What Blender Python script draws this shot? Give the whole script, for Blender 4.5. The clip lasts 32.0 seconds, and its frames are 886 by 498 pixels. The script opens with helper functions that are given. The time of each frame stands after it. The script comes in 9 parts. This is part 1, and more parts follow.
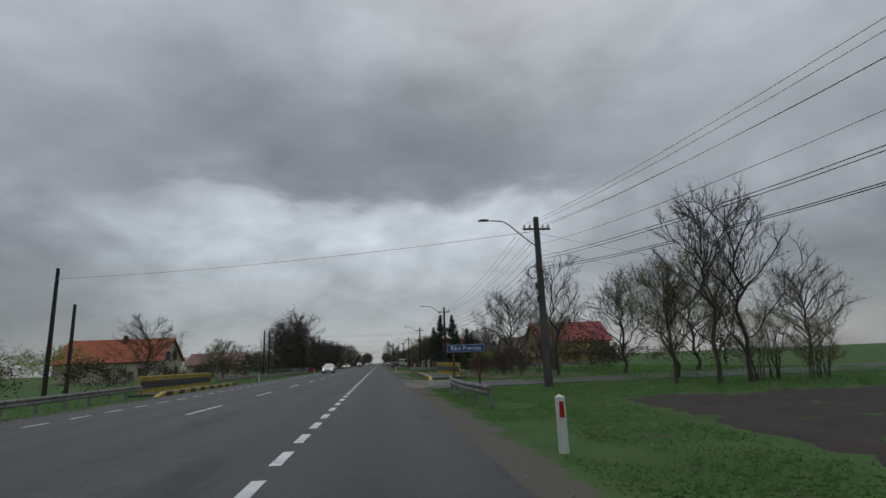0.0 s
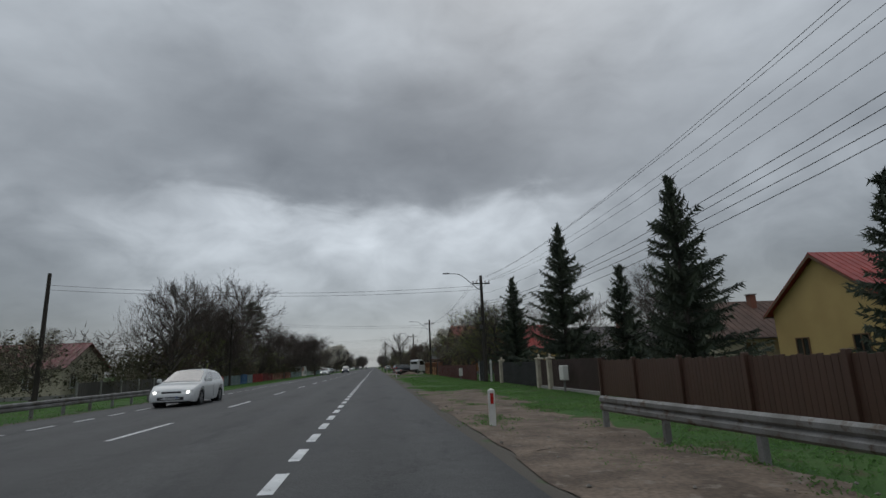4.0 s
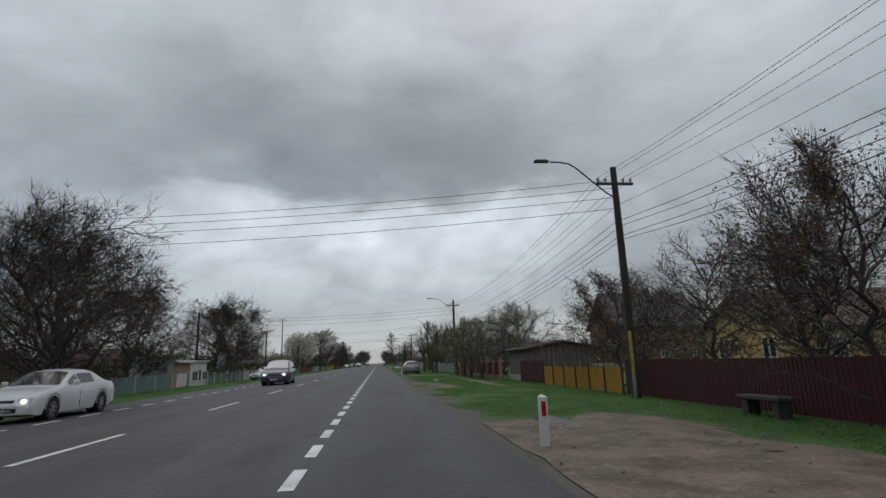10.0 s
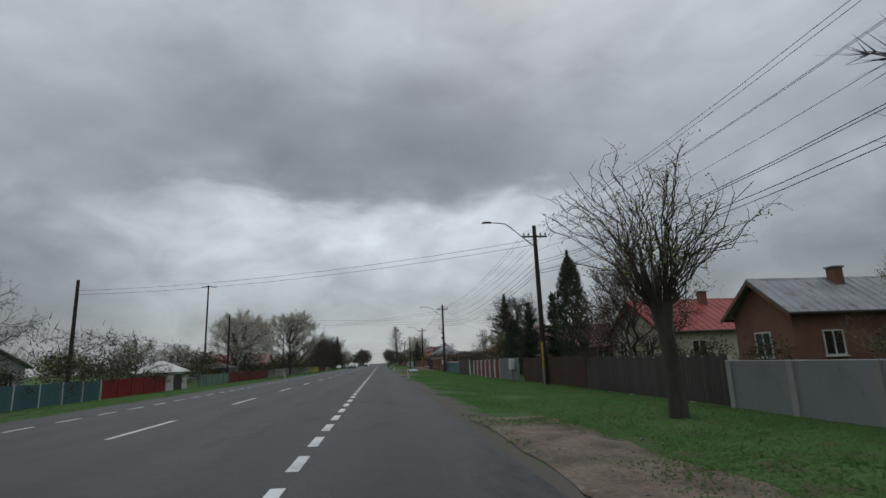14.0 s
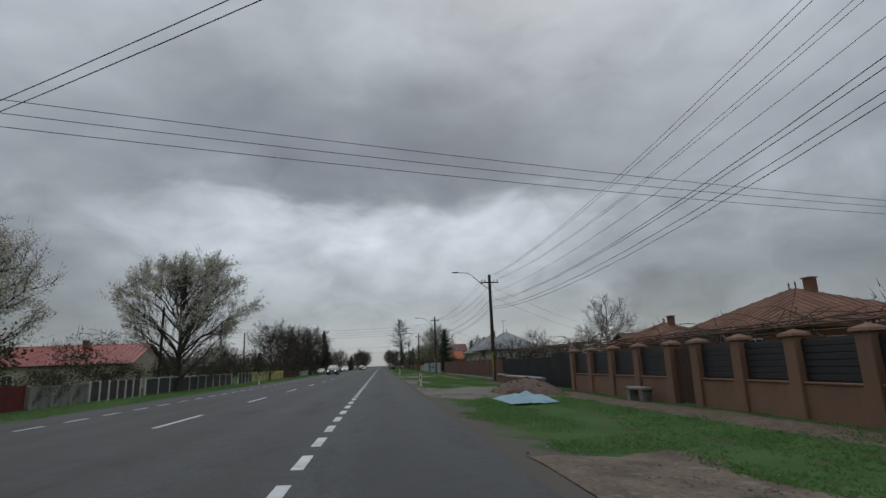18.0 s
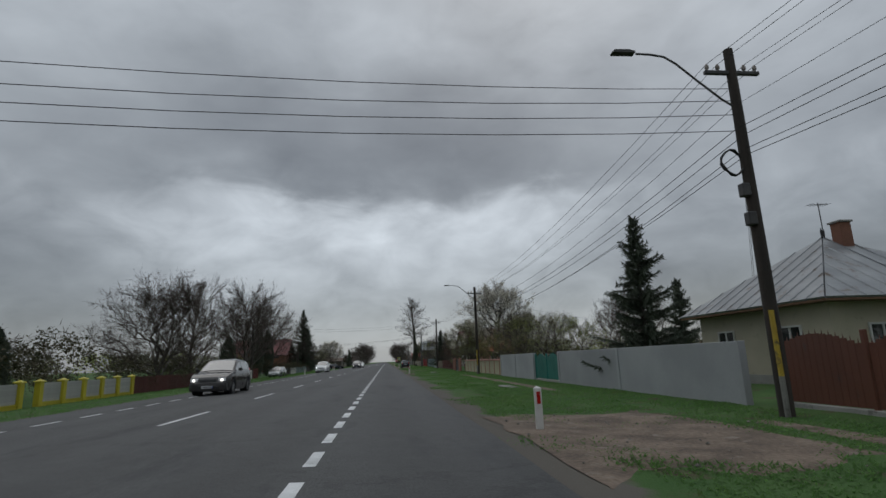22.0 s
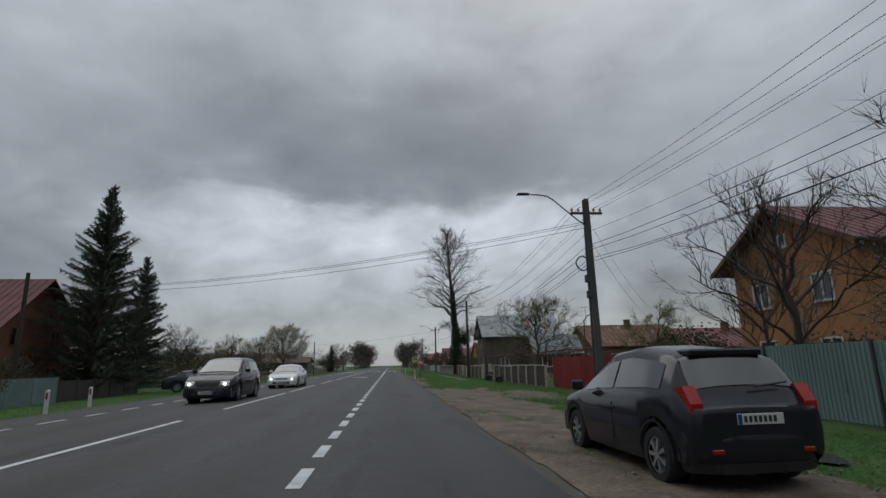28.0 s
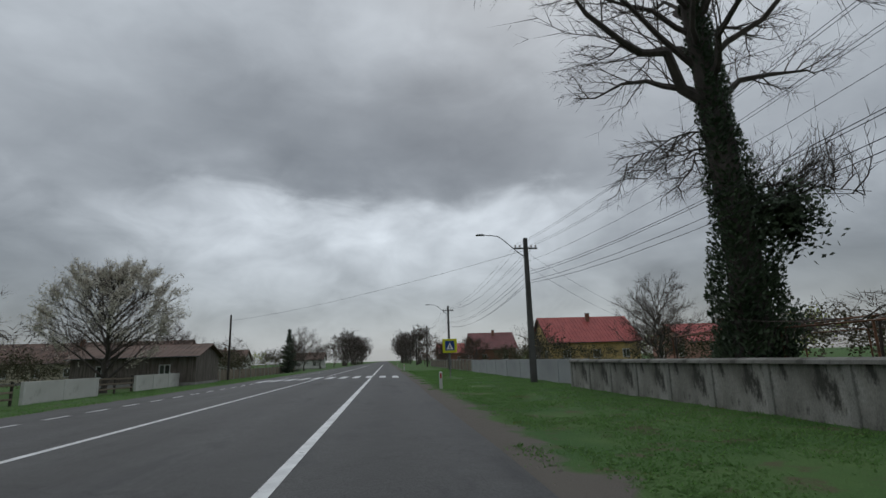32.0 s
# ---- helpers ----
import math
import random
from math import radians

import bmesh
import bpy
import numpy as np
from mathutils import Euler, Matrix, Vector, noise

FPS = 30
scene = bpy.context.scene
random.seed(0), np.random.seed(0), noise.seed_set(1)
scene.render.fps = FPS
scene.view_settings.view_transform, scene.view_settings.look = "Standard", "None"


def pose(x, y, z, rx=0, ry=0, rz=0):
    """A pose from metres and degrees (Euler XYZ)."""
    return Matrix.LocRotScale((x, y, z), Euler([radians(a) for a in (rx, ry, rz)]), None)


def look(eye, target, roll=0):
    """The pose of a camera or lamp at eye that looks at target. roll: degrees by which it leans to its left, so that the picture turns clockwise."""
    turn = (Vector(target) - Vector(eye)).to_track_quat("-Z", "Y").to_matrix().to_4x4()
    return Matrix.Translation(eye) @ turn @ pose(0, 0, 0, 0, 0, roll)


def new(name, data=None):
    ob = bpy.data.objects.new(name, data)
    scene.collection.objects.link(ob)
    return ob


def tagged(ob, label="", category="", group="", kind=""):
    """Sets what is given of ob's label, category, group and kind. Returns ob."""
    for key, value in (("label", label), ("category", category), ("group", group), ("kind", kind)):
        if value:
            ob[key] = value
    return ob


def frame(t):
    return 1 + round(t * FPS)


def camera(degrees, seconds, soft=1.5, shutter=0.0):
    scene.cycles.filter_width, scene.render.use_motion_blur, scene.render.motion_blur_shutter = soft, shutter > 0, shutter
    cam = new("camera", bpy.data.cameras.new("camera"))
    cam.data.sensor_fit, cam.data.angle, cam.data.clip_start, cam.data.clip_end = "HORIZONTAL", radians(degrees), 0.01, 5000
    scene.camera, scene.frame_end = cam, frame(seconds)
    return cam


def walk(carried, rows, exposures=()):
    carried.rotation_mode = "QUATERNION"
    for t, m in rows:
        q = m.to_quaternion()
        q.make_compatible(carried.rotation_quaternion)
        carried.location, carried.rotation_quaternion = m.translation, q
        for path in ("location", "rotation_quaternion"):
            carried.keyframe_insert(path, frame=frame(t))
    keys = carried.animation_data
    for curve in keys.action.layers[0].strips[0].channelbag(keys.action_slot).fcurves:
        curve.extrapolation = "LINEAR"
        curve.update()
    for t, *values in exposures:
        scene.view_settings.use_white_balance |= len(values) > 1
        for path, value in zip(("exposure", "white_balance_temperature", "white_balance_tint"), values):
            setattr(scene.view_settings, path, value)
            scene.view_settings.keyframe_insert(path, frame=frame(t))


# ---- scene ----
# ---- the camera and its way ----
cam = camera(80.4, 32.0)
PATH = [
    (0.0, pose(0.176, -0.000, 1.3, 102.010, 2.271, -6.742)),
    (1.0, pose(0.176, 15.909, 1.3, 102.271, 2.244, -6.726)),
    (2.0, pose(0.120, 31.957, 1.3, 102.452, 2.260, -6.678)),
    (2.5, pose(0.078, 39.925, 1.3, 102.366, 2.142, -6.909)),
    (4.5, pose(-0.071, 71.619, 1.3, 102.377, 2.311, -7.272)),
    (5.0, pose(-0.113, 79.543, 1.3, 102.322, 2.319, -7.327)),
    (6.0, pose(-0.196, 95.416, 1.3, 102.103, 2.182, -7.335)),
    (7.0, pose(-0.184, 111.459, 1.3, 102.264, 2.193, -7.110)),
    (8.0, pose(-0.160, 127.585, 1.3, 102.215, 2.412, -7.128)),
    (9.0, pose(-0.209, 143.790, 1.3, 102.109, 2.025, -7.300)),
    (10.0, pose(-0.219, 159.970, 1.3, 102.073, 1.853, -6.880)),
    (11.0, pose(-0.228, 176.217, 1.3, 101.958, 2.092, -6.707)),
    (12.0, pose(-0.224, 192.316, 1.3, 101.852, 2.243, -6.816)),
    (13.0, pose(-0.154, 208.540, 1.3, 101.942, 2.197, -7.043)),
    (14.0, pose(-0.093, 224.929, 1.3, 102.043, 2.186, -6.658)),
    (14.5, pose(-0.106, 233.076, 1.3, 102.058, 2.203, -6.555)),
    (16.5, pose(-0.253, 265.683, 1.3, 102.351, 1.860, -6.561)),
    (17.0, pose(-0.215, 273.901, 1.3, 102.292, 1.886, -6.698)),
    (18.0, pose(-0.112, 290.632, 1.3, 102.363, 1.891, -6.609)),
    (19.0, pose(-0.063, 307.516, 1.3, 102.407, 1.882, -6.590)),
    (20.0, pose(-0.130, 324.571, 1.3, 102.230, 1.847, -6.470)),
    (21.0, pose(-0.217, 341.630, 1.3, 102.064, 1.822, -6.305)),
    (22.0, pose(-0.195, 358.637, 1.3, 101.926, 2.052, -6.064)),
    (23.0, pose(-0.216, 375.745, 1.3, 101.927, 1.829, -6.018)),
    (24.0, pose(-0.203, 392.773, 1.3, 102.000, 1.705, -5.932)),
    (25.0, pose(-0.186, 409.826, 1.3, 102.083, 1.704, -5.806)),
    (25.5, pose(-0.188, 418.348, 1.3, 102.064, 1.791, -5.657)),
    (27.5, pose(-0.151, 452.374, 1.3, 102.308, 1.152, -5.588)),
    (28.0, pose(-0.153, 460.856, 1.3, 102.407, 1.185, -5.628)),
    (29.0, pose(-0.137, 477.752, 1.3, 102.293, 1.235, -5.644)),
    (30.0, pose(-0.138, 494.618, 1.3, 102.036, 1.491, -5.882)),
    (31.0, pose(-0.052, 511.476, 1.3, 101.902, 1.708, -5.952)),
    (32.0, pose(0.041, 528.321, 1.3, 101.864, 1.710, -5.989)),
]
walk(cam, PATH, ((0.0, 0.0), (5.0, 0.02), (7.0, 0.14), (8.0, 0.08), (9.0, 0.11), (10.0, 0.28), (11.0, 0.11), (12.0, 0.04), (13.0, 0.05), (14.0, 0.14), (18.0, 0.07), (21.0, 0.0), (25.0, 0.0), (28.0, 0.06), (30.0, 0.05), (32.0, 0.13)))

# ---- light and sky ----
world = bpy.data.worlds.new("overcast_sky")
scene.world = world
world.use_nodes = True
wn, wl = world.node_tree.nodes, world.node_tree.links
wn.clear()


def wnode(kind, **values):
    n = wn.new(kind)
    for k, v in values.items():
        n.inputs[k].default_value = v
    return n


def wmath(op, a, b=None, c=None):
    """A math node on sockets or plain numbers."""
    n = wn.new("ShaderNodeMath")
    n.operation = op
    for i, v in enumerate((a, b, c)):
        if v is None:
            continue
        if isinstance(v, (int, float)):
            n.inputs[i].default_value = v
        else:
            wl.new(v, n.inputs[i])
    return n.outputs[0]


def wramp(fac, stops, lo, hi):
    """A smooth curve of brightness over an angle in degrees between lo and hi."""
    n = wn.new("ShaderNodeValToRGB")
    n.color_ramp.interpolation = "B_SPLINE"
    while len(n.color_ramp.elements) < len(stops):
        n.color_ramp.elements.new(0.5)
    for e, (p, v) in zip(n.color_ramp.elements, stops):
        e.position, e.color = (p - lo) / (hi - lo), (v, v, v, 1)
    wl.new(wmath("DIVIDE", wmath("SUBTRACT", fac, float(lo)), float(hi - lo)), n.inputs["Fac"])
    return n.outputs["Color"]


def wnoise(vector, scale, detail, rough, shift=(0, 0, 0), stretch=(1, 1, 1), twist=0.0):
    m = wnode("ShaderNodeMapping", Location=shift, Scale=stretch)
    wl.new(vector, m.inputs["Vector"])
    n = wnode("ShaderNodeTexNoise", Scale=scale, Detail=detail, Roughness=rough, Distortion=twist)
    wl.new(m.outputs[0], n.inputs["Vector"])
    return wmath("SUBTRACT", n.outputs["Fac"], 0.5)


w_out = wnode("ShaderNodeOutputWorld")
w_bg = wnode("ShaderNodeBackground", Strength=1.1)
w_dir = wn.new("ShaderNodeTexCoord").outputs["Generated"]
w_sep = wn.new("ShaderNodeSeparateXYZ")
wl.new(w_dir, w_sep.inputs[0])
DEG = 180 / math.pi
# height over the horizon and bearing from the road, both frayed by the shapes of the clouds
w_big = wnoise(w_dir, 2.6, 3.0, 0.5, (4.1, 0.7, 2.2), (1, 1, 1.6))
w_rag = wnoise(w_dir, 7.0, 5.0, 0.5, (1.3, 2.9, 0.4), (1, 1, 2.2), 0.4)
w_el = wmath("MULTIPLY", wmath("ARCSINE", w_sep.outputs["Z"]), DEG)
w_el = wmath("ADD", w_el, wmath("MULTIPLY_ADD", w_big, 9.0, wmath("MULTIPLY", w_rag, 7.0)))
w_az = wmath("MULTIPLY", wmath("ARCTAN2", w_sep.outputs["X"], w_sep.outputs["Y"]), DEG)
w_az = wmath("ADD", w_az, wmath("MULTIPLY_ADD", w_big, 16.0, wmath("MULTIPLY", w_rag, 9.0)))
# over the road: a light gap under a dark bank; to either side: dull below, lighter above
w_mid = wramp(w_el, ((-5, 0.29), (1, 0.31), (5, 0.31), (9, 0.34), (13, 0.44), (15.8, 0.50), (17.2, 0.36), (18.4, 0.185), (22, 0.17), (27, 0.215), (31, 0.30), (36, 0.37), (45, 0.42), (60, 0.56), (89, 0.62)), -10, 90)
w_sid = wramp(w_el, ((-5, 0.27), (2, 0.225), (7, 0.175), (11, 0.20), (15, 0.27), (20, 0.275), (26, 0.29), (31, 0.38), (36, 0.40), (45, 0.43), (60, 0.56), (89, 0.62)), -10, 90)
w_edge = wn.new("ShaderNodeMapRange")
w_edge.interpolation_type = "SMOOTHSTEP"
w_edge.inputs["From Min"].default_value, w_edge.inputs["From Max"].default_value = 13.0, 31.0
wl.new(wmath("ABSOLUTE", wmath("ADD", w_az, 0.5)), w_edge.inputs["Value"])
w_mix = wn.new("ShaderNodeMixRGB")
wl.new(w_edge.outputs[0], w_mix.inputs[0])
wl.new(w_mid, w_mix.inputs[1])
wl.new(w_sid, w_mix.inputs[2])
# billows, strongest in the light gap, and soft streaks over all
w_bil = wnoise(w_dir, 8.5, 6.0, 0.52, (0.4, 5.0, 1.1), (1, 1, 1.7), 0.5)
w_str = wnoise(w_dir, 4.5, 5.0, 0.5, (7.0, 1.0, 3.3), (1, 1, 2.0))
w_amp = wramp(w_el, ((-5, 0.3), (3, 0.7), (9, 1.9), (16, 1.7), (19, 0.4), (26, 0.3), (34, 0.5), (60, 0.4)), -10, 90)
w_fac = wmath("ADD", wmath("MULTIPLY_ADD", w_bil, w_amp, 1.0), wmath("MULTIPLY", w_str, 0.62))
w_mul = wn.new("ShaderNodeVectorMath")
w_mul.operation = "SCALE"
wl.new(w_mix.outputs[0], w_mul.inputs[0])
wl.new(w_fac, w_mul.inputs["Scale"])
w_tint = wn.new("ShaderNodeVectorMath")
w_tint.operation = "MULTIPLY"
w_tint.inputs[1].default_value = (0.925, 1.0, 1.068)
wl.new(w_mul.outputs[0], w_tint.inputs[0])
# a hazy sky model behind the clouds
w_sky = wn.new("ShaderNodeTexSky")
w_sky.sky_type, w_sky.sun_disc = "NISHITA", False
w_sky.sun_elevation, w_sky.sun_rotation = radians(48), radians(20)
w_sk = wn.new("ShaderNodeVectorMath")
w_sk.operation = "SCALE"
w_sk.inputs["Scale"].default_value = 0.009
wl.new(w_sky.outputs["Color"], w_sk.inputs[0])
w_sum = wn.new("ShaderNodeVectorMath")
w_sum.operation = "ADD"
wl.new(w_tint.outputs[0], w_sum.inputs[0])
wl.new(w_sk.outputs[0], w_sum.inputs[1])
wl.new(w_sum.outputs[0], w_bg.inputs["Color"])
wl.new(w_bg.outputs[0], w_out.inputs["Surface"])

sun = new("sun", bpy.data.lights.new("sun", "SUN"))
sun.data.energy, sun.data.angle, sun.data.color = 0.3, radians(35), (1.0, 0.97, 0.93)
sun.matrix_world = look((0, 0, 60), (18, -48, 0))

# ---- materials ----
def mat(name, c1, c2=None, rough=0.75, scale=1.2, fine=45.0, bump=0.15, metal=0.0, stretch=(1, 1, 1), coat=0.0, spot=None, spec=0.5, vary=0.08, wear=0.0, grain=0.22):
    """A surface with coarse blotches from c1 to c2, a fine grain, relief, and stains of the colour spot."""
    m = bpy.data.materials.new(name)
    m.use_nodes = True
    n, l = m.node_tree.nodes, m.node_tree.links
    b = n["Principled BSDF"]
    co = n.new("ShaderNodeTexCoord")
    mp = n.new("ShaderNodeMapping")
    mp.inputs["Scale"].default_value = stretch
    l.new(co.outputs["Object"], mp.inputs["Vector"])
    n1 = n.new("ShaderNodeTexNoise")
    n1.inputs["Scale"].default_value, n1.inputs["Detail"].default_value = scale, 5
    n2 = n.new("ShaderNodeTexNoise")
    n2.inputs["Scale"].default_value, n2.inputs["Detail"].default_value = fine, 3
    for q in (n1, n2):
        l.new(mp.outputs[0], q.inputs["Vector"])
    if c2 is None:
        c2 = tuple(v * 0.72 for v in c1)
    rp = n.new("ShaderNodeValToRGB")
    rp.color_ramp.elements[0].position, rp.color_ramp.elements[1].position = 0.36, 0.64
    rp.color_ramp.elements[0].color, rp.color_ramp.elements[1].color = (*c1, 1), (*c2, 1)
    l.new(n1.outputs["Fac"], rp.inputs["Fac"])
    mr = n.new("ShaderNodeMapRange")
    mr.inputs["From Min"].default_value, mr.inputs["From Max"].default_value = 0.25, 0.75
    mr.inputs["To Min"].default_value, mr.inputs["To Max"].default_value = 1 - grain, 1 + grain
    l.new(n2.outputs["Fac"], mr.inputs["Value"])
    oi = n.new("ShaderNodeObjectInfo")
    ov = n.new("ShaderNodeMapRange")
    ov.inputs["To Min"].default_value, ov.inputs["To Max"].default_value = 1 - vary, 1 + vary
    l.new(oi.outputs["Random"], ov.inputs["Value"])
    mm = n.new("ShaderNodeMath")
    mm.operation = "MULTIPLY"
    l.new(mr.outputs[0], mm.inputs[0])
    l.new(ov.outputs[0], mm.inputs[1])
    sc = n.new("ShaderNodeVectorMath")
    sc.operation = "SCALE"
    l.new(rp.outputs["Color"], sc.inputs[0])
    l.new(mm.outputs[0], sc.inputs["Scale"])
    last = sc.outputs[0]
    if spot is not None:
        n3 = n.new("ShaderNodeTexNoise")
        n3.inputs["Scale"].default_value, n3.inputs["Detail"].default_value, n3.inputs["Roughness"].default_value = scale * 2.3, 8, 0.7
        l.new(mp.outputs[0], n3.inputs["Vector"])
        th = n.new("ShaderNodeMapRange")
        th.inputs["From Min"].default_value, th.inputs["From Max"].default_value = 0.56 - wear, 0.66 - wear
        l.new(n3.outputs["Fac"], th.inputs["Value"])
        mx = n.new("ShaderNodeMixRGB")
        l.new(th.outputs[0], mx.inputs[0])
        l.new(last, mx.inputs[1])
        mx.inputs[2].default_value = (*spot, 1)
        last = mx.outputs[0]
    l.new(last, b.inputs["Base Color"])
    rr = n.new("ShaderNodeMapRange")
    rr.inputs["To Min"].default_value, rr.inputs["To Max"].default_value = max(0.03, rough - 0.12), min(1.0, rough + 0.12)
    l.new(n1.outputs["Fac"], rr.inputs["Value"])
    l.new(rr.outputs[0], b.inputs["Roughness"])
    b.inputs["Metallic"].default_value = metal
    b.inputs["Coat Weight"].default_value = coat
    b.inputs["Specular IOR Level"].default_value = spec
    if bump:
        bp = n.new("ShaderNodeBump")
        bp.inputs["Strength"].default_value, bp.inputs["Distance"].default_value = bump, 0.02
        l.new(n2.outputs["Fac"], bp.inputs["Height"])
        l.new(bp.outputs[0], b.inputs["Normal"])
    return m


def leafy(key, share=0.4):
    """Lets light through thin leaves, petals and blades."""
    n, l = M[key].node_tree.nodes, M[key].node_tree.links
    b, out = n["Principled BSDF"], n["Material Output"]
    tr, mx = n.new("ShaderNodeBsdfTranslucent"), n.new("ShaderNodeMixShader")
    mx.inputs[0].default_value = share
    l.new(b.inputs["Base Color"].links[0].from_socket, tr.inputs["Color"])
    l.new(b.outputs[0], mx.inputs[1])
    l.new(tr.outputs[0], mx.inputs[2])
    l.new(mx.outputs[0], out.inputs["Surface"])


def glow(name, colour, strength):
    m = bpy.data.materials.new(name)
    m.use_nodes = True
    b = m.node_tree.nodes["Principled BSDF"]
    b.inputs["Base Color"].default_value = (*colour, 1)
    b.inputs["Emission Color"].default_value, b.inputs["Emission Strength"].default_value = (*colour, 1), strength
    return m


M = {}
M["asphalt"] = mat("asphalt", (0.038, 0.0385, 0.039), (0.060, 0.0605, 0.0605), 0.62, 0.5, 70, 0.35, stretch=(1, 0.22, 1), spot=(0.032, 0.033, 0.035), wear=0.03, vary=0, spec=0.3, grain=0.42)
M["line_paint"] = mat("line_paint", (0.72, 0.73, 0.73), (0.55, 0.56, 0.56), 0.6, 3, 60, 0.1, spot=(0.22, 0.22, 0.22), wear=-0.04, grain=0.07)
M["soil"] = mat("soil", (0.090, 0.064, 0.045), (0.185, 0.138, 0.102), 0.95, 1.3, 16, 0.7, spot=(0.21, 0.175, 0.14), vary=0, grain=0.38)
M["mud"] = mat("mud", (0.060, 0.046, 0.036), (0.150, 0.118, 0.092), 0.6, 1.1, 14, 0.8, vary=0, spot=(0.17, 0.14, 0.112), wear=-0.02, grain=0.38)
M["ploughed"] = mat("ploughed", (0.023, 0.016, 0.012), (0.040, 0.028, 0.021), 0.95, 0.8, 14, 1.0, vary=0)
M["gravel"] = mat("gravel", (0.135, 0.117, 0.097), (0.085, 0.072, 0.058), 0.95, 5, 60, 0.9)
M["grass"] = mat("grass", (0.098, 0.205, 0.056), (0.128, 0.232, 0.072), 0.8, 0.4, 9, 0.1, spot=(0.13, 0.15, 0.045), vary=0, spec=0.2, wear=-0.03)
M["weeds"] = mat("weeds", (0.06, 0.12, 0.025), (0.10, 0.13, 0.04), 0.8, 1, 9, 0.1, spec=0.2)
M["water"] = mat("water", (0.03, 0.027, 0.024), (0.04, 0.036, 0.032), 0.12, 1, 5, 0.0)
M["concrete"] = mat("concrete", (0.33, 0.32, 0.30), (0.24, 0.235, 0.22), 0.85, 0.9, 50, 0.35, spot=(0.17, 0.165, 0.15))
M["old_concrete"] = mat("old_concrete", (0.27, 0.265, 0.245), (0.15, 0.145, 0.13), 0.9, 0.7, 40, 0.4, spot=(0.07, 0.068, 0.058), stretch=(1, 1, 0.6), wear=0.04)
M["pole_concrete"] = mat("pole_concrete", (0.10, 0.097, 0.092), (0.06, 0.058, 0.055), 0.9, 1.2, 50, 0.4, stretch=(1, 1, 0.4), spot=(0.07, 0.068, 0.064))
M["pole_wood"] = mat("pole_wood", (0.030, 0.025, 0.021), (0.055, 0.045, 0.038), 0.9, 1.5, 40, 0.5, stretch=(3, 3, 0.3))
M["steel"] = mat("steel", (0.235, 0.235, 0.23), (0.145, 0.14, 0.13), 0.65, 2, 60, 0.08, metal=0.2, spot=(0.10, 0.075, 0.055), wear=0.03)
M["dark_steel"] = mat("dark_steel", (0.05, 0.05, 0.052), (0.075, 0.073, 0.07), 0.55, 3, 60, 0.05, metal=0.3)
M["rusty"] = mat("rusty", (0.16, 0.075, 0.04), (0.09, 0.05, 0.035), 0.9, 4, 60, 0.3)
M["cable"] = mat("cable", (0.018, 0.018, 0.019), (0.026, 0.026, 0.027), 0.6, 2, 20, 0)
M["ceramic"] = mat("ceramic", (0.30, 0.26, 0.23), (0.22, 0.19, 0.17), 0.25, 5, 30, 0)
M["white_paint"] = mat("white_paint", (0.62, 0.615, 0.59), (0.50, 0.49, 0.46), 0.65, 2, 50, 0.15, spot=(0.33, 0.31, 0.27), wear=-0.03, grain=0.07)
M["cream_stone"] = mat("cream_stone", (0.50, 0.45, 0.36), (0.40, 0.355, 0.28), 0.8, 2, 50, 0.3, spot=(0.25, 0.22, 0.17))
M["black_paint"] = mat("black_paint", (0.018, 0.018, 0.019), (0.03, 0.03, 0.031), 0.5, 2, 50, 0.1)
M["red_reflector"] = mat("red_reflector", (0.45, 0.015, 0.012), (0.36, 0.012, 0.01), 0.25, 5, 40, 0.05)
M["yellow_paint"] = mat("yellow_paint", (0.50, 0.36, 0.035), (0.38, 0.26, 0.03), 0.6, 2, 40, 0.2, spot=(0.12, 0.09, 0.04), wear=0.02)
M["sign_blue"] = mat("sign_blue", (0.012, 0.05, 0.22), (0.015, 0.06, 0.25), 0.35, 2, 30, 0.02, grain=0.07)
M["sign_white"] = mat("sign_white", (0.75, 0.76, 0.76), (0.68, 0.69, 0.69), 0.35, 3, 30, 0.02, grain=0.07)
M["sign_yellow"] = mat("sign_yellow", (0.62, 0.62, 0.02), (0.55, 0.55, 0.02), 0.35, 3, 30, 0.02, grain=0.07)
M["sign_red"] = mat("sign_red", (0.50, 0.012, 0.02), (0.43, 0.012, 0.02), 0.35, 3, 30, 0.02, grain=0.07)
M["bark"] = mat("bark", (0.050, 0.042, 0.036), (0.086, 0.072, 0.062), 0.95, 2, 40, 0.5, stretch=(2, 2, 0.5))
M["twig"] = mat("twig", (0.064, 0.050, 0.044), (0.098, 0.076, 0.066), 0.9, 1, 20, 0)
M["twig_pale"] = mat("twig_pale", (0.13, 0.115, 0.095), (0.18, 0.16, 0.13), 0.9, 1, 20, 0)
M["blossom"] = mat("blossom", (0.74, 0.70, 0.62), (0.58, 0.54, 0.44), 0.8, 1.5, 9, 0, spec=0.2)
M["blossom_dull"] = mat("blossom_dull", (0.50, 0.46, 0.37), (0.30, 0.30, 0.19), 0.8, 1.5, 9, 0, spec=0.2)
M["stained_wall"] = mat("stained_wall", (0.33, 0.32, 0.295), (0.12, 0.115, 0.10), 0.9, 1.0, 40, 0.4, spot=(0.045, 0.043, 0.037), stretch=(1, 1, 0.45), wear=0.05)
M["worn_pavement"] = mat("worn_pavement", (0.105, 0.10, 0.092), (0.060, 0.060, 0.054), 0.9, 1.1, 40, 0.5, spot=(0.05, 0.062, 0.03), wear=0.03)
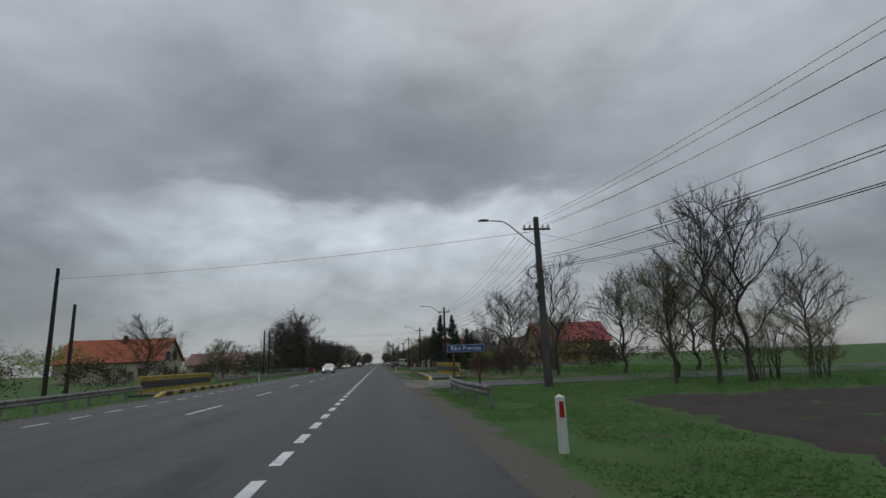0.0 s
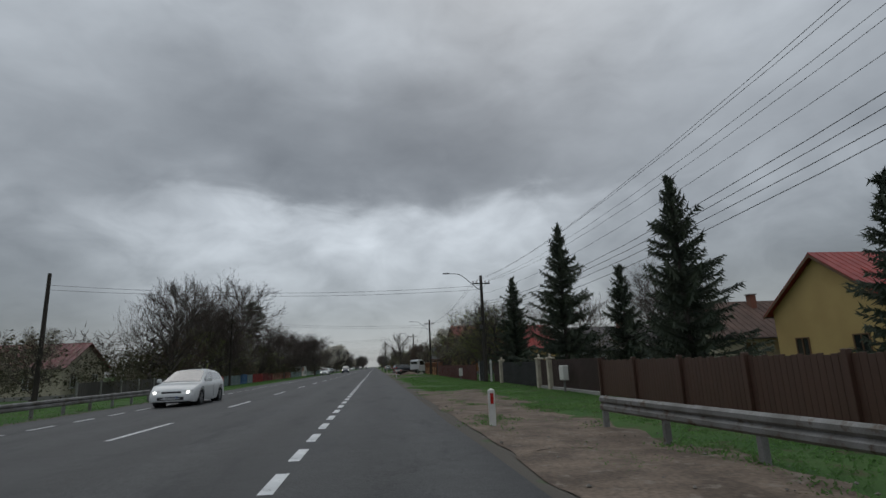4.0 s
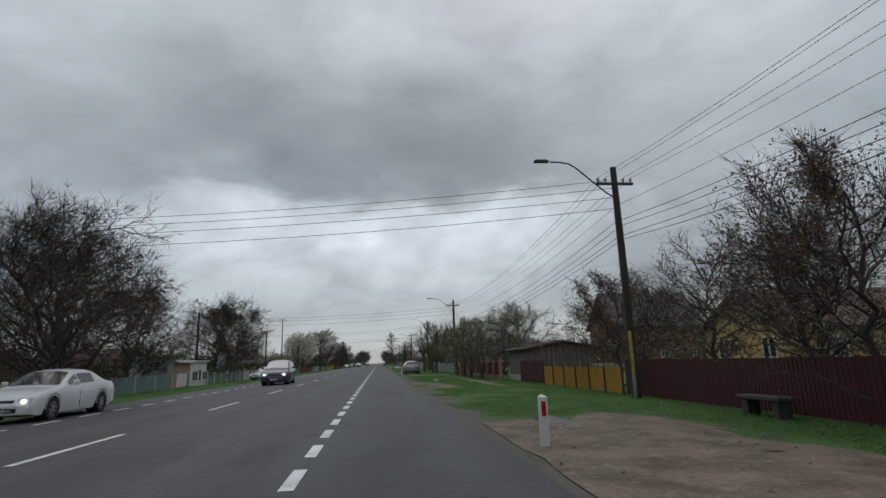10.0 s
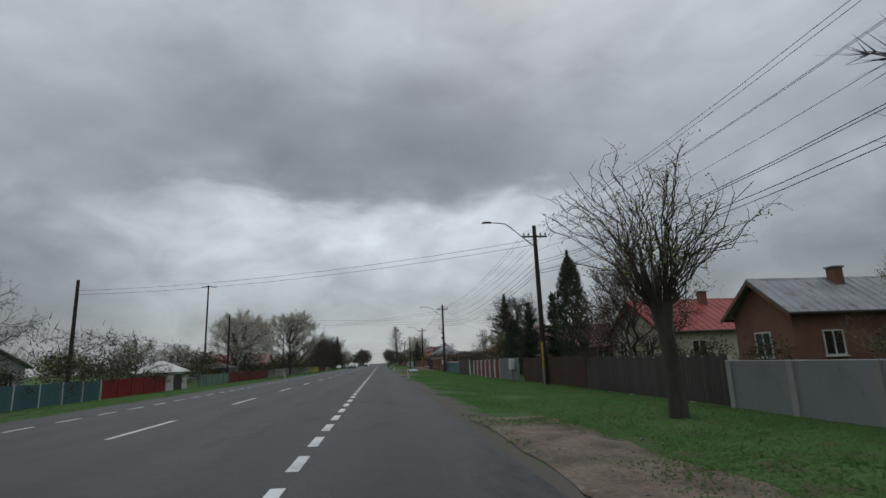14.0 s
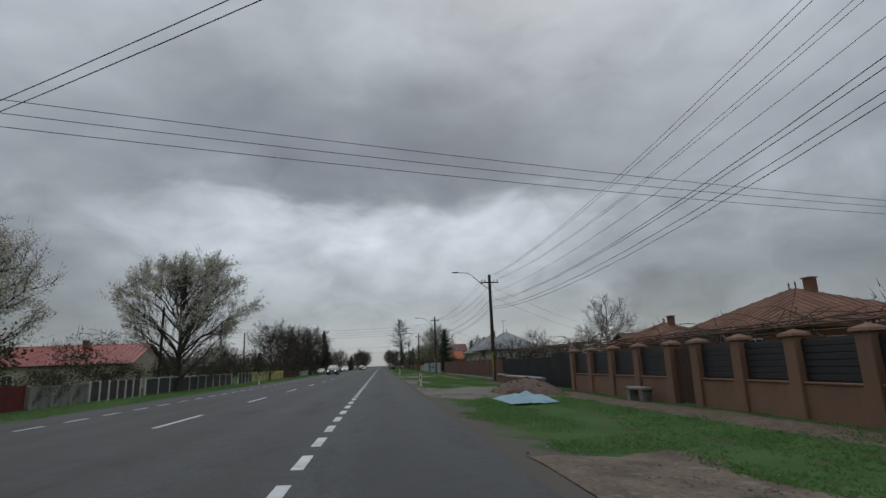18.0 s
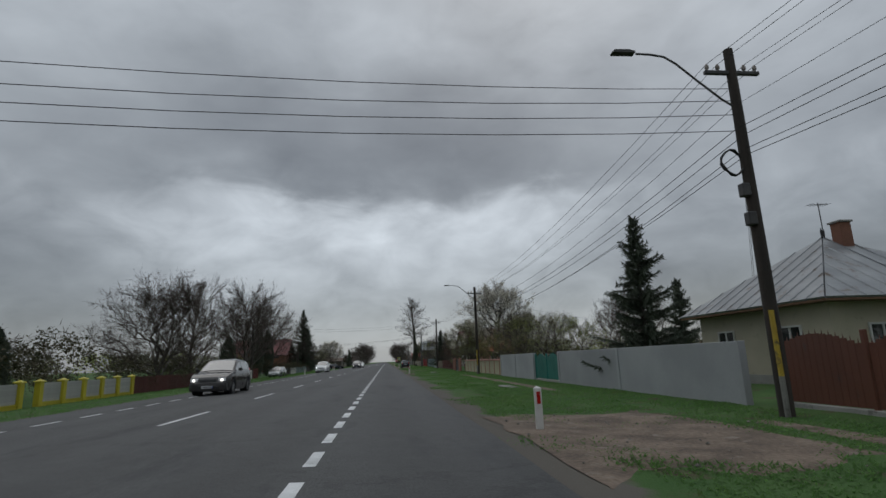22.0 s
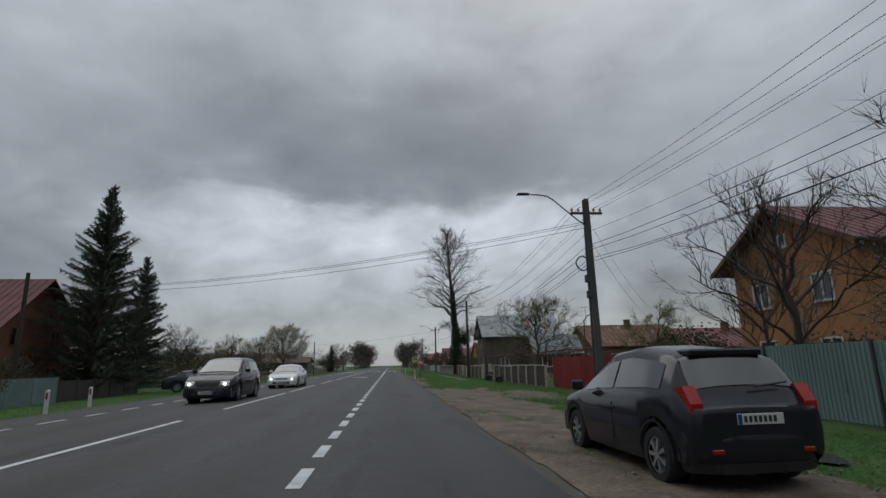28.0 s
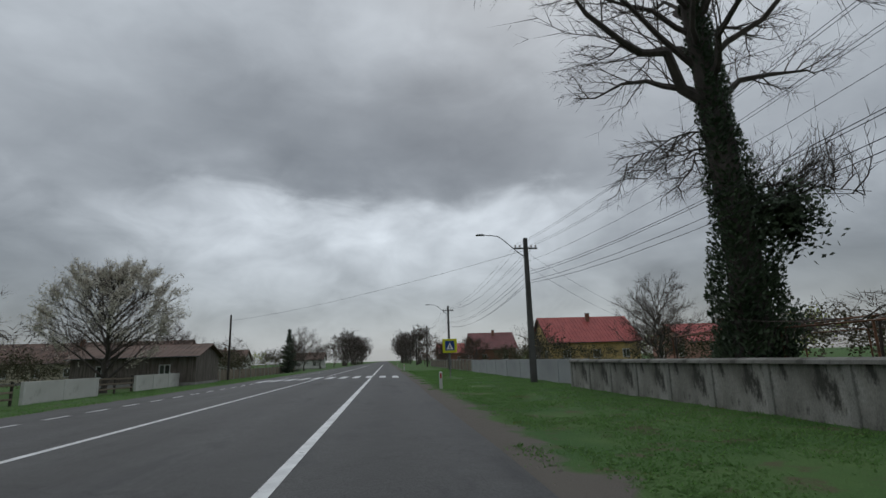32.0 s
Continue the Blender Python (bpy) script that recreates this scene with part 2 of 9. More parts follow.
M["red_gravel"] = mat("red_gravel", (0.165, 0.112, 0.085), (0.095, 0.066, 0.052), 0.95, 5, 40, 0.9, grain=0.4)
M["blossom_pink"] = mat("blossom_pink", (0.55, 0.40, 0.38), (0.38, 0.27, 0.24), 0.8, 1.5, 9, 0, spec=0.2)
M["bud_green"] = mat("bud_green", (0.30, 0.33, 0.10), (0.20, 0.24, 0.07), 0.8, 1.5, 9, 0, spec=0.2)
M["bud_red"] = mat("bud_red", (0.16, 0.085, 0.06), (0.12, 0.09, 0.06), 0.8, 1.5, 9, 0, spec=0.2)
M["spruce"] = mat("spruce", (0.058, 0.072, 0.056), (0.098, 0.112, 0.080), 0.8, 1.2, 12, 0, spec=0.2)
M["pine"] = mat("pine", (0.034, 0.050, 0.026), (0.052, 0.070, 0.033), 0.8, 1.2, 12, 0, spec=0.2)
M["ivy"] = mat("ivy", (0.026, 0.046, 0.021), (0.044, 0.068, 0.030), 0.6, 1.2, 12, 0, spec=0.3)
M["pine_bark"] = mat("pine_bark", (0.10, 0.055, 0.035), (0.14, 0.085, 0.055), 0.95, 2, 30, 0.5)
M["glass"] = mat("glass", (0.012, 0.015, 0.016), (0.020, 0.024, 0.025), 0.07, 0.8, 3, 0, spec=1.0, grain=0.05, coat=0.6)
M["window_frame"] = mat("window_frame", (0.60, 0.60, 0.58), (0.52, 0.52, 0.50), 0.55, 2, 30, 0.05, grain=0.07)
M["wood_frame"] = mat("wood_frame", (0.16, 0.085, 0.04), (0.12, 0.06, 0.03), 0.6, 2, 30, 0.15)
M["tyre"] = mat("tyre", (0.014, 0.014, 0.015), (0.022, 0.022, 0.022), 0.85, 4, 50, 0.2)
M["rim"] = mat("rim", (0.42, 0.43, 0.44), (0.34, 0.35, 0.36), 0.35, 4, 50, 0, metal=0.6)
M["trim"] = mat("trim", (0.02, 0.02, 0.021), (0.03, 0.03, 0.03), 0.6, 4, 50, 0.1)
M["lamp_red"] = mat("lamp_red", (0.40, 0.012, 0.012), (0.30, 0.01, 0.01), 0.15, 4, 30, 0)
M["lamp_clear"] = mat("lamp_clear", (0.55, 0.56, 0.57), (0.45, 0.46, 0.47), 0.12, 4, 30, 0)
M["headlight"] = glow("headlight", (1.0, 0.98, 0.92), 2.2)
M["plate"] = mat("plate", (0.62, 0.63, 0.64), (0.58, 0.59, 0.60), 0.4, 4, 30, 0, grain=0.07)
M["barn_wood"] = mat("barn_wood", (0.075, 0.060, 0.050), (0.165, 0.142, 0.125), 0.95, 1.6, 35, 0.5, stretch=(4, 4, 0.4), vary=0.2)
M["plank"] = mat("plank", (0.15, 0.115, 0.085), (0.21, 0.17, 0.13), 0.95, 1.6, 35, 0.5, stretch=(4, 4, 0.4), vary=0.18)
M["dark_plank"] = mat("dark_plank", (0.045, 0.040, 0.036), (0.07, 0.062, 0.055), 0.95, 1.6, 35, 0.4, stretch=(4, 4, 0.4), vary=0.18)
M["tin"] = mat("tin", (0.34, 0.375, 0.385), (0.26, 0.285, 0.295), 0.45, 0.8, 30, 0.1, metal=0.2, spot=(0.20, 0.085, 0.045), wear=0.015, stretch=(1, 1, 1), grain=0.1)
M["tin_rusty"] = mat("tin_rusty", (0.20, 0.095, 0.055), (0.13, 0.062, 0.04), 0.75, 0.7, 22, 0.2, spot=(0.27, 0.21, 0.18), wear=0.02, grain=0.2)
M["tin_clean"] = mat("tin_clean", (0.30, 0.31, 0.32), (0.22, 0.23, 0.24), 0.42, 0.8, 30, 0.1, metal=0.4, spot=(0.15, 0.12, 0.10), grain=0.07)
M["roof_red"] = mat("roof_red", (0.33, 0.045, 0.035), (0.26, 0.035, 0.03), 0.5, 0.9, 30, 0.15, grain=0.07)
M["roof_orange"] = mat("roof_orange", (0.42, 0.12, 0.045), (0.34, 0.09, 0.038), 0.75, 0.9, 12, 0.4)
M["roof_maroon"] = mat("roof_maroon", (0.16, 0.035, 0.035), (0.12, 0.03, 0.03), 0.55, 0.9, 30, 0.15, grain=0.07)
M["roof_brown"] = mat("roof_brown", (0.13, 0.075, 0.055), (0.09, 0.055, 0.042), 0.75, 0.9, 14, 0.4)
M["roof_grey"] = mat("roof_grey", (0.10, 0.085, 0.085), (0.075, 0.065, 0.065), 0.75, 0.9, 14, 0.3)
M["tile_red"] = mat("tile_red", (0.21, 0.095, 0.06), (0.15, 0.07, 0.048), 0.85, 0.9, 12, 0.5, spot=(0.12, 0.08, 0.06))
M["wall_yellow"] = mat("wall_yellow", (0.52, 0.37, 0.15), (0.46, 0.32, 0.13), 0.85, 0.5, 40, 0.2, grain=0.07)
M["wall_cream"] = mat("wall_cream", (0.52, 0.47, 0.36), (0.44, 0.40, 0.30), 0.85, 0.5, 40, 0.2, spot=(0.30, 0.27, 0.21), wear=-0.04, grain=0.07)
M["wall_orange"] = mat("wall_orange", (0.42, 0.19, 0.085), (0.36, 0.165, 0.075), 0.85, 0.5, 40, 0.2, grain=0.07)
M["wall_white"] = mat("wall_white", (0.62, 0.61, 0.58), (0.54, 0.53, 0.50), 0.85, 0.5, 40, 0.2, spot=(0.36, 0.35, 0.32), wear=-0.03, grain=0.07)
M["wall_grey"] = mat("wall_grey", (0.36, 0.37, 0.38), (0.30, 0.31, 0.32), 0.85, 0.5, 40, 0.2, grain=0.07)
M["wall_brick"] = mat("wall_brick", (0.22, 0.10, 0.065), (0.17, 0.08, 0.055), 0.9, 0.8, 30, 0.4)
M["wall_pink"] = mat("wall_pink", (0.42, 0.22, 0.17), (0.35, 0.19, 0.15), 0.85, 0.8, 30, 0.2, grain=0.07)

M["stone_bits"] = mat("stone_bits", (0.20, 0.18, 0.155), (0.11, 0.10, 0.088), 0.9, 6, 30, 0.2)
M["hedge"] = mat("hedge", (0.062, 0.066, 0.036), (0.095, 0.078, 0.052), 0.85, 1.5, 9, 0, spec=0.2)
for k_ in ("grass", "weeds", "blossom", "blossom_dull", "blossom_pink", "bud_green", "bud_red"):
    leafy(k_, 0.65 if k_ == "grass" else 0.4)


def sheet(key, c, rough=0.5):
    """Painted sheet metal."""
    M[key] = mat(key, c, tuple(v * 0.82 for v in c), rough, 0.9, 40, 0.08, spot=tuple(v * 0.45 + 0.02 for v in c), stretch=(1, 1, 0.5), wear=-0.06, grain=0.07)


sheet("redbrown", (0.105, 0.030, 0.026))
sheet("brown", (0.085, 0.042, 0.030))
sheet("maroon", (0.085, 0.020, 0.028))
sheet("bright_red", (0.30, 0.022, 0.024))
sheet("dull_red", (0.17, 0.028, 0.028))
sheet("teal", (0.07, 0.19, 0.19))
sheet("teal_grey", (0.19, 0.26, 0.26))
sheet("blue_green", (0.075, 0.165, 0.185))
sheet("blue", (0.04, 0.12, 0.26))
sheet("gate_green", (0.015, 0.17, 0.14))
sheet("fence_green", (0.11, 0.22, 0.16))
sheet("black_sheet", (0.030, 0.028, 0.031))
sheet("rust_brown", (0.135, 0.046, 0.028))
sheet("dark_brown", (0.055, 0.031, 0.027))
sheet("grey_sheet", (0.235, 0.245, 0.255))
sheet("fence_yellow", (0.52, 0.44, 0.03))
sheet("ochre", (0.42, 0.24, 0.04), 0.8)
sheet("diamond_brown", (0.17, 0.07, 0.03), 0.8)
sheet("fence_cream", (0.50, 0.34, 0.24), 0.85)
sheet("fence_orange", (0.56, 0.31, 0.12), 0.85)
sheet("terracotta", (0.23, 0.13, 0.088), 0.85)
sheet("pillar_red", (0.22, 0.035, 0.03), 0.8)
sheet("coping_red", (0.34, 0.17, 0.13), 0.85)
sheet("wall_beige", (0.46, 0.42, 0.29), 0.85)
sheet("pale_panel", (0.42, 0.42, 0.40), 0.85)


# ---- mesh helpers ----
class Form:
    """Collects faces for one mesh."""

    def __init__(self):
        self.v, self.f = [], []

    def add(self, verts, faces):
        o = len(self.v)
        self.v += [tuple(p) for p in verts]
        self.f += [tuple(i + o for i in q) for q in faces]
        return self

    def box(self, x0, y0, z0, x1, y1, z1, b=0.0, m=None):
        """A box with its edges cut off by b."""
        lo, hi = (x0, y0, z0), (x1, y1, z1)
        b = min(b, *(0.45 * abs(h - q) for q, h in zip(lo, hi)))
        if b <= 0:
            vs = [(x, y, z) for x in (x0, x1) for y in (y0, y1) for z in (z0, z1)]
            fs = [(0, 1, 3, 2), (4, 6, 7, 5), (0, 4, 5, 1), (2, 3, 7, 6), (0, 2, 6, 4), (1, 5, 7, 3)]
        else:
            vs, ix = [], {}
            for s in [(i, j, k) for i in (0, 1) for j in (0, 1) for k in (0, 1)]:
                for a in range(3):
                    p = [(lo, hi)[s[c]][c] + (b if s[c] == 0 else -b) * (c != a) for c in range(3)]
                    ix[s, a] = len(vs)
                    vs.append(p)
            fs = []
            for a in range(3):
                u, w = (a + 1) % 3, (a + 2) % 3
                for e in (0, 1):
                    q = []
                    for i, j in ((0, 0), (1, 0), (1, 1), (0, 1)):
                        s = [0, 0, 0]
                        s[a], s[u], s[w] = e, i, j
                        q.append(ix[tuple(s), a])
                    fs.append(q if e else q[::-1])
                for i in (0, 1):
                    for j in (0, 1):
                        s0, s1 = [0, 0, 0], [0, 0, 0]
                        s0[u], s0[w], s1[u], s1[w] = i, j, i, j
                        s1[a] = 1
                        s0, s1 = tuple(s0), tuple(s1)
                        q = [ix[s0, u], ix[s1, u], ix[s1, w], ix[s0, w]]
                        fs.append(q if i != j else q[::-1])
            for s in [(i, j, k) for i in (0, 1) for j in (0, 1) for k in (0, 1)]:
                q = [ix[s, 0], ix[s, 1], ix[s, 2]]
                fs.append(q if sum(s) % 2 else q[::-1])
        if m is not None:
            vs = [m @ Vector(p) for p in vs]
        return self.add(vs, fs)

    def tube(self, pts, radii, sides=6, cap=True):
        n = len(pts)
        pts = [Vector(p) for p in pts]
        vs, fs = [], []
        ref = Vector((0.31, 0.17, 0.93))
        for i, p in enumerate(pts):
            d = (pts[min(i + 1, n - 1)] - pts[max(i - 1, 0)])
            d = d.normalized() if d.length > 1e-9 else Vector((0, 0, 1))
            a = d.cross(ref)
            a = a.normalized() if a.length > 1e-3 else d.cross(Vector((1, 0, 0))).normalized()
            c = d.cross(a)
            r = radii[i] if hasattr(radii, "__len__") else radii
            for k in range(sides):
                t = 2 * math.pi * k / sides
                vs.append(p + (a * math.cos(t) + c * math.sin(t)) * r)
        for i in range(n - 1):
            for k in range(sides):
                j = (k + 1) % sides
                fs.append((i * sides + k, i * sides + j, (i + 1) * sides + j, (i + 1) * sides + k))
        if cap:
            fs += [tuple(range(sides))[::-1], tuple((n - 1) * sides + k for k in range(sides))]
        return self.add(vs, fs)

    def prism(self, outline, x0, x1, axis=0):
        """An outline of (a, b) pairs drawn out along an axis: 0 gives (x, a, b), 1 gives (a, y, b), 2 gives (a, b, z)."""
        k = len(outline)

        def at(a, b, t):
            return ((t, a, b), (a, t, b), (a, b, t))[axis]
        vs = [at(a, b, x0) for a, b in outline] + [at(a, b, x1) for a, b in outline]
        fs = [tuple(range(k))[::-1], tuple(range(k, 2 * k))] + [(i, (i + 1) % k, k + (i + 1) % k, k + i) for i in range(k)]
        return self.add(vs, fs)

    def mesh(self, name, material, smooth=False):
        me = bpy.data.meshes.new(name)
        me.from_pydata(self.v, [], self.f)
        me.materials.append(M[material] if isinstance(material, str) else material)
        bm = bmesh.new()
        bm.from_mesh(me)
        bmesh.ops.recalc_face_normals(bm, faces=bm.faces)
        bm.to_mesh(me)
        bm.free()
        if smooth:
            me.polygons.foreach_set("use_smooth", [True] * len(me.polygons))
            me.set_sharp_from_angle(angle=radians(38))
        return me


def thing(name, at, label, category, group="", turn=0.0, scale=1.0):
    ob = new(name)
    ob.empty_display_size = 0.1
    x, y, z = at
    ob.location, ob.rotation_euler = (x, y, z - left_drop(x, y)), (0, 0, radians(turn))
    ob.scale = (scale, scale, scale)
    return tagged(ob, label, category, group)


def part(name, form, material, parent, label="", at=(0, 0, 0), smooth=False):
    me = form if isinstance(form, bpy.types.Mesh) else form.mesh(name, material, smooth)
    ob = new(name, me)
    ob.parent = parent
    ob.location = at
    return tagged(ob, label)


def setting(name, form, material, label, category="", smooth=False, at=(0, 0, 0)):
    ob = new(name, form.mesh(name, material, smooth))
    ob.location = at
    return tagged(ob, label, category or name, kind="structure")


G = -0.08          # level of the verges

# ---- ground and road ----
X_EDGE, X_THICK, X_MID, X_LEFT, X_FAR = 1.60, -1.12, -5.05, -8.97, -11.3
CROWN = 0.13


def road_z(x):
    """Height of the asphalt: nearly level to the edge line on the right, then falling to the shoulder."""
    if x > X_THICK:
        return 0.115 - 0.031 * (x - X_THICK)
    if x > X_MID:
        return CROWN - 0.0038 * (x - X_MID)
    return CROWN - 0.0245 * (X_MID - x) if x > X_FAR - 1 else 0


def left_drop(x, y):
    """How far the ground left of the road has fallen towards the fence line."""
    return 0.048 * min(9.0, max(0.0, X_FAR - x)) * min(1.0, max(0.0, (y - 95) / 25))


def ground_z(x, y):
    """Height of the verges and fields; lower under the carriageway."""
    if X_FAR + 0.5 < x < X_EDGE - 0.4:
        return -0.35
    s = max(x - X_EDGE, X_FAR - x)
    z = -0.055 - 0.03 * min(1.0, max(0.0, s / 3)) if x < 0 else 0.005 - 0.09 * min(1.0, max(0.0, s / 2.0))
    z -= left_drop(x, y)
    if s > 0.5:
        z += 0.05 * noise.noise(Vector((x * 0.45, y * 0.45, 0))) * min(1.0, (s - 0.5) / 1.5)
    return z


# dirt yards and drives beside the road: y0, y1, x0, x1 and surface
PATCHES = []


def patch(y0, y1, x0, x1, surface="soil", seed=0):
    PATCHES.append((y0, y1, x0, x1, surface, seed))


patch(66, 84, 1.9, 5.2)
patch(80, 93, 1.9, 5.6)
patch(122.5, 127, 1.8, 3.4)
patch(126.6, 133.2, 1.8, 7.8, "gravel")
patch(140, 152, 1.9, 5.2)
patch(149, 163, 1.8, 10.2, "mud")
patch(163, 173, 1.9, 6.6)
patch(187, 196, 1.8, 4.6)
patch(212.5, 218.4, 2.0, 7.6)
patch(221, 239, 1.9, 4.1)
patch(276, 290, 1.9, 4.4)
patch(292, 299, 1.9, 4.6)
patch(311, 323, 1.8, 7.6, "mud")
patch(329, 341, 1.9, 3.9, "mud")
patch(347, 360, 1.8, 6.6, "mud")
patch(364, 372, 2.0, 6.6)
patch(411, 419, 1.9, 3.0)
patch(428, 436, 1.9, 5.4)
patch(462, 494, 1.8, 5.6)
patch(480, 489, 4.8, 7.4)
patch(497, 507, 1.75, 2.9)
patch(506, 521, 1.8, 3.5)
patch(519, 530, 1.75, 2.6)
patch(40, 60, 1.7, 3.4, "gravel")
patch(27, 41.5, 1.65, 5.6, "mud")


def in_patch(x, y, grow=0.0):
    return any(y0 - grow < y < y1 + grow and x0 - grow < x < x1 + grow for y0, y1, x0, x1, *_ in PATCHES)


xs = [-2500, -900, -300, -120, -60, -40, -30, -24, -20, -17] + [-15 + 0.5 * i for i in range(8)] + [-11.0, -10.8, 1.2, 1.4] + [1.62 + 0.42 * i for i in range(26)] + [13, 14, 15, 17, 20, 24, 30, 40, 60, 120, 300, 900, 2500]
ys = [-1500, -400, -150, -60, -30] + [-20 + 1.0 * i for i in range(661)] + [660, 700, 760, 850, 1000, 1300, 1800, 2600, 4000]
gf = Form()
gf.v = [(x, y, ground_z(x, y)) for y in ys for x in xs]
nx = len(xs)
gf.f = [(j * nx + i, j * nx + i + 1, (j + 1) * nx + i + 1, (j + 1) * nx + i) for j in range(len(ys) - 1) for i in range(nx - 1)]

# soil showing through short grass, gravel along the edge of the asphalt
gm = mat("ground", (0.050, 0.110, 0.031), (0.078, 0.138, 0.044), 0.95, 0.6, 45, 1.0, vary=0, spot=(0.092, 0.082, 0.050), wear=0.02, spec=0.15)
gn, gl = gm.node_tree.nodes, gm.node_tree.links
g_co = gn.new("ShaderNodeTexCoord")
g_sep = gn.new("ShaderNodeSeparateXYZ")
gl.new(g_co.outputs["Object"], g_sep.inputs[0])
g_nz = gn.new("ShaderNodeTexNoise")
g_nz.inputs["Scale"].default_value, g_nz.inputs["Detail"].default_value = 0.9, 6
gl.new(g_co.outputs["Object"], g_nz.inputs["Vector"])
g_ds = gn.new("ShaderNodeMath")
g_ds.operation = "ABSOLUTE"
g_of = gn.new("ShaderNodeMath")
g_of.inputs[1].default_value = 0.5 * (X_EDGE - X_FAR) - X_EDGE
gl.new(g_sep.outputs["X"], g_of.inputs[0])
gl.new(g_of.outputs[0], g_ds.inputs[0])
g_ma = gn.new("ShaderNodeMath")
g_ma.operation = "MULTIPLY_ADD"
g_ma.inputs[1].default_value = 2.6
gl.new(g_nz.outputs["Fac"], g_ma.inputs[0])
gl.new(g_ds.outputs[0], g_ma.inputs[2])
g_mr = gn.new("ShaderNodeMapRange")
g_mr.inputs["From Min"].default_value, g_mr.inputs["From Max"].default_value = 0.5 * (X_EDGE - X_FAR) + 1.95, 0.5 * (X_EDGE - X_FAR) + 2.25
gl.new(g_ma.outputs[0], g_mr.inputs["Value"])
g_mx = gn.new("ShaderNodeMixRGB")
gl.new(g_mr.outputs[0], g_mx.inputs[0])
g_mx.inputs[1].default_value = (0.125, 0.113, 0.098, 1)
g_b = gn["Principled BSDF"]
g_src = g_b.inputs["Base Color"].links[0].from_socket
gl.new(g_src, g_mx.inputs[2])
gl.new(g_mx.outputs[0], g_b.inputs["Base Color"])
ground = setting("ground", gf, gm, "flat village ground with grass, soil and gravel verges", "ground", True)

# carriageway with a crown
rf = Form()
rx = [X_FAR - 0.25, X_FAR, X_LEFT, -7, X_MID, -3, X_THICK, 0.3, X_EDGE, X_EDGE + 0.12]
ry = [-300, -20] + [4.0 * i for i in range(0, 180)] + [760, 850, 1000, 1300, 1800, 2600]
for y in ry:
    for i, x in enumerate(rx):
        w = 0.10 * noise.noise(Vector((y * 0.35, i, 1))) if i in (0, 1, 8, 9) else 0
        z = road_z(x) if 0 < i < len(rx) - 1 else -0.30
        rf.v.append((x + w, y, z))
n = len(rx)
rf.f = [(j * n + i, j * n + i + 1, (j + 1) * n + i + 1, (j + 1) * n + i) for j in range(len(ry) - 1) for i in range(n - 1)]
am = M["asphalt"]
# smoother darker wheel tracks and lengthwise seams
an, al = am.node_tree.nodes, am.node_tree.links
a_co = an.new("ShaderNodeTexCoord")
a_wv = an.new("ShaderNodeTexWave")
a_wv.bands_direction = "X"
a_wv.inputs["Scale"].default_value, a_wv.inputs["Distortion"].default_value, a_wv.inputs["Detail"].default_value = 0.17, 0.6, 2.0
al.new(a_co.outputs["Object"], a_wv.inputs["Vector"])
a_mr = an.new("ShaderNodeMapRange")
a_mr.inputs["To Min"].default_value, a_mr.inputs["To Max"].default_value = 0.86, 1.1
al.new(a_wv.outputs["Fac"], a_mr.inputs["Value"])
a_sc = an.new("ShaderNodeVectorMath")
a_sc.operation = "SCALE"
a_b = an["Principled BSDF"]
al.new(a_b.inputs["Base Color"].links[0].from_socket, a_sc.inputs[0])
al.new(a_mr.outputs[0], a_sc.inputs["Scale"])
al.new(a_sc.outputs[0], a_b.inputs["Base Color"])
# patches and hair cracks in the surface
a_nz = an.new("ShaderNodeTexNoise")
a_nz.inputs["Scale"].default_value, a_nz.inputs["Detail"].default_value, a_nz.inputs["Roughness"].default_value = 3.2, 7, 0.65
al.new(a_co.outputs["Object"], a_nz.inputs["Vector"])
a_m2 = an.new("ShaderNodeMapRange")
a_m2.inputs["From Min"].default_value, a_m2.inputs["From Max"].default_value = 0.3, 0.7
a_m2.inputs["To Min"].default_value, a_m2.inputs["To Max"].default_value = 0.84, 1.16
al.new(a_nz.outputs["Fac"], a_m2.inputs["Value"])
a_vo = an.new("ShaderNodeTexVoronoi")
a_vo.feature = "DISTANCE_TO_EDGE"
a_vo.inputs["Scale"].default_value = 0.16
a_wp = an.new("ShaderNodeVectorMath")
a_wp.operation = "MULTIPLY_ADD"
a_wp.inputs[1].default_value = (1.6, 1.6, 0.0)
al.new(a_nz.outputs["Color"], a_wp.inputs[0])
al.new(a_co.outputs["Object"], a_wp.inputs[2])
al.new(a_wp.outputs[0], a_vo.inputs["Vector"])
a_m3 = an.new("ShaderNodeMapRange")
a_m3.inputs["From Min"].default_value, a_m3.inputs["From Max"].default_value = 0.001, 0.006
a_m3.inputs["To Min"].default_value, a_m3.inputs["To Max"].default_value = 0.62, 1.0
al.new(a_vo.outputs["Distance"], a_m3.inputs["Value"])
a_k = an.new("ShaderNodeMath")
a_k.operation = "MULTIPLY"
al.new(a_m2.outputs[0], a_k.inputs[0])
al.new(a_m3.outputs[0], a_k.inputs[1])
a_k2 = an.new("ShaderNodeMath")
a_k2.operation = "MULTIPLY"
al.new(a_k.outputs[0], a_k2.inputs[0])
al.new(a_mr.outputs[0], a_k2.inputs[1])
al.new(a_k2.outputs[0], a_sc.inputs["Scale"])
road = setting("road", rf, "asphalt", "grey asphalt main road with a slight crown", "road", True)

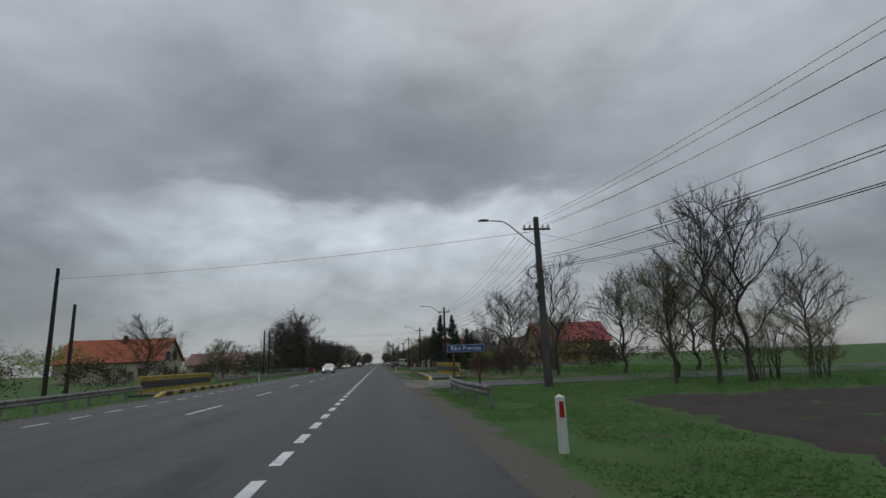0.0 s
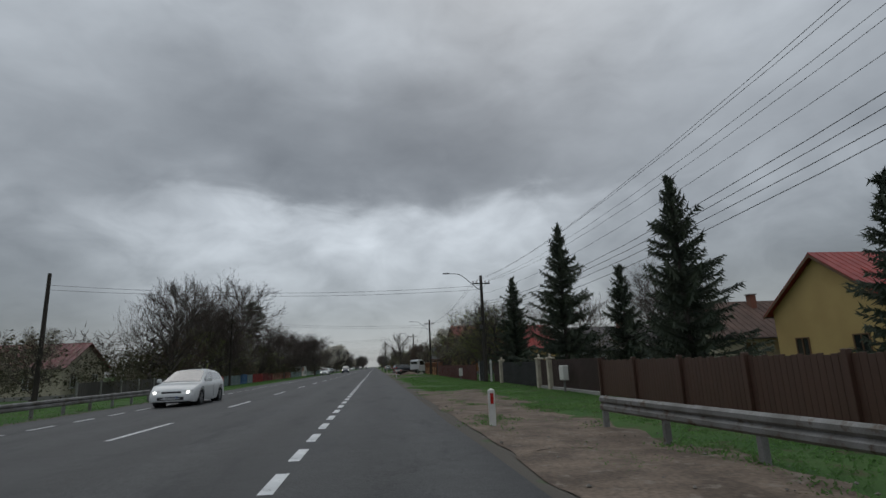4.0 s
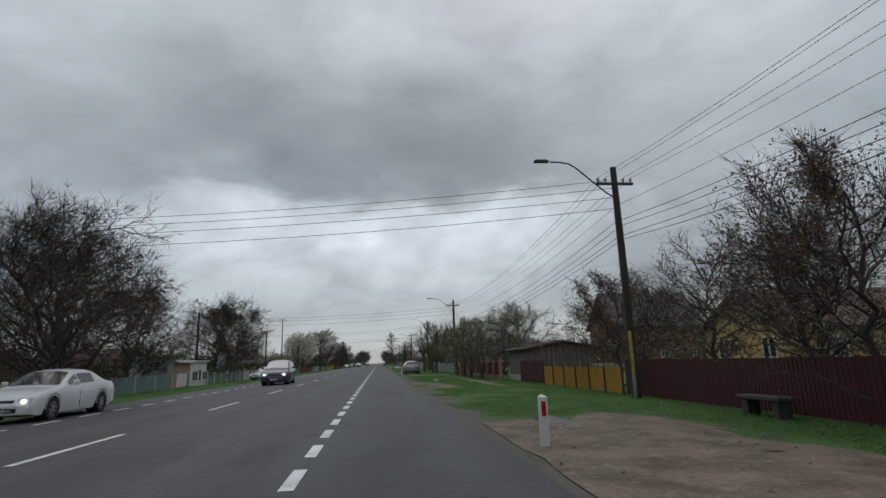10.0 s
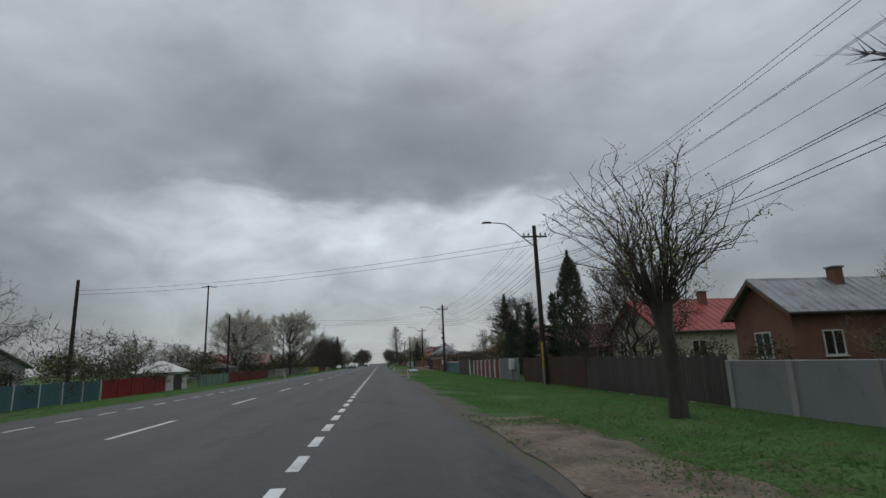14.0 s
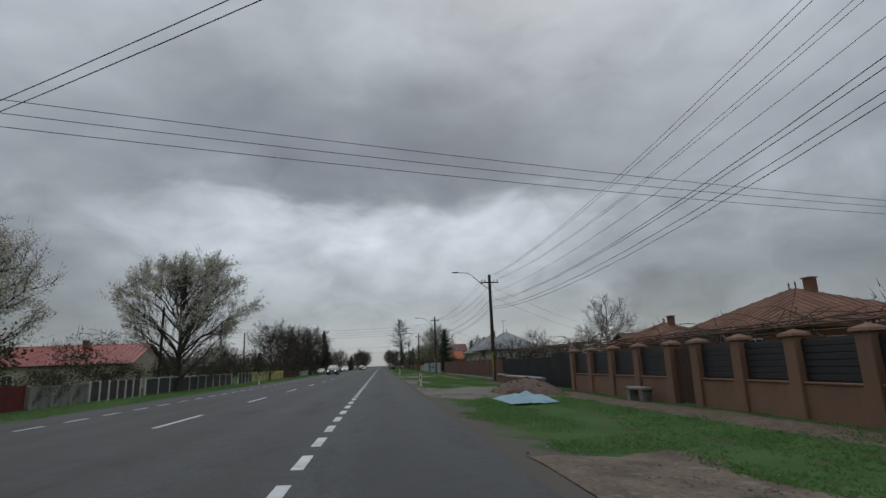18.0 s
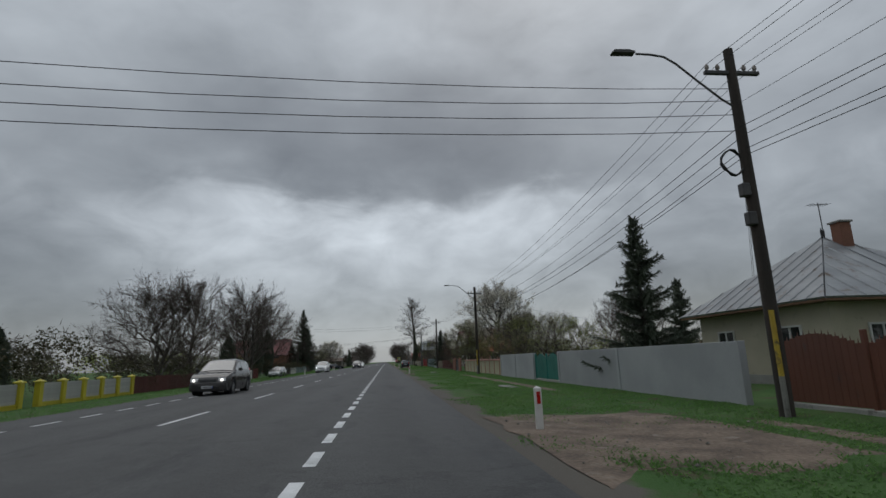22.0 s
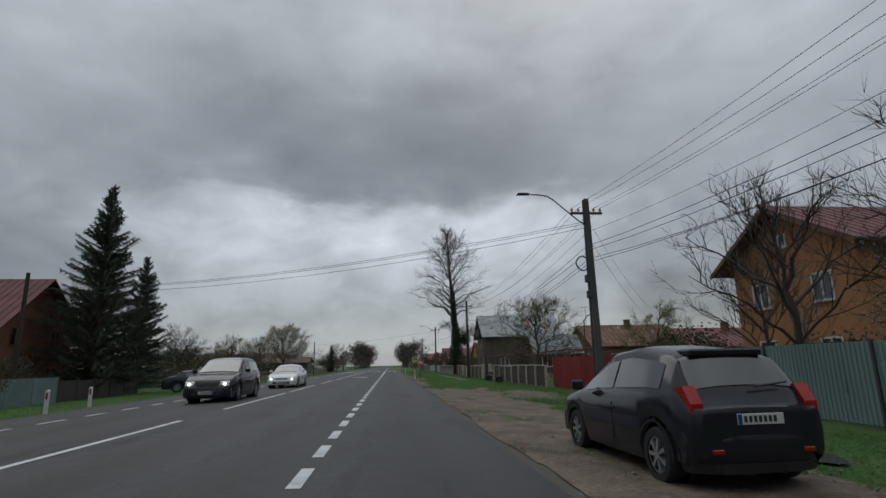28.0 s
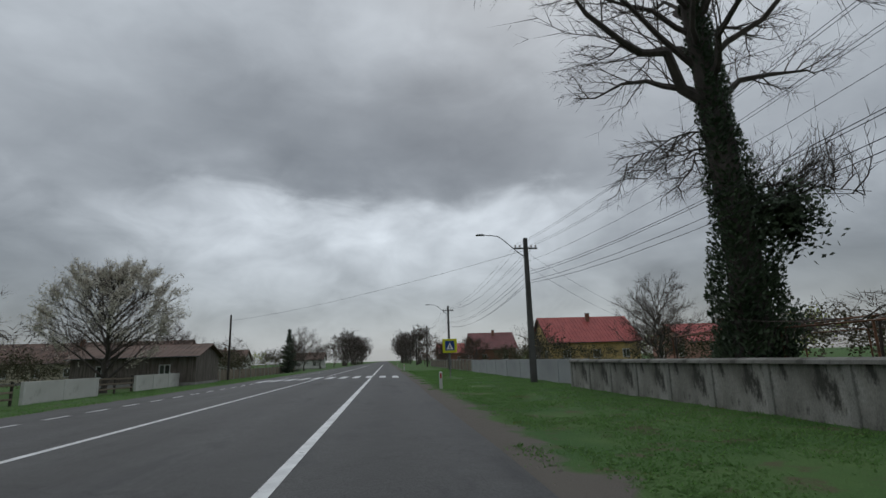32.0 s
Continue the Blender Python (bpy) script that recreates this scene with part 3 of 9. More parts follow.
# ---- road markings ----
def stripe(x, w, y0, y1, form, step=3.0):
    k = max(1, int((y1 - y0) / step))
    for i in range(k):
        a, b = y0 + (y1 - y0) * i / k, y0 + (y1 - y0) * (i + 1) / k
        z0, z1 = road_z(x - w / 2) + 0.006, road_z(x + w / 2) + 0.006
        form.add([(x - w / 2, a, z0), (x + w / 2, a, z1), (x + w / 2, b, z1), (x - w / 2, b, z0)], [(0, 1, 2, 3)])


def dash_mesh(name, x, w, length):
    f = Form()
    stripe(x, w, 0, length, f)
    f.v = [(px - x, py, pz) for px, py, pz in f.v]
    return f.mesh(name, "line_paint")


marks = tagged(new("road_markings"), "white painted lines on the asphalt", "road markings", kind="structure")
thick_dash, mid_dash = dash_mesh("edge_dash", X_THICK, 0.155, 1.06), dash_mesh("centre_dash", X_MID, 0.13, 3.25)
# the painted rhythm drifts a little along the road
DRIFT = ((0, -0.2), (30, 0.0), (80, 0.05), (130, 0.12), (300, 0.15), (400, 0.25), (418, 0.25), (460, -0.14), (477, -0.44), (501, -0.85), (520, -0.92))
for i in range(-2, 276):
    y = 0.707 + 1.884 * i
    y += float(np.interp(y, [q[0] for q in DRIFT], [q[1] for q in DRIFT])) - 1.06
    if y < 519.5:
        part("edge_dash", thick_dash, None, marks, at=(X_THICK, y, 0))
far_dashes = Form()
for i in range(3, 292):
    stripe(X_LEFT, 0.15, 0.4 + 2.131 * i, 1.55 + 2.131 * i, far_dashes)
tagged(part("far_edge_dashes", far_dashes, "line_paint", marks), "thin white dashes along the far edge", kind="stuff")
for i in range(0, 52):
    part("centre_dash", mid_dash, None, marks, at=(X_MID, 15.6 + 8.4619 * i, 0))
for y0, y1 in ((452.5, 461.5), (464.6, 474.3), (477.6, 487.0), (488.0, 497.0), (500.0, 507.6), (510.6, 519.6)):
    f = Form()
    stripe(X_MID, 0.14, y0, y1, f)
    part("centre_dash", f, "line_paint", marks)
f = Form()
stripe(X_MID, 0.15, 520.8, 567.0, f)
stripe(X_MID, 0.15, 575.0, 700.0, f)
part("centre_line", f, "line_paint", marks)
f = Form()
stripe(X_THICK, 0.16, 520.7, 567.0, f)
stripe(X_THICK, 0.16, 575.0, 700.0, f)
part("edge_line", f, "line_paint", marks)
for i in range(11):
    f = Form()
    stripe(X_EDGE - 0.9 - 1.0 * i, 0.5, 568.5, 573.5, f)
    part("crossing_bar", f, "line_paint", marks)
# painted triangle with a plain symbol ahead of the crossing
f = Form()
for (ax, ay), (bx, by) in (((-4.05, 517.9), (-2.35, 517.9)), ((-2.35, 517.9), (-3.2, 520.9)), ((-3.2, 520.9), (-4.05, 517.9))):
    dx, dy = bx - ax, by - ay
    q = 0.16 / math.hypot(dx, dy)
    nx_, ny_ = -dy * q, dx * q
    f.add([(px, py, road_z(px) + 0.008) for px, py in ((ax, ay), (bx, by), (bx + nx_, by + ny_), (ax + nx_, ay + ny_))], [(0, 1, 2, 3)])
for bx in (-3.75, -3.45, -3.15, -2.85):
    f.add([(px, py, road_z(px) + 0.008) for px, py in ((bx, 518.15), (bx + 0.14, 518.15), (bx + 0.14, 518.9), (bx, 518.9))], [(0, 1, 2, 3)])
f.add([(px, py, road_z(px) + 0.008) for px, py in ((-3.28, 518.95), (-3.08, 518.95), (-3.12, 520.0), (-3.24, 520.0))], [(0, 1, 2, 3)])
part("warning_triangle", f, "line_paint", marks, at=(0, -0.35, 0))

# ---- side road and ploughed field at the village edge ----
f = Form()
for i in range(40):
    x = 1.4 + i * 2.2
    y0, y1 = 29.3 - 0.10 * x - 2.9 * math.exp(-(x - 1.4) / 2.2) * 0 - 1.6, 33.0 + 0.02 * x
    y0 -= 2.0 * math.exp(-(x - 1.4) / 1.6)
    y1 += 2.5 * math.exp(-(x - 1.4) / 1.6)
    f.v += [(x, y0, -0.035), (x, y1, -0.035), (x, y0 - 0.1, -0.3), (x, y1 + 0.1, -0.3)]
    if i:
        o = 4 * i
        f.f += [(o - 4, o, o + 1, o - 3), (o - 2, o + 2, o, o - 4), (o - 3, o + 1, o + 3, o - 1)]
setting("side_road", f, mat("old_asphalt", (0.085, 0.085, 0.088), (0.12, 0.12, 0.123), 0.8, 0.5, 40, 0.15, vary=0, spec=0.25), "worn pale asphalt side road", "road", True)
f = Form()
fx, fy = [2.4 + 0.35 * i for i in range(113)], [-14 + 0.35 * i for i in range(88)]
for y in fy:
    for x in fx:
        lim, start = 16.6, 4.55 + 0.16 * y
        edge = min(1.0, max(0.0, min(x - start - 0.5 * noise.noise(Vector((0, y * 0.4, 9))), lim - y + 0.7 * noise.noise(Vector((x * 0.5, 0, 4)))) / 0.8))
        f.v.append((x, y, ground_z(x, y) - 0.12 + edge * (0.16 + 0.09 * noise.noise(Vector((x * 2.1, y * 2.1, 5))) + 0.05 * noise.noise(Vector((x * 5, y * 5, 2))))))
k = len(fx)
f.f = [(j * k + i, j * k + i + 1, (j + 1) * k + i + 1, (j + 1) * k + i) for j in range(len(fy) - 1) for i in range(k - 1)]
setting("ploughed_field", f, "ploughed", "dark ploughed field with clods", "field", True)

# ---- drives, yards and trodden paths ----
def blotch(name, y0, y1, x0, x1, surface, label, lift=0.035, rag=0.75):
    """A sheet with ragged edges laid over the verge."""
    cols, rows = max(4, int((x1 - x0) / 0.35)), max(4, int((y1 - y0) / 0.4))
    f = Form()
    for j in range(rows + 1):
        for i in range(cols + 1):
            u, v = i / cols, j / rows
            x, y = x0 + u * (x1 - x0), y0 + v * (y1 - y0)
            x += rag * noise.noise(Vector((x * 0.8, y * 0.8, 11))) * (0.2 + 0.8 * u)
            y += 2 * rag * noise.noise(Vector((x * 0.7, y * 0.5, 17)))
            rim = min(u * 4 + (0.6 if x0 < 2.3 else 0), (1 - u) * 4, v * 5, (1 - v) * 5, 1.0)
            f.v.append((x, y, ground_z(x, y) - 0.06 + (0.06 + lift) * rim ** 0.5 + 0.02 * noise.noise(Vector((x * 3, y * 3, 7))) * rim))
    c = cols + 1
    f.f = [(j * c + i, j * c + i + 1, (j + 1) * c + i + 1, (j + 1) * c + i) for j in range(rows) for i in range(cols)]
    return setting(name, f, surface, label, "ground", True)


for y0, y1, x0, x1, surface, seed in PATCHES:
    blotch("dirt_yard" if surface != "concrete" else "drive", y0, y1, x0, x1, surface, {"soil": "bare brown soil beside the road", "mud": "wet muddy yard with ruts", "gravel": "pale gravel beside the road", "concrete": "grey concrete drive to a gate"}[surface])
blotch("footpath", 294, 333, 6.7, 8.5, "red_gravel", "trodden brownish footpath along the fences", 0.03, 0.2)
blotch("stream_bank", 36, 62, 7.0, 17.0, "soil", "bare earth and dead grass on a stream bank", 0.05, 0.8)
blotch("footpath", 504.5, 511, 5.6, 6.7, "worn_pavement", "worn concrete footpath in the grass", 0.035, 0.3)
blotch("footpath", 514, 531, 5.8, 6.7, "soil", "trodden earth path in the grass", 0.035, 0.25)
blotch("footpath", 334, 372, 6.6, 7.5, "soil", "trodden earth path in the grass", 0.035, 0.2)
blotch("footpath", 184, 214, 5.9, 6.8, "soil", "trodden earth path in the grass", 0.035, 0.2)
blotch("footpath", 376, 412, 6.2, 7.0, "soil", "trodden earth path in the grass", 0.03, 0.2)
blotch("footpath", 505, 533, 6.1, 6.9, "soil", "trodden earth path in the grass", 0.03, 0.2)


def puddle(x, y, a, b):
    f = Form()
    k = 18
    z = ground_z(x, y) + 0.022
    f.v = [(x + a * math.cos(2 * math.pi * i / k) * (1 + 0.3 * noise.noise(Vector((i * 0.9, x, y)))), y + b * math.sin(2 * math.pi * i / k) * (1 + 0.3 * noise.noise(Vector((i * 0.7, y, x)))), z) for i in range(k)]
    f.f = [tuple(range(k))]
    tagged(setting("puddle", f, "water", "shallow rain puddle on bare ground", "puddle"), kind="structure")


puddle(3.6, 171.6, 0.35, 1.2)
puddle(3.0, 233.2, 0.25, 0.5)
puddle(3.5, 233.4, 0.2, 0.45)
puddle(3.3, 336.2, 0.25, 0.9)
puddle(4.0, 334.3, 0.3, 0.7)
puddle(5.0, 352.5, 0.5, 0.6)
puddle(5.4, 480.5, 0.45, 1.7)
puddle(4.7, 482.5, 0.3, 1.2)
puddle(5.6, 468.3, 0.4, 0.8)

# ---- grass on the verges ----
def grass_sheet(name, x0, x1, y0, y1, per_m2, height, seed, material="grass", bare=False):
    rng = np.random.default_rng(seed)
    k = int((x1 - x0) * (y1 - y0) * per_m2)
    x, y = rng.uniform(x0, x1, k), rng.uniform(y0, y1, k)
    keep = np.array([not (146 < b < 180 and 1.9 < a < 8 and in_patch(a, b, -0.1)) and not in_patch(a, b, -0.75 - 1.5 * noise.noise(Vector((a * 0.45, b * 0.4, 51)))) and not (-15 < b < 16.4 and a > 4.7 + 0.16 * b) and noise.noise(Vector((a * 0.5, b * 0.35, 21))) > -0.24 + (0.45 if a < 2.6 and a > 0 else 0) - (0.25 if 5.4 < a else 0) for a, b in zip(x, y)])
    if bare:
        # stray tufts on the trodden ground
        keep = np.array([in_patch(a, b, 0.0) and not 146 < b < 180 and noise.noise(Vector((a * 0.8, b * 0.6, 41))) > 0.27 for a, b in zip(x, y)])
    x, y = x[keep], y[keep]
    k = len(x)
    z = np.array([ground_z(a, b) + (0.02 if bare or in_patch(a, b, -0.2) else -0.004) for a, b in zip(x, y)])
    big = np.array([1.0 + 0.7 * noise.noise(Vector((a * 0.7, b * 0.7, 31))) for a, b in zip(x, y)])
    V, F = [], []
    for blade in range(4):
        t = rng.uniform(0, 2 * np.pi, k)
        h = height * np.clip(big, 0.5, 1.6) * rng.uniform(0.6, 1.3, k)
        w = 0.010 + 0.012 * rng.random(k)
        lean = h * rng.uniform(1.0, 2.6, k)
        ox, oy = rng.normal(0, 0.13, k), rng.normal(0, 0.13, k)
        cx, sx = np.cos(t), np.sin(t)
        base = blade * 3 * k
        a = np.stack([x + ox - sx * w, y + oy + cx * w, z], 1)
        b = np.stack([x + ox + sx * w, y + oy - cx * w, z], 1)
        c = np.stack([x + ox + cx * lean, y + oy + sx * lean, z + h], 1)
        V += [a, b, c]
        i = np.arange(k)
        F.append(np.stack([base + i, base + k + i, base + 2 * k + i], 1))
    V, F = np.concatenate(V), np.concatenate(F)
    me = bpy.data.meshes.new(name)
    me.vertices.add(len(V))
    me.vertices.foreach_set("co", V.ravel())
    me.loops.add(len(F) * 3)
    me.loops.foreach_set("vertex_index", F.ravel().astype(np.int32))
    me.polygons.add(len(F))
    me.polygons.foreach_set("loop_start", np.arange(0, len(F) * 3, 3, dtype=np.int32))
    me.materials.append(M[material])
    me.update(calc_edges=True)
    return tagged(new(name, me), "short green spring grass on the verge", "grass", kind="stuff")


grass_sheet("grass", 1.9, 4.6, -4, 600, 76, 0.036, 1)
grass_sheet("grass", 4.6, 8.6, -4, 600, 44, 0.045, 2)
grass_sheet("grass", -20.0, -11.5, -4, 610, 7, 0.09, 3)
grass_sheet("grass", 8.6, 30, 15, 60, 9, 0.16, 4)

grass_sheet("grass", 1.9, 7.6, 20, 522, 30, 0.03, 5, bare=True)


def stones(count, seed):
    """Pebbles and broken bits strewn over the bare ground and along the asphalt edge."""
    rng = random.Random(seed)
    base = [(1, 0, 0), (-0.9, 0.2, 0), (0, 1, 0.1), (0.1, -1, 0), (0, 0.1, 0.7), (0, 0, -0.5)]
    tri = [(0, 2, 4), (2, 1, 4), (1, 3, 4), (3, 0, 4), (2, 0, 5), (1, 2, 5), (3, 1, 5), (0, 3, 5)]
    f = Form()
    for _ in range(count):
        if rng.random() < 0.75:
            y0, y1, x0, x1, *_r = rng.choice(PATCHES)
            x, y = rng.uniform(x0, x1), rng.uniform(y0, y1)
            lift = 0.04
        else:
            x, y, lift = X_EDGE + abs(rng.gauss(0.25, 0.3)), rng.uniform(0, 560), 0.0
        s = 0.012 + 0.035 * rng.random() ** 3
        a = rng.uniform(0, 6.28)
        c, d = math.cos(a) * s, math.sin(a) * s
        z = ground_z(x, y) + lift
        f.add([(x + p * c - q * d * rng.uniform(0.7, 1.2), y + p * d + q * c, z + r_ * s) for p, q, r_ in base], tri)
    me = bpy.data.meshes.new("stones")
    me.from_pydata(f.v, [], f.f)
    me.materials.append(M["stone_bits"])
    tagged(new("stones", me), "small stones strewn over bare ground", "stones", kind="stuff")


stones(4500, 12)
# ---- poles, street lamps and wires ----
LAMP_ARM = Form().tube([(0, 0, -1.15), (-0.35, 0, -0.92), (-0.9, 0, -0.45), (-1.35, 0, -0.05), (-1.62, 0, 0.12), (-1.95, 0, 0.17), (-2.3, 0, 0.18)], 0.026, 6).mesh("lamp_arm", "dark_steel", True)
LAMP_HEAD = Form().prism([(-0.34, 0.0), (-0.29, 0.05), (0.05, 0.06), (0.2, 0.025), (0.2, -0.012), (-0.31, -0.02)], -0.09, 0.09, 1).mesh("lamp_head", "dark_steel", True)
ARM = Form().box(-0.68, -0.05, -0.045, 0.68, 0.05, 0.045, 0.012).mesh("crossarm", "dark_steel")
INSUL = Form().tube([(0, 0, 0), (0, 0, 0.05), (0, 0, 0.06), (0, 0, 0.12), (0, 0, 0.13), (0, 0, 0.17)], [0.03, 0.03, 0.05, 0.05, 0.035, 0.025], 8).mesh("insulator", "ceramic", True)
COIL = Form().tube([(0.26 * math.cos(a * 0.45), 0.05 * math.sin(a * 1.3), 0.30 * math.sin(a * 0.45)) for a in range(43)], 0.022, 5).mesh("cable_coil", "cable", True)
METER = Form().box(-0.10, -0.09, -0.15, 0.10, 0.09, 0.15, 0.02).mesh("junction_box", "dark_steel")
WIRE_OFFS = ((-0.60, -0.39), (-0.33, -0.39), (0.33, -0.39), (0.60, -0.39), (0.0, -1.4), (-0.1, -2.0), (0.1, -2.12), (0.0, -2.5), (0.06, -2.62))


def pole(x, y, h, kind="wood", lamp=True, yellow=False, coil=False, arm=True, lean=0.0, drop=0.0):
    text = {"wood": "dark weathered wooden utility pole", "concrete": "grey concrete utility pole with recessed panels"}[kind]
    t = thing("utility_pole", (x, y, G), text + (" with a street lamp" if lamp else " beside the road"), "utility pole", "poles along the road")
    f = Form()
    if kind == "wood":
        f.tube([(0, 0, -0.3), (0.01, 0, h * 0.4), (lean, 0, h)], [0.15, 0.135, 0.105], 12)
        part("shaft", f, "pole_wood", t, smooth=True)
    else:
        # a tapered H-section: two flanges joined by rungs
        for s in (-1, 1):
            f.add([(a * (0.16 - 0.06 * q), s * (0.13 - 0.05 * q) + b, z) for z, q in ((-0.3, 0), (h, 1)) for a, b in ((-1, -0.035), (1, -0.035), (1, 0.035), (-1, 0.035))], [(0, 1, 5, 4), (1, 2, 6, 5), (2, 3, 7, 6), (3, 0, 4, 7), (4, 5, 6, 7)])
        part("shaft", f, "pole_concrete", t)
        k = int(h / 0.62)
        for i in range(k):
            z = 0.4 + i * (h - 0.5) / k
            q = z / h
            r = Form().box(-0.13 + 0.05 * q, -0.10 + 0.04 * q, z, 0.13 - 0.05 * q, 0.10 - 0.04 * q, z + (0.2 if i % 2 else 0.14), 0.01)
            part("rung", r, "pole_concrete", t)
    if yellow:
        part("cable_guard", Form().tube([(-0.09, -0.13, 0.8), (-0.085, -0.125, 2.15)], 0.055, 8), "yellow_paint", t, "yellow painted cable guard", smooth=True)
        part("guard_foot", Form().tube([(-0.09, -0.13, -0.1), (-0.09, -0.13, 0.8)], 0.06, 8), "old_concrete", t, "pale worn guard foot", smooth=True)
    if arm:
        part("crossarm", ARM, None, t, at=(lean, 0, h - 0.6))
        for ox, oz in WIRE_OFFS[:4]:
            part("insulator", INSUL, None, t, at=(ox + lean, 0, h - 0.555))
    if lamp:
        part("lamp_arm", LAMP_ARM, None, t, at=(lean * 0.9, 0, h - drop))
        part("lamp_head", LAMP_HEAD, None, t, "flat dark street lamp head", at=(-2.55 + lean, 0, h + 0.18 - drop))
    if coil:
        part("cable_coil", COIL, None, t, "hanging coil of black cable", at=(-0.32, 0, h * 0.66))
        part("junction_box", METER, None, t, "small dark junction box", at=(-0.18, -0.05, h * 0.58))
        part("junction_box", METER, None, t, "small dark junction box", at=(-0.16, -0.08, h * 0.5))
    return (x + lean, y, G + h)


def wires(name, a, b, offs, sag, label, r=0.007, steps=10):
    """Slack wires from the top a to the top b."""
    t = thing(name, (a[0], a[1], a[2]), label, "wires", "overhead wires")
    for i, (ox, oz) in enumerate(offs):
        f = Form()
        sg = sag * (1 + 0.09 * math.sin(i * 2.3 + a[1]))
        f.tube([((b[0] - a[0]) * s + ox, (b[1] - a[1]) * s, (b[2] - a[2]) * s + oz - 4 * sg * s * (1 - s)) for s in [q / steps for q in range(steps + 1)]], r * (1.5 if i >= 5 else 1.0), 4, False)
        part("wire", f, "cable", t)
    return t


tops = [
    (8.6, -15.0, 6.3),
    pole(7.9, 24.2, 8.1, "concrete", coil=True, drop=0.35),
    pole(8.14, 64.3, 7.8),
    pole(7.96, 102.2, 7.8, coil=True),
    pole(7.8, 139.4, 7.7, drop=0.42),
    pole(8.09, 176.7, 7.9, yellow=True),
    pole(7.97, 216.8, 7.9, yellow=True, coil=True),
    pole(8.33, 251.9, 8.4, yellow=True, lean=0.0),
    pole(7.91, 291.9, 8.45, coil=True, drop=0.45),
    pole(8.2, 329.7, 7.95, yellow=True),
    pole(7.93, 369.0, 8.3, yellow=True, coil=True, drop=0.35),
    pole(8.2, 407.3, 8.0, yellow=True),
    pole(8.02, 444.6, 7.9),
    pole(7.9, 481.0, 7.95, "concrete", coil=True),
    pole(8.19, 517.9, 8.1),
    pole(8.07, 557.3, 8.1, "concrete"),
    pole(7.91, 595.4, 8.05, "concrete"),
    pole(8.0, 634, 8.0), pole(8.0, 672, 8.0), pole(8.0, 710, 8.0), pole(8.0, 750, 8.0), pole(8.0, 790, 8.0),
]
for a, b in zip(tops, tops[1:]):
    wires("overhead_wires", a, b, WIRE_OFFS, 0.92, "black overhead wires along the road")


def left_pole(x, y, h, lamp=False, arm=False):
    d = left_drop(x, y)
    q = pole(x, y, h + d, "wood", False, arm=False)
    if arm:
        t = thing("pole_crossarm", (x, y, G + h + d), "dark steel crossarm with insulators on a pole top", "crossarm")
        for s in (-1, 0, 1):
            part("insulator", INSUL, None, t, at=(0.9 * s, 0, 0.05))
        part("crossarm", Form().prism([(-1.2, -0.25), (-1.1, -0.3), (0, 0.0), (1.1, -0.3), (1.2, -0.25), (0, 0.1)], -0.06, 0.06, 1), "dark_steel", t)
    return (q[0], q[1], q[2] - d)


lp = [left_pole(-21.0, 37.2, 8.4), left_pole(-22.5, 42.4, 6.6), left_pole(-17.2, 87.5, 7.2), left_pole(-20.5, 99.5, 8.0), left_pole(-19.1, 138.0, 8.9),
      left_pole(-20.5, 182, 7.7), left_pole(-20.5, 223, 7.7), left_pole(-21.4, 264.7, 8.0), left_pole(-26, 308, 13.9, arm=True), left_pole(-20.5, 309, 7.7),
      left_pole(-21.1, 344.7, 7.7), left_pole(-21.5, 365.3, 8.0), left_pole(-24, 388, 7.9), left_pole(-20.5, 443, 7.7), left_pole(-21.9, 494.4, 7.3), left_pole(-18.7, 594.6, 7.4), left_pole(-19, 640, 7)]
CROSS = ((0.0, -0.7),)
CROSS2 = ((0.0, -0.75), (0.0, -1.05))
CROSS4 = ((0.0, -0.45), (0.0, -0.75), (0.0, -1.1), (0.0, -1.5))
for a, b, offs, sag in ((tops[1], lp[0], CROSS, 0.35), (tops[3], lp[3], CROSS2, 0.5), (tops[4], lp[4], CROSS2, 0.4), (tops[5], lp[5], CROSS4, 0.4), (tops[6], lp[6], CROSS4[1:], 0.4),
                        (tops[7], lp[7], CROSS2, 0.5), (tops[8], lp[9], CROSS2, 0.4), (tops[10], lp[11], tuple((a_, b_ - 0.55) for a_, b_ in CROSS4), 0.75), (tops[12], lp[13], CROSS2, 0.4), (tops[13], lp[14], ((0.0, -0.95), (0.0, -1.04), (0.0, -1.2)), 0.75),
                        (tops[15], lp[15], CROSS, 0.5), ((-20.5, 300, 8.8), (24, 311.5, 8.9), CROSS4[:3], 0.35)):
    wires("crossing_wires", a, b, offs, sag, "black wires slung across the road", 0.010)
left_pole(-20.5, 300, 8.7)
for a, x, y, z in ((tops[1], 30, 30, 6.5), (tops[4], 15, 150, 5), (tops[8], 22, 300, 5.5), (tops[9], 25, 345, 5), (tops[10], 19, 384, 5.8), (tops[11], 22, 402, 4.5), (tops[13], 18, 495, 5), (tops[14], 12, 527, 6), (tops[15], 25, 575, 5)):
    wires("service_wires", a, (x, y, z), ((0.0, -0.8), (0.0, -1.6)), 0.5, "thin black wires from a pole to a house", 0.007)

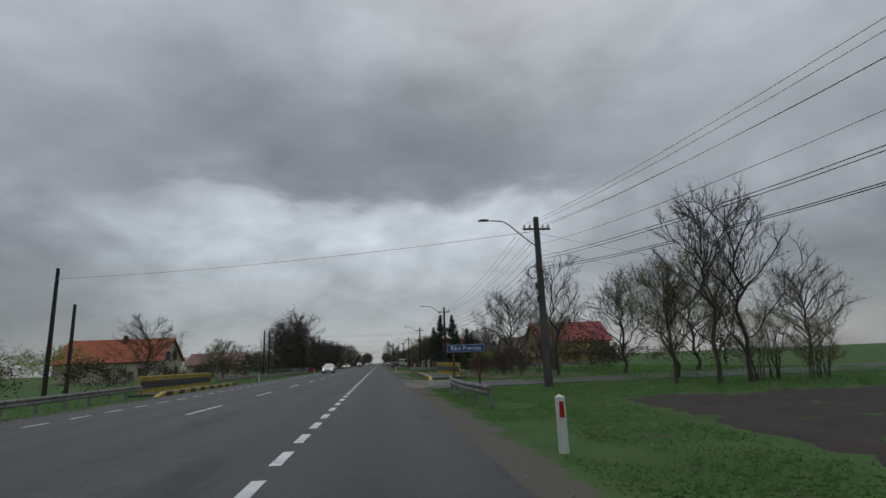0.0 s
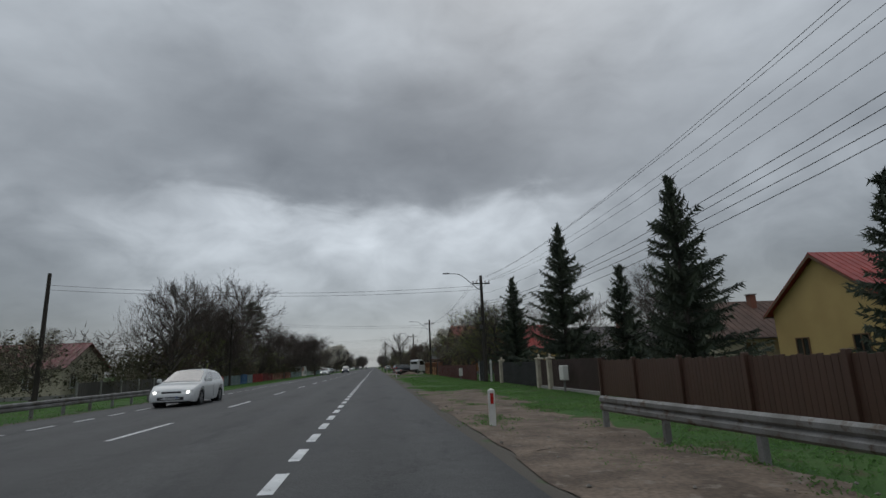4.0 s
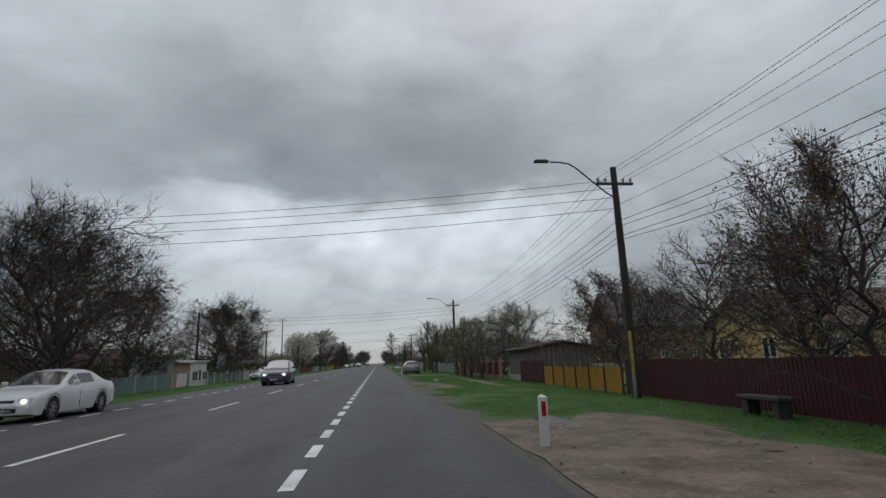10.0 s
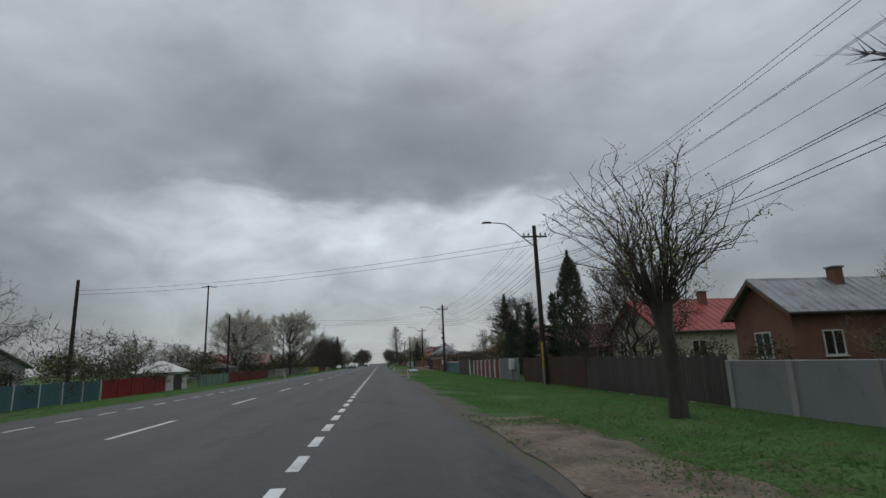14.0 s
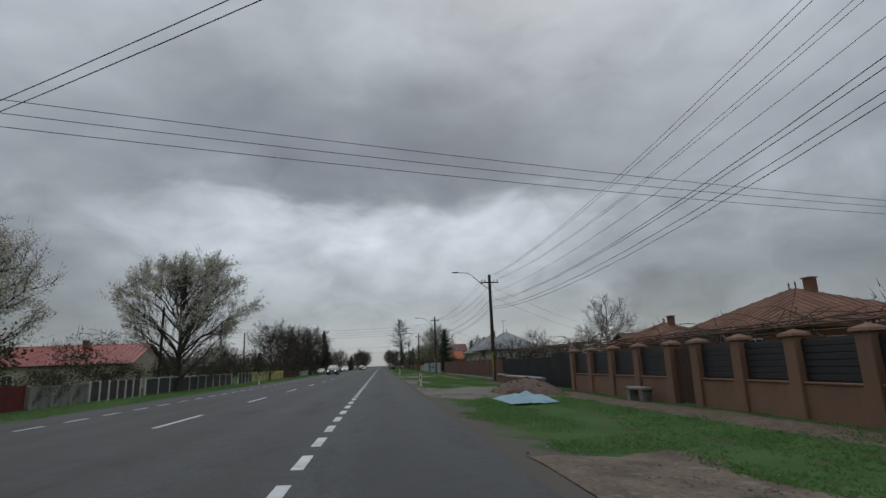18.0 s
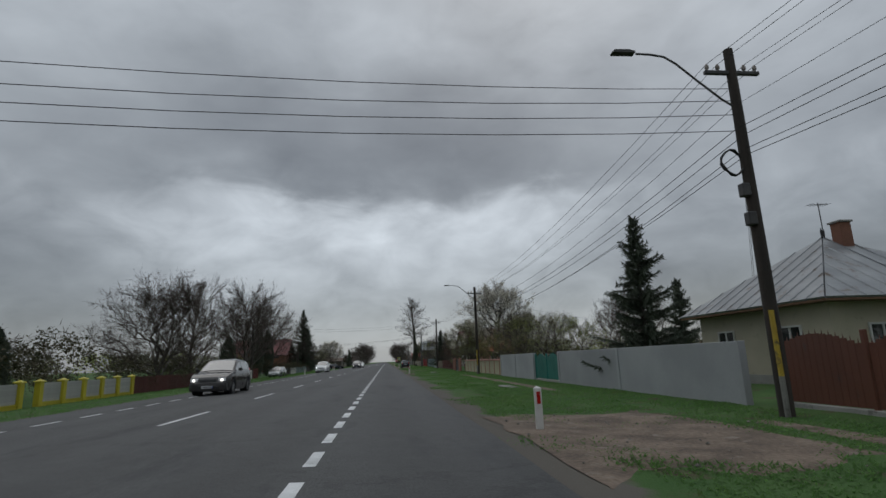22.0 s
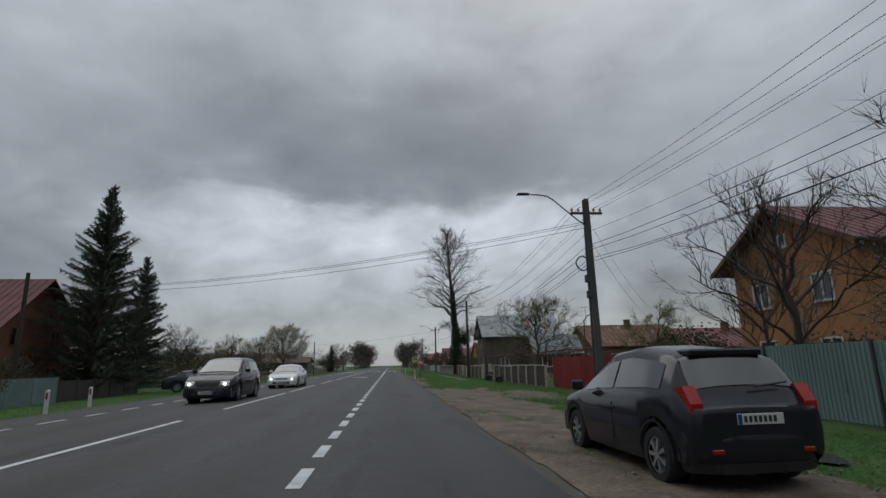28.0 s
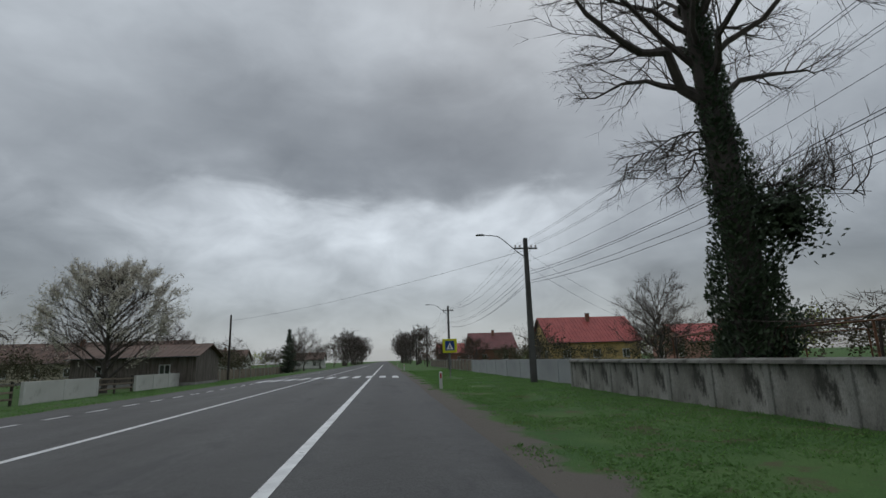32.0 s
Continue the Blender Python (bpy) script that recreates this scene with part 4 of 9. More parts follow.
# ---- fences, walls and gates ----
def fence(kind, x, y0, y1, h, colour, post="white_paint", n=None, bay=2.2, side=1, label="", plinth=0.0, plinth_colour="concrete", infill="black_sheet", name="fence", cap=True, group="roadside fences"):
    """A straight fence beside the road, from y0 to y1 at x; side 1 stands right of the road."""
    t = thing(name, (x, y0, G), label, "gate" if name == "gate" else ("wall" if name == "garden_wall" else "fence"), group)
    L = y1 - y0
    n = n or max(1, round(L / bay))
    b = L / n
    gap = 0.07
    if kind == "sheet":
        f = Form()
        k = max(2, int((b - 0.04) / 0.115))
        w = (b - 0.04) / k
        out = []
        for i in range(k):
            q = 0.02 + i * w
            out += [(0.0, q), (0.0, q + w * 0.45), (0.022, q + w * 0.55), (0.022, q + w * 0.92)]
        out.append((0.0, 0.02 + k * w))
        f.v = [(-side * d, q, z) for z in (0.04 + plinth, h) for d, q in out] + [(-side * d + side * 0.008, q, z) for z in (0.04 + plinth, h) for d, q in out]
        m = len(out)
        f.f = [(i, i + 1, m + i + 1, m + i) for i in range(m - 1)] + [(2 * m + i, 3 * m + i, 3 * m + i + 1, 2 * m + i + 1) for i in range(m - 1)]
        f.f += [(m + i, m + i + 1, 3 * m + i + 1, 3 * m + i) for i in range(m - 1)]
        me = f.mesh("panel", colour)
        for i in range(n):
            part("panel", me, None, t, at=(0, i * b, 0))
        pm = Form().box(0.0 if side > 0 else -0.06, -0.03, -0.1, 0.06 if side > 0 else 0.0, 0.03, h + 0.03, 0.006).mesh("post", post)
        for i in range(n + 1):
            part("post", pm, None, t, at=(side * 0.012 if post == colour else -side * 0.075, i * b, 0))
        part("rail", Form().box(side * 0.012, 0, h - 0.16, side * 0.05, L, h - 0.11, 0.005), post if post != "white_paint" else "dark_steel", t)
        if plinth:
            part("plinth", Form().box(-0.09, 0, -0.15, 0.09, L, plinth + 0.03, 0.015), plinth_colour, t)
    elif kind in ("pillar", "diamond"):
        pm = Form().box(-0.17, -0.17, -0.15, 0.17, 0.17, h, 0.015).mesh("pillar", post)
        cm = Form().add([(-0.23, -0.23, h), (0.23, -0.23, h), (0.23, 0.23, h), (-0.23, 0.23, h), (-0.21, -0.21, h + 0.06), (0.21, -0.21, h + 0.06), (0.21, 0.21, h + 0.06), (-0.21, 0.21, h + 0.06), (0, 0, h + 0.16)],
                         [(0, 1, 2, 3), (0, 1, 5, 4), (1, 2, 6, 5), (2, 3, 7, 6), (3, 0, 4, 7), (4, 5, 8), (5, 6, 8), (6, 7, 8), (7, 4, 8)]).mesh("cap", post)
        for i in range(n + 1):
            q = part("pillar", pm, None, t, at=(0, i * b, 0))
            if cap:
                part("cap", cm, None, q)
        if plinth:
            wm = Form().box(-0.09, 0.16, -0.15, 0.09, b - 0.16, plinth, 0.012).mesh("base_wall", plinth_colour)
            km = Form().box(-0.12, 0.165, plinth, 0.12, b - 0.165, plinth + 0.05, 0.012).mesh("coping", post)
            for i in range(n):
                part("base_wall", wm, None, t, at=(0, i * b, 0))
                part("coping", km, None, t, at=(0, i * b, 0))
        if kind == "diamond":
            c, r, s = b / 2, min(0.42, b * 0.3), plinth * 0.40
            dm = Form().add([(-side * 0.09, c - r, plinth * 0.55), (-side * 0.09, c, plinth * 0.55 - s), (-side * 0.09, c + r, plinth * 0.55), (-side * 0.09, c, plinth * 0.55 + s), (-side * 0.112, c - r * 0.94, plinth * 0.55), (-side * 0.112, c, plinth * 0.55 - s * 0.94), (-side * 0.112, c + r * 0.94, plinth * 0.55), (-side * 0.112, c, plinth * 0.55 + s * 0.94)],
                            [(0, 1, 5, 4), (1, 2, 6, 5), (2, 3, 7, 6), (3, 0, 4, 7), (4, 5, 6, 7)]).mesh("diamond", "diamond_brown")
            for i in range(n):
                part("diamond", dm, None, t, "brown raised diamond", at=(0, i * b, 0))
            f = Form()
            k = max(3, int((b - 0.4) / 0.11))
            for i in range(k + 1):
                q = 0.2 + (b - 0.4) * i / k
                f.box(-0.009, q - 0.009, plinth + 0.03, 0.009, q + 0.009, h - 0.12 + 0.07 * math.sin(i * 1.9), 0)
            f.box(-0.012, 0.16, plinth + 0.14, 0.012, b - 0.16, plinth + 0.17).box(-0.012, 0.16, h - 0.25, 0.012, b - 0.16, h - 0.22)
            bm_ = f.mesh("railing", infill)
            for i in range(n):
                part("railing", bm_, None, t, "wrought iron railing", at=(0, i * b, 0))
        else:
            rows_ = max(3, int((h - plinth - 0.15) / 0.13))
            step = (h - plinth - 0.16) / rows_
            im = Form().box(0.018 * side - 0.004, 0.17, plinth + 0.05, 0.018 * side + 0.004, b - 0.17, h - 0.06).mesh("backing_panel", infill)
            sm = Form().box(-0.015, 0.172, 0, 0.012, b - 0.172, step - 0.018, 0.004).mesh("slat", infill)
            for i in range(n):
                q = part("backing_panel", im, None, t, at=(0, i * b, 0))
                for j in range(rows_):
                    part("slat", sm, None, q, at=(0, 0, plinth + 0.08 + step * j))
    elif kind == "wall":
        for_me = Form().box(-0.06, 0.03, -0.15, 0.06, b - 0.03, h, 0.012).mesh("wall_panel", colour)
        km = Form().prism([(-0.15, h), (0.15, h), (0.14, h + 0.07), (0, h + 0.12), (-0.14, h + 0.07)], 0, b, 1).mesh("coping", plinth_colour)
        pm = Form().box(-0.10, -0.09, -0.15, 0.10, 0.09, h + 0.005, 0.015).mesh("pier", post)
        for i in range(n):
            part("wall_panel", for_me, None, t, at=(0, i * b, 0))
            if cap:
                part("coping", km, None, t, at=(0, i * b, 0))
        for i in range(n + 1):
            part("pier", pm, None, t, at=(0, i * b, 0))
    elif kind == "posts":
        # dark boards or mesh between pale concrete posts, with a pale top rail
        pm = Form().box(-0.07, -0.06, -0.15, 0.07, 0.06, h + 0.02, 0.012).mesh("post", post)
        for i in range(n + 1):
            part("post", pm, None, t, at=(-side * 0.03, i * b, 0))
        near = L < 24
        k = max(3, int(b / (0.16 if near else 0.30)))
        wd = (b - 0.1) / k
        bms = [Form().box(-0.012, 0, 0.06, 0.012, wd - 0.012, h - 0.06 + d, 0.003).mesh("board", colour) for d in (0.0, 0.015, -0.02)]
        rm = Form().box(side * 0.013, 0.03, 0, side * 0.045, b - 0.03, 0.07).mesh("rail", colour)
        for i in range(n):
            for z in (0.25, h - 0.3):
                part("rail", rm, None, t, at=(0, i * b, z))
            for j in range(k):
                part("board", bms[(i + j * 2) % 3], None, t, at=(0, i * b + 0.05 + wd * j, 0))
        if cap:
            part("top_rail", Form().box(-0.08, -0.05, h + 0.02, 0.08, L + 0.05, h + 0.08, 0.012), post, t)
    elif kind == "planks":
        k = int(L / 0.16)
        ms = [Form().prism([(0.0, 0.02), (0.145, 0.02), (0.145, h - 0.05 + d), (0.07, h + d), (0.0, h - 0.05 + d)], -0.011, 0.011, 0).mesh("plank", colour) for d in (0.0, 0.05, -0.06, 0.02)]
        for i in range(k):
            part("plank", ms[(i * 7) % 4], None, t, at=(0, i * L / k, 0))
        pm = Form().box(-0.05, -0.05, -0.15, 0.05, 0.05, h * 0.96, 0.01).mesh("post", post)
        for i in range(n + 1):
            part("post", pm, None, t, at=(side * 0.065, i * b, 0))
        for z in (0.3, h * 0.75):
            part("rail", Form().box(side * 0.013, 0, z, side * 0.05, L, z + 0.08, 0.006), colour, t)
    elif kind == "rails":
        pm = Form().box(-0.06, -0.06, -0.15, 0.06, 0.06, h, 0.012).mesh("post", post)
        for i in range(n + 1):
            part("post", pm, None, t, at=(0, i * b, 0))
        for z in [h * q for q in (0.25, 0.52, 0.8)]:
            for i in range(n):
                d = 0.03 * math.sin(i * 3.1 + z)
                part("rail", Form().box(-side * 0.065 - 0.02, 0, z + d, -side * 0.065 + 0.02, b - 0.01, z + 0.11 + d, 0.008), colour, t, at=(0, i * b, 0))
    elif kind == "arch":
        f = Form()
        k = 14
        for i in range(k):
            q0, q1 = 0.07 + (b - 0.14) * i / k, 0.07 + (b - 0.14) * (i + 1) / k - 0.008
            hh = h - 0.28 + 0.28 * math.sin(math.pi * (i + 0.5) / k)
            f.box(-0.012, q0, 0.12, 0.012, q1, hh, 0.003)
            f.tube([(0, (q0 + q1) / 2, hh), (0, (q0 + q1) / 2, hh + 0.09)], [0.014, 0.003], 4)
        f.box(side * 0.013, 0.05, 0.3, side * 0.05, b - 0.05, 0.36).box(side * 0.013, 0.05, h * 0.62, side * 0.05, b - 0.05, h * 0.62 + 0.06)
        am_ = f.mesh("arched_panel", colour)
        for i in range(n):
            part("arched_panel", am_, None, t, at=(0, i * b, 0))
        pm = Form().box(-0.05, -0.05, -0.15, 0.05, 0.05, h + 0.02, 0.01).mesh("post", colour)
        for i in range(n + 1):
            part("post", pm, None, t, at=(0, i * b, 0))
        part("kerb", Form().box(-0.08, 0, -0.15, 0.08, L, 0.1, 0.015), "concrete", t)
    return t


# right of the road, from the village edge on
fence("posts", 8.2, 69.5, 82.6, 1.35, "brown", "brown", bay=2.6, label="brown sheet fence beside the verge", cap=False)
fence("sheet", 8.4, 82.8, 88.62, 1.38, "dark_brown", "dark_brown", n=2, label="dark brown sheet fence between cream pillars", plinth=0.1)
fence("sheet", 8.4, 89.08, 90.4, 1.38, "dark_brown", "dark_brown", n=1, label="dark brown sheet fence between cream pillars", plinth=0.1)
fence("sheet", 8.4, 90.86, 98.7, 1.32, "black_sheet", "black_sheet", n=3, label="dark sheet gate between cream pillars", name="gate")
fence("sheet", 8.4, 99.15, 101.35, 1.3, "dark_brown", "dark_brown", n=1, label="short dark brown fence bay")
fence("sheet", 8.0, 102.4, 104.6, 1.5, "black_sheet", "white_paint", n=1, label="dark metal gate with a white post", name="gate")
fence("sheet", 7.7, 104.8, 128.6, 1.22, "redbrown", "redbrown", bay=2.3, label="red-brown sheet metal fence in the grass")
fence("diamond", 8.0, 129.0, 130.6, 1.6, "fence_orange", "wall_brick", n=1, label="orange wall bay with a brown diamond", plinth=0.95, plinth_colour="fence_orange", infill="dark_steel")
fence("sheet", 8.0, 130.8, 133.2, 1.75, "black_sheet", "wall_brick", n=1, label="black metal gate with an arched top", name="gate")
fence("diamond", 8.0, 133.4, 148.6, 1.55, "fence_orange", "diamond_brown", n=7, label="orange garden wall with brown diamonds and railings", plinth=0.95, plinth_colour="fence_orange", infill="dark_steel")
fence("planks", 10.3, 152.5, 158.5, 1.35, "dark_plank", "pole_wood", bay=1.2, label="old dark plank fence with yellow boards")
fence("sheet", 8.5, 166.5, 178.2, 1.22, "maroon", "maroon", bay=2.3, label="maroon sheet metal fence behind the verge")
fence("sheet", 8.5, 178.4, 187.6, 0.95, "ochre", "dark_plank", bay=1.5, label="yellow ochre panel fence with dark frames")
fence("sheet", 8.5, 187.8, 192.4, 1.25, "maroon", "maroon", n=2, label="maroon metal yard gate", name="gate")
fence("sheet", 8.5, 197.5, 211.9, 1.12, "redbrown", "redbrown", n=6, label="dark red sheet fence on a pinkish plinth", plinth=0.2, plinth_colour="coping_red")
PIERS = [197.5 + 2.37 * i for i in range(7)]
fence("sheet", 8.4, 212.3, 216.0, 1.3, "dull_red", "dull_red", n=1, label="dull red sheet metal gate", name="gate")
fence("wall", 8.45, 217.4, 237.2, 1.12, "grey_sheet", "concrete", bay=2.0, label="grey panel wall along the grass", name="garden_wall", cap=False)
fence("planks", 8.5, 237.4, 246.6, 1.3, "dark_plank", "white_paint", bay=2.0, label="weathered dark plank fence")
fence("sheet", 8.5, 246.8, 256.6, 1.35, "brown", "brown", bay=2.2, label="brown sheet metal fence with an overgrown foot")
fence("sheet", 8.2, 256.8, 261.8, 1.4, "grey_sheet", "grey_sheet", n=2, label="grey sheet metal gate", name="gate")
fence("posts", 8.3, 262.0, 272.6, 1.3, "dull_red", "white_paint", bay=1.7, label="dark board fence with white posts", cap=False)
fence("planks", 7.9, 273.2, 279.2, 1.45, "dark_plank", "white_paint", n=3, label="tall dark plank gate between white posts", name="gate")
fence("wall", 8.4, 279.6, 292.4, 1.12, "blue_green", "blue_green", bay=2.1, label="blue-green painted wall with a pale coping", name="garden_wall", plinth_colour="concrete")
fence("sheet", 8.5, 292.7, 296.4, 1.2, "rusty", "teal", n=2, label="rusty brown sheet gate", name="gate")
fence("pillar", 8.8, 297.6, 304.8, 1.72, "terracotta", "terracotta", n=4, label="terracotta wall with pillars and dark slatted panels", plinth=0.72, plinth_colour="terracotta", infill="black_sheet")
fence("sheet", 8.8, 305.0, 306.0, 1.6, "brown", "brown", n=1, label="narrow brown garden gate", name="gate")
fence("pillar", 8.8, 306.2, 314.6, 1.72, "terracotta", "terracotta", n=4, label="terracotta wall with pillars and dark slatted panels", plinth=0.72, plinth_colour="terracotta", infill="black_sheet")
fence("sheet", 8.9, 314.9, 318.2, 1.75, "black_sheet", "black_sheet", n=1, label="tall dark metal gate", name="gate")
fence("sheet", 9.2, 318.4, 331.2, 1.55, "black_sheet", "black_sheet", bay=2.2, label="black sheet metal fence behind a low wall")
fence("wall", 8.3, 318.0, 325.8, 0.42, "terracotta", "terracotta", n=1, label="low terracotta wall in front of a black fence", name="garden_wall")
fence("wall", 8.4, 326.8, 329.2, 0.45, "terracotta", "terracotta", n=1, label="low terracotta wall in front of a black fence", name="garden_wall")
fence("arch", 9.4, 332.0, 371.0, 1.66, "rust_brown", bay=2.55, label="red-brown sheet fence with arched tops and spikes")
fence("wall", 8.8, 371.4, 385.8, 1.58, "wall_grey", "wall_grey", bay=7.2, label="plain pale grey rendered wall", name="garden_wall", cap=False)
fence("arch", 8.85, 386.0, 390.4, 1.5, "gate_green", n=2, label="green sheet metal double gate with scrolls", name="gate")
fence("wall", 8.8, 390.6, 399.8, 1.58, "wall_grey", "wall_grey", bay=4.6, label="plain pale grey rendered wall", name="garden_wall", cap=False)
fence("wall", 9.2, 400.2, 421.6, 1.15, "wall_beige", "coping_red", bay=2.1, label="beige wall with reddish piers and coping", name="garden_wall", plinth_colour="coping_red")
fence("arch", 8.6, 422.35, 425.75, 1.35, "black_sheet", n=1, label="dark arched metal gate between reddish pillars", name="gate")
fence("sheet", 9.0, 428.0, 446.0, 1.3, "redbrown", "redbrown", bay=2.2, label="brown sheet metal fence behind bushes")
fence("planks", 9.0, 446.2, 455.0, 1.2, "plank", "pole_wood", bay=2.2, label="weathered grey-brown plank fence")
fence("wall", 9.0, 455.4, 461.0, 1.2, "wall_grey", "wall_grey", n=2, label="pale grey rendered wall", name="garden_wall", cap=False)
fence("sheet", 9.3, 461.3, 479.6, 1.66, "teal_grey", "dark_steel", bay=3.0, label="pale blue-grey sheet metal fence")
fence("sheet", 8.9, 479.9, 490.0, 1.62, "bright_red", "bright_red", bay=2.2, label="bright red sheet metal fence")
fence("posts", 8.6, 490.4, 505.5, 1.16, "dark_brown", "cream_stone", bay=2.15, label="dark brown board fence with cream posts and rail")
fence("sheet", 8.5, 506.6, 509.5, 1.28, "black_sheet", "black_sheet", n=1, label="black metal gate between concrete posts", name="gate")
fence("posts", 8.5, 510.2, 520.1, 1.12, "dark_brown", "cream_stone", bay=2.4, label="dark brown board fence with cream posts and rail")
fence("sheet", 8.5, 520.7, 523.1, 1.12, "dark_brown", "dark_brown", n=1, label="dark brown sheet gate between concrete posts", name="gate")
fence("posts", 8.5, 523.6, 528.4, 1.12, "black_sheet", "cream_stone", n=2, label="dark sheet fence with cream posts and rail")
for y, hh in ((506.3, 1.34), (509.75, 1.32), (520.4, 1.14), (523.3, 1.14)):
    t = thing("gate_post", (8.4, y, G), "broad weathered pale concrete gate post", "post", "gate posts")
    part("shaft", Form().box(-0.16, -0.13, -0.15, 0.16, 0.13, hh, 0.03), "cream_stone", t)
fence("sheet", 8.6, 529.0, 532.0, 1.3, "dull_red", "dull_red", n=1, label="dull red metal gate", name="gate")
fence("wall", 8.3, 533.0, 551.6, 1.08, "stained_wall", "old_concrete", bay=2.0, label="stained concrete panel wall with pale patches", name="garden_wall", plinth_colour="old_concrete")
fence("wall", 9.2, 552.2, 585.0, 1.2, "wall_grey", "wall_grey", bay=4.0, label="pale grey rendered wall", name="garden_wall", cap=False)
fence("posts", 9.2, 586.0, 640.0, 1.2, "plank", "concrete", bay=3.0, label="plank fence with concrete posts")



def gate_pillar(x, y, h, w=0.15, material="cream_stone", label="cream capped gate pillar with a stone finial"):
    """A slim square pillar with a moulded cap and a small finial."""
    t = thing("gate_pillar", (x, y, G), label, "pillar", "gate pillars")
    part("shaft", Form().box(-w, -w, -0.15, w, w, h, 0.02), material, t)
    c = part("cap", Form().box(-w - 0.05, -w - 0.05, h, w + 0.05, w + 0.05, h + 0.05, 0.015).box(-w - 0.02, -w - 0.02, h + 0.051, w + 0.02, w + 0.02, h + 0.09, 0.012), material, t)
    part("finial", Form().tube([(0, 0, h + 0.09), (0, 0, h + 0.14), (0, 0, h + 0.20), (0, 0, h + 0.27)], [0.09, 0.05, 0.07, 0.012], 10), material, c, smooth=True)


for y in (88.85, 90.63, 98.93):
    gate_pillar(8.38, y, 1.42)
gate_pillar(8.2, 101.5, 1.3, 0.06, "white_paint", "slim white post beside a gate")
for y in PIERS:
    gate_pillar(8.42, y, 1.2, 0.11, "wall_pink", "slim pinkish-grey fence pillar with a cap")
for y in (427.2, 422.1, 426.0):
    gate_pillar(8.55, y, 1.32, 0.16, "coping_red", "weathered reddish gate pillar")
# left of the road
fence("posts", -20.0, 103.0, 128.5, 1.3, "dark_plank", "old_concrete", bay=3.3, side=-1, label="dark board fence with grey posts", cap=False)
fence("sheet", -20.0, 129.0, 147.2, 1.35, "teal_grey", "grey_sheet", bay=2.3, side=-1, label="pale blue-green sheet fence")
fence("sheet", -20.0, 147.4, 151.8, 1.45, "blue", "blue", n=2, side=-1, label="blue sheet metal gate by the road", name="gate")
fence("sheet", -20.0, 152.0, 155.2, 1.35, "teal_grey", "grey_sheet", n=1, side=-1, label="pale blue-green sheet fence")
fence("sheet", -20.0, 155.6, 163.8, 1.38, "bright_red", "maroon", bay=2.2, side=-1, label="red sheet metal fence")
fence("sheet", -20.0, 164.0, 171.7, 1.38, "dull_red", "maroon", bay=2.2, side=-1, label="red-brown sheet metal fence")
fence("pillar", -20.0, 172.2, 184.0, 1.38, "fence_cream", "pillar_red", n=6, side=-1, label="cream panel fence with dark red pillars", infill="fence_cream", cap=False)
fence("sheet", -20.0, 184.3, 188.1, 1.42, "brown", "brown", n=1, side=-1, label="brown sheet metal gate by the road", name="gate")
fence("pillar", -20.0, 188.5, 194.4, 1.38, "fence_cream", "pillar_red", n=3, side=-1, label="cream panel fence with dark red pillars", infill="fence_cream", cap=False)
fence("sheet", -20.0, 195.0, 214.8, 1.35, "teal_grey", "white_paint", bay=4.0, side=-1, label="grey-green sheet metal fence with white posts")
fence("posts", -20.0, 225.6, 233.5, 1.42, "fence_green", "white_paint", bay=2.6, side=-1, label="green board fence with concrete posts", cap=False)
fence("sheet", -20.0, 233.8, 242.6, 1.3, "grey_sheet", "white_paint", n=4, side=-1, label="pale grey sheet fence with white posts")
fence("wall", -20.0, 242.9, 245.4, 1.3, "wall_beige", "white_paint", n=1, side=-1, label="beige wall bay between white posts", name="garden_wall", cap=False)
fence("sheet", -20.0, 245.6, 249.8, 1.35, "grey_sheet", "white_paint", n=2, side=-1, label="pale grey sheet fence with white posts")
fence("sheet", -20.0, 250.1, 266.2, 1.35, "blue_green", "white_paint", bay=2.3, side=-1, label="pale blue sheet fence with white posts")
fence("sheet", -20.0, 266.5, 277.8, 1.4, "bright_red", "pillar_red", bay=2.2, side=-1, label="red sheet metal fence")
fence("posts", -20.0, 287.4, 298.6, 1.35, "fence_green", "old_concrete", bay=2.2, side=-1, label="grey-green board fence with concrete posts", cap=False)
fence("sheet", -20.0, 299.4, 323.6, 1.38, "dull_red", "pillar_red", bay=2.2, side=-1, label="red sheet metal fence")
fence("wall", -20.0, 324.0, 330.1, 1.28, "old_concrete", "old_concrete", bay=2.0, side=-1, label="grey concrete panel wall", name="garden_wall", cap=False)
fence("posts", -20.0, 330.4, 338.2, 1.42, "dark_plank", "white_paint", bay=1.3, side=-1, label="dark fence with close white posts", cap=False)
fence("posts", -20.0, 339.2, 365.6, 1.38, "black_sheet", "white_paint", bay=2.6, side=-1, label="dark fence with white posts and a white top rail")
fence("posts", -20.0, 369.1, 376.9, 1.38, "black_sheet", "white_paint", n=4, side=-1, label="dark fence with white posts and a white top rail")
fence("pillar", -20.0, 377.3, 390.3, 1.38, "fence_yellow", "fence_yellow", n=5, side=-1, label="pale panel fence with bright yellow posts", infill="pale_panel", plinth=0.2, plinth_colour="fence_yellow")
fence("pillar", -20.0, 392.0, 403.2, 1.38, "fence_yellow", "fence_yellow", n=5, side=-1, label="pale panel fence with bright yellow posts", infill="pale_panel", plinth=0.2, plinth_colour="fence_yellow")
fence("sheet", -20.0, 403.6, 419.0, 1.35, "redbrown", "redbrown", bay=2.2, side=-1, label="dark red sheet metal fence")
fence("sheet", -20.0, 419.3, 425.8, 1.35, "dull_red", "wall_brick", n=3, side=-1, label="dark red sheet fence between brick posts")
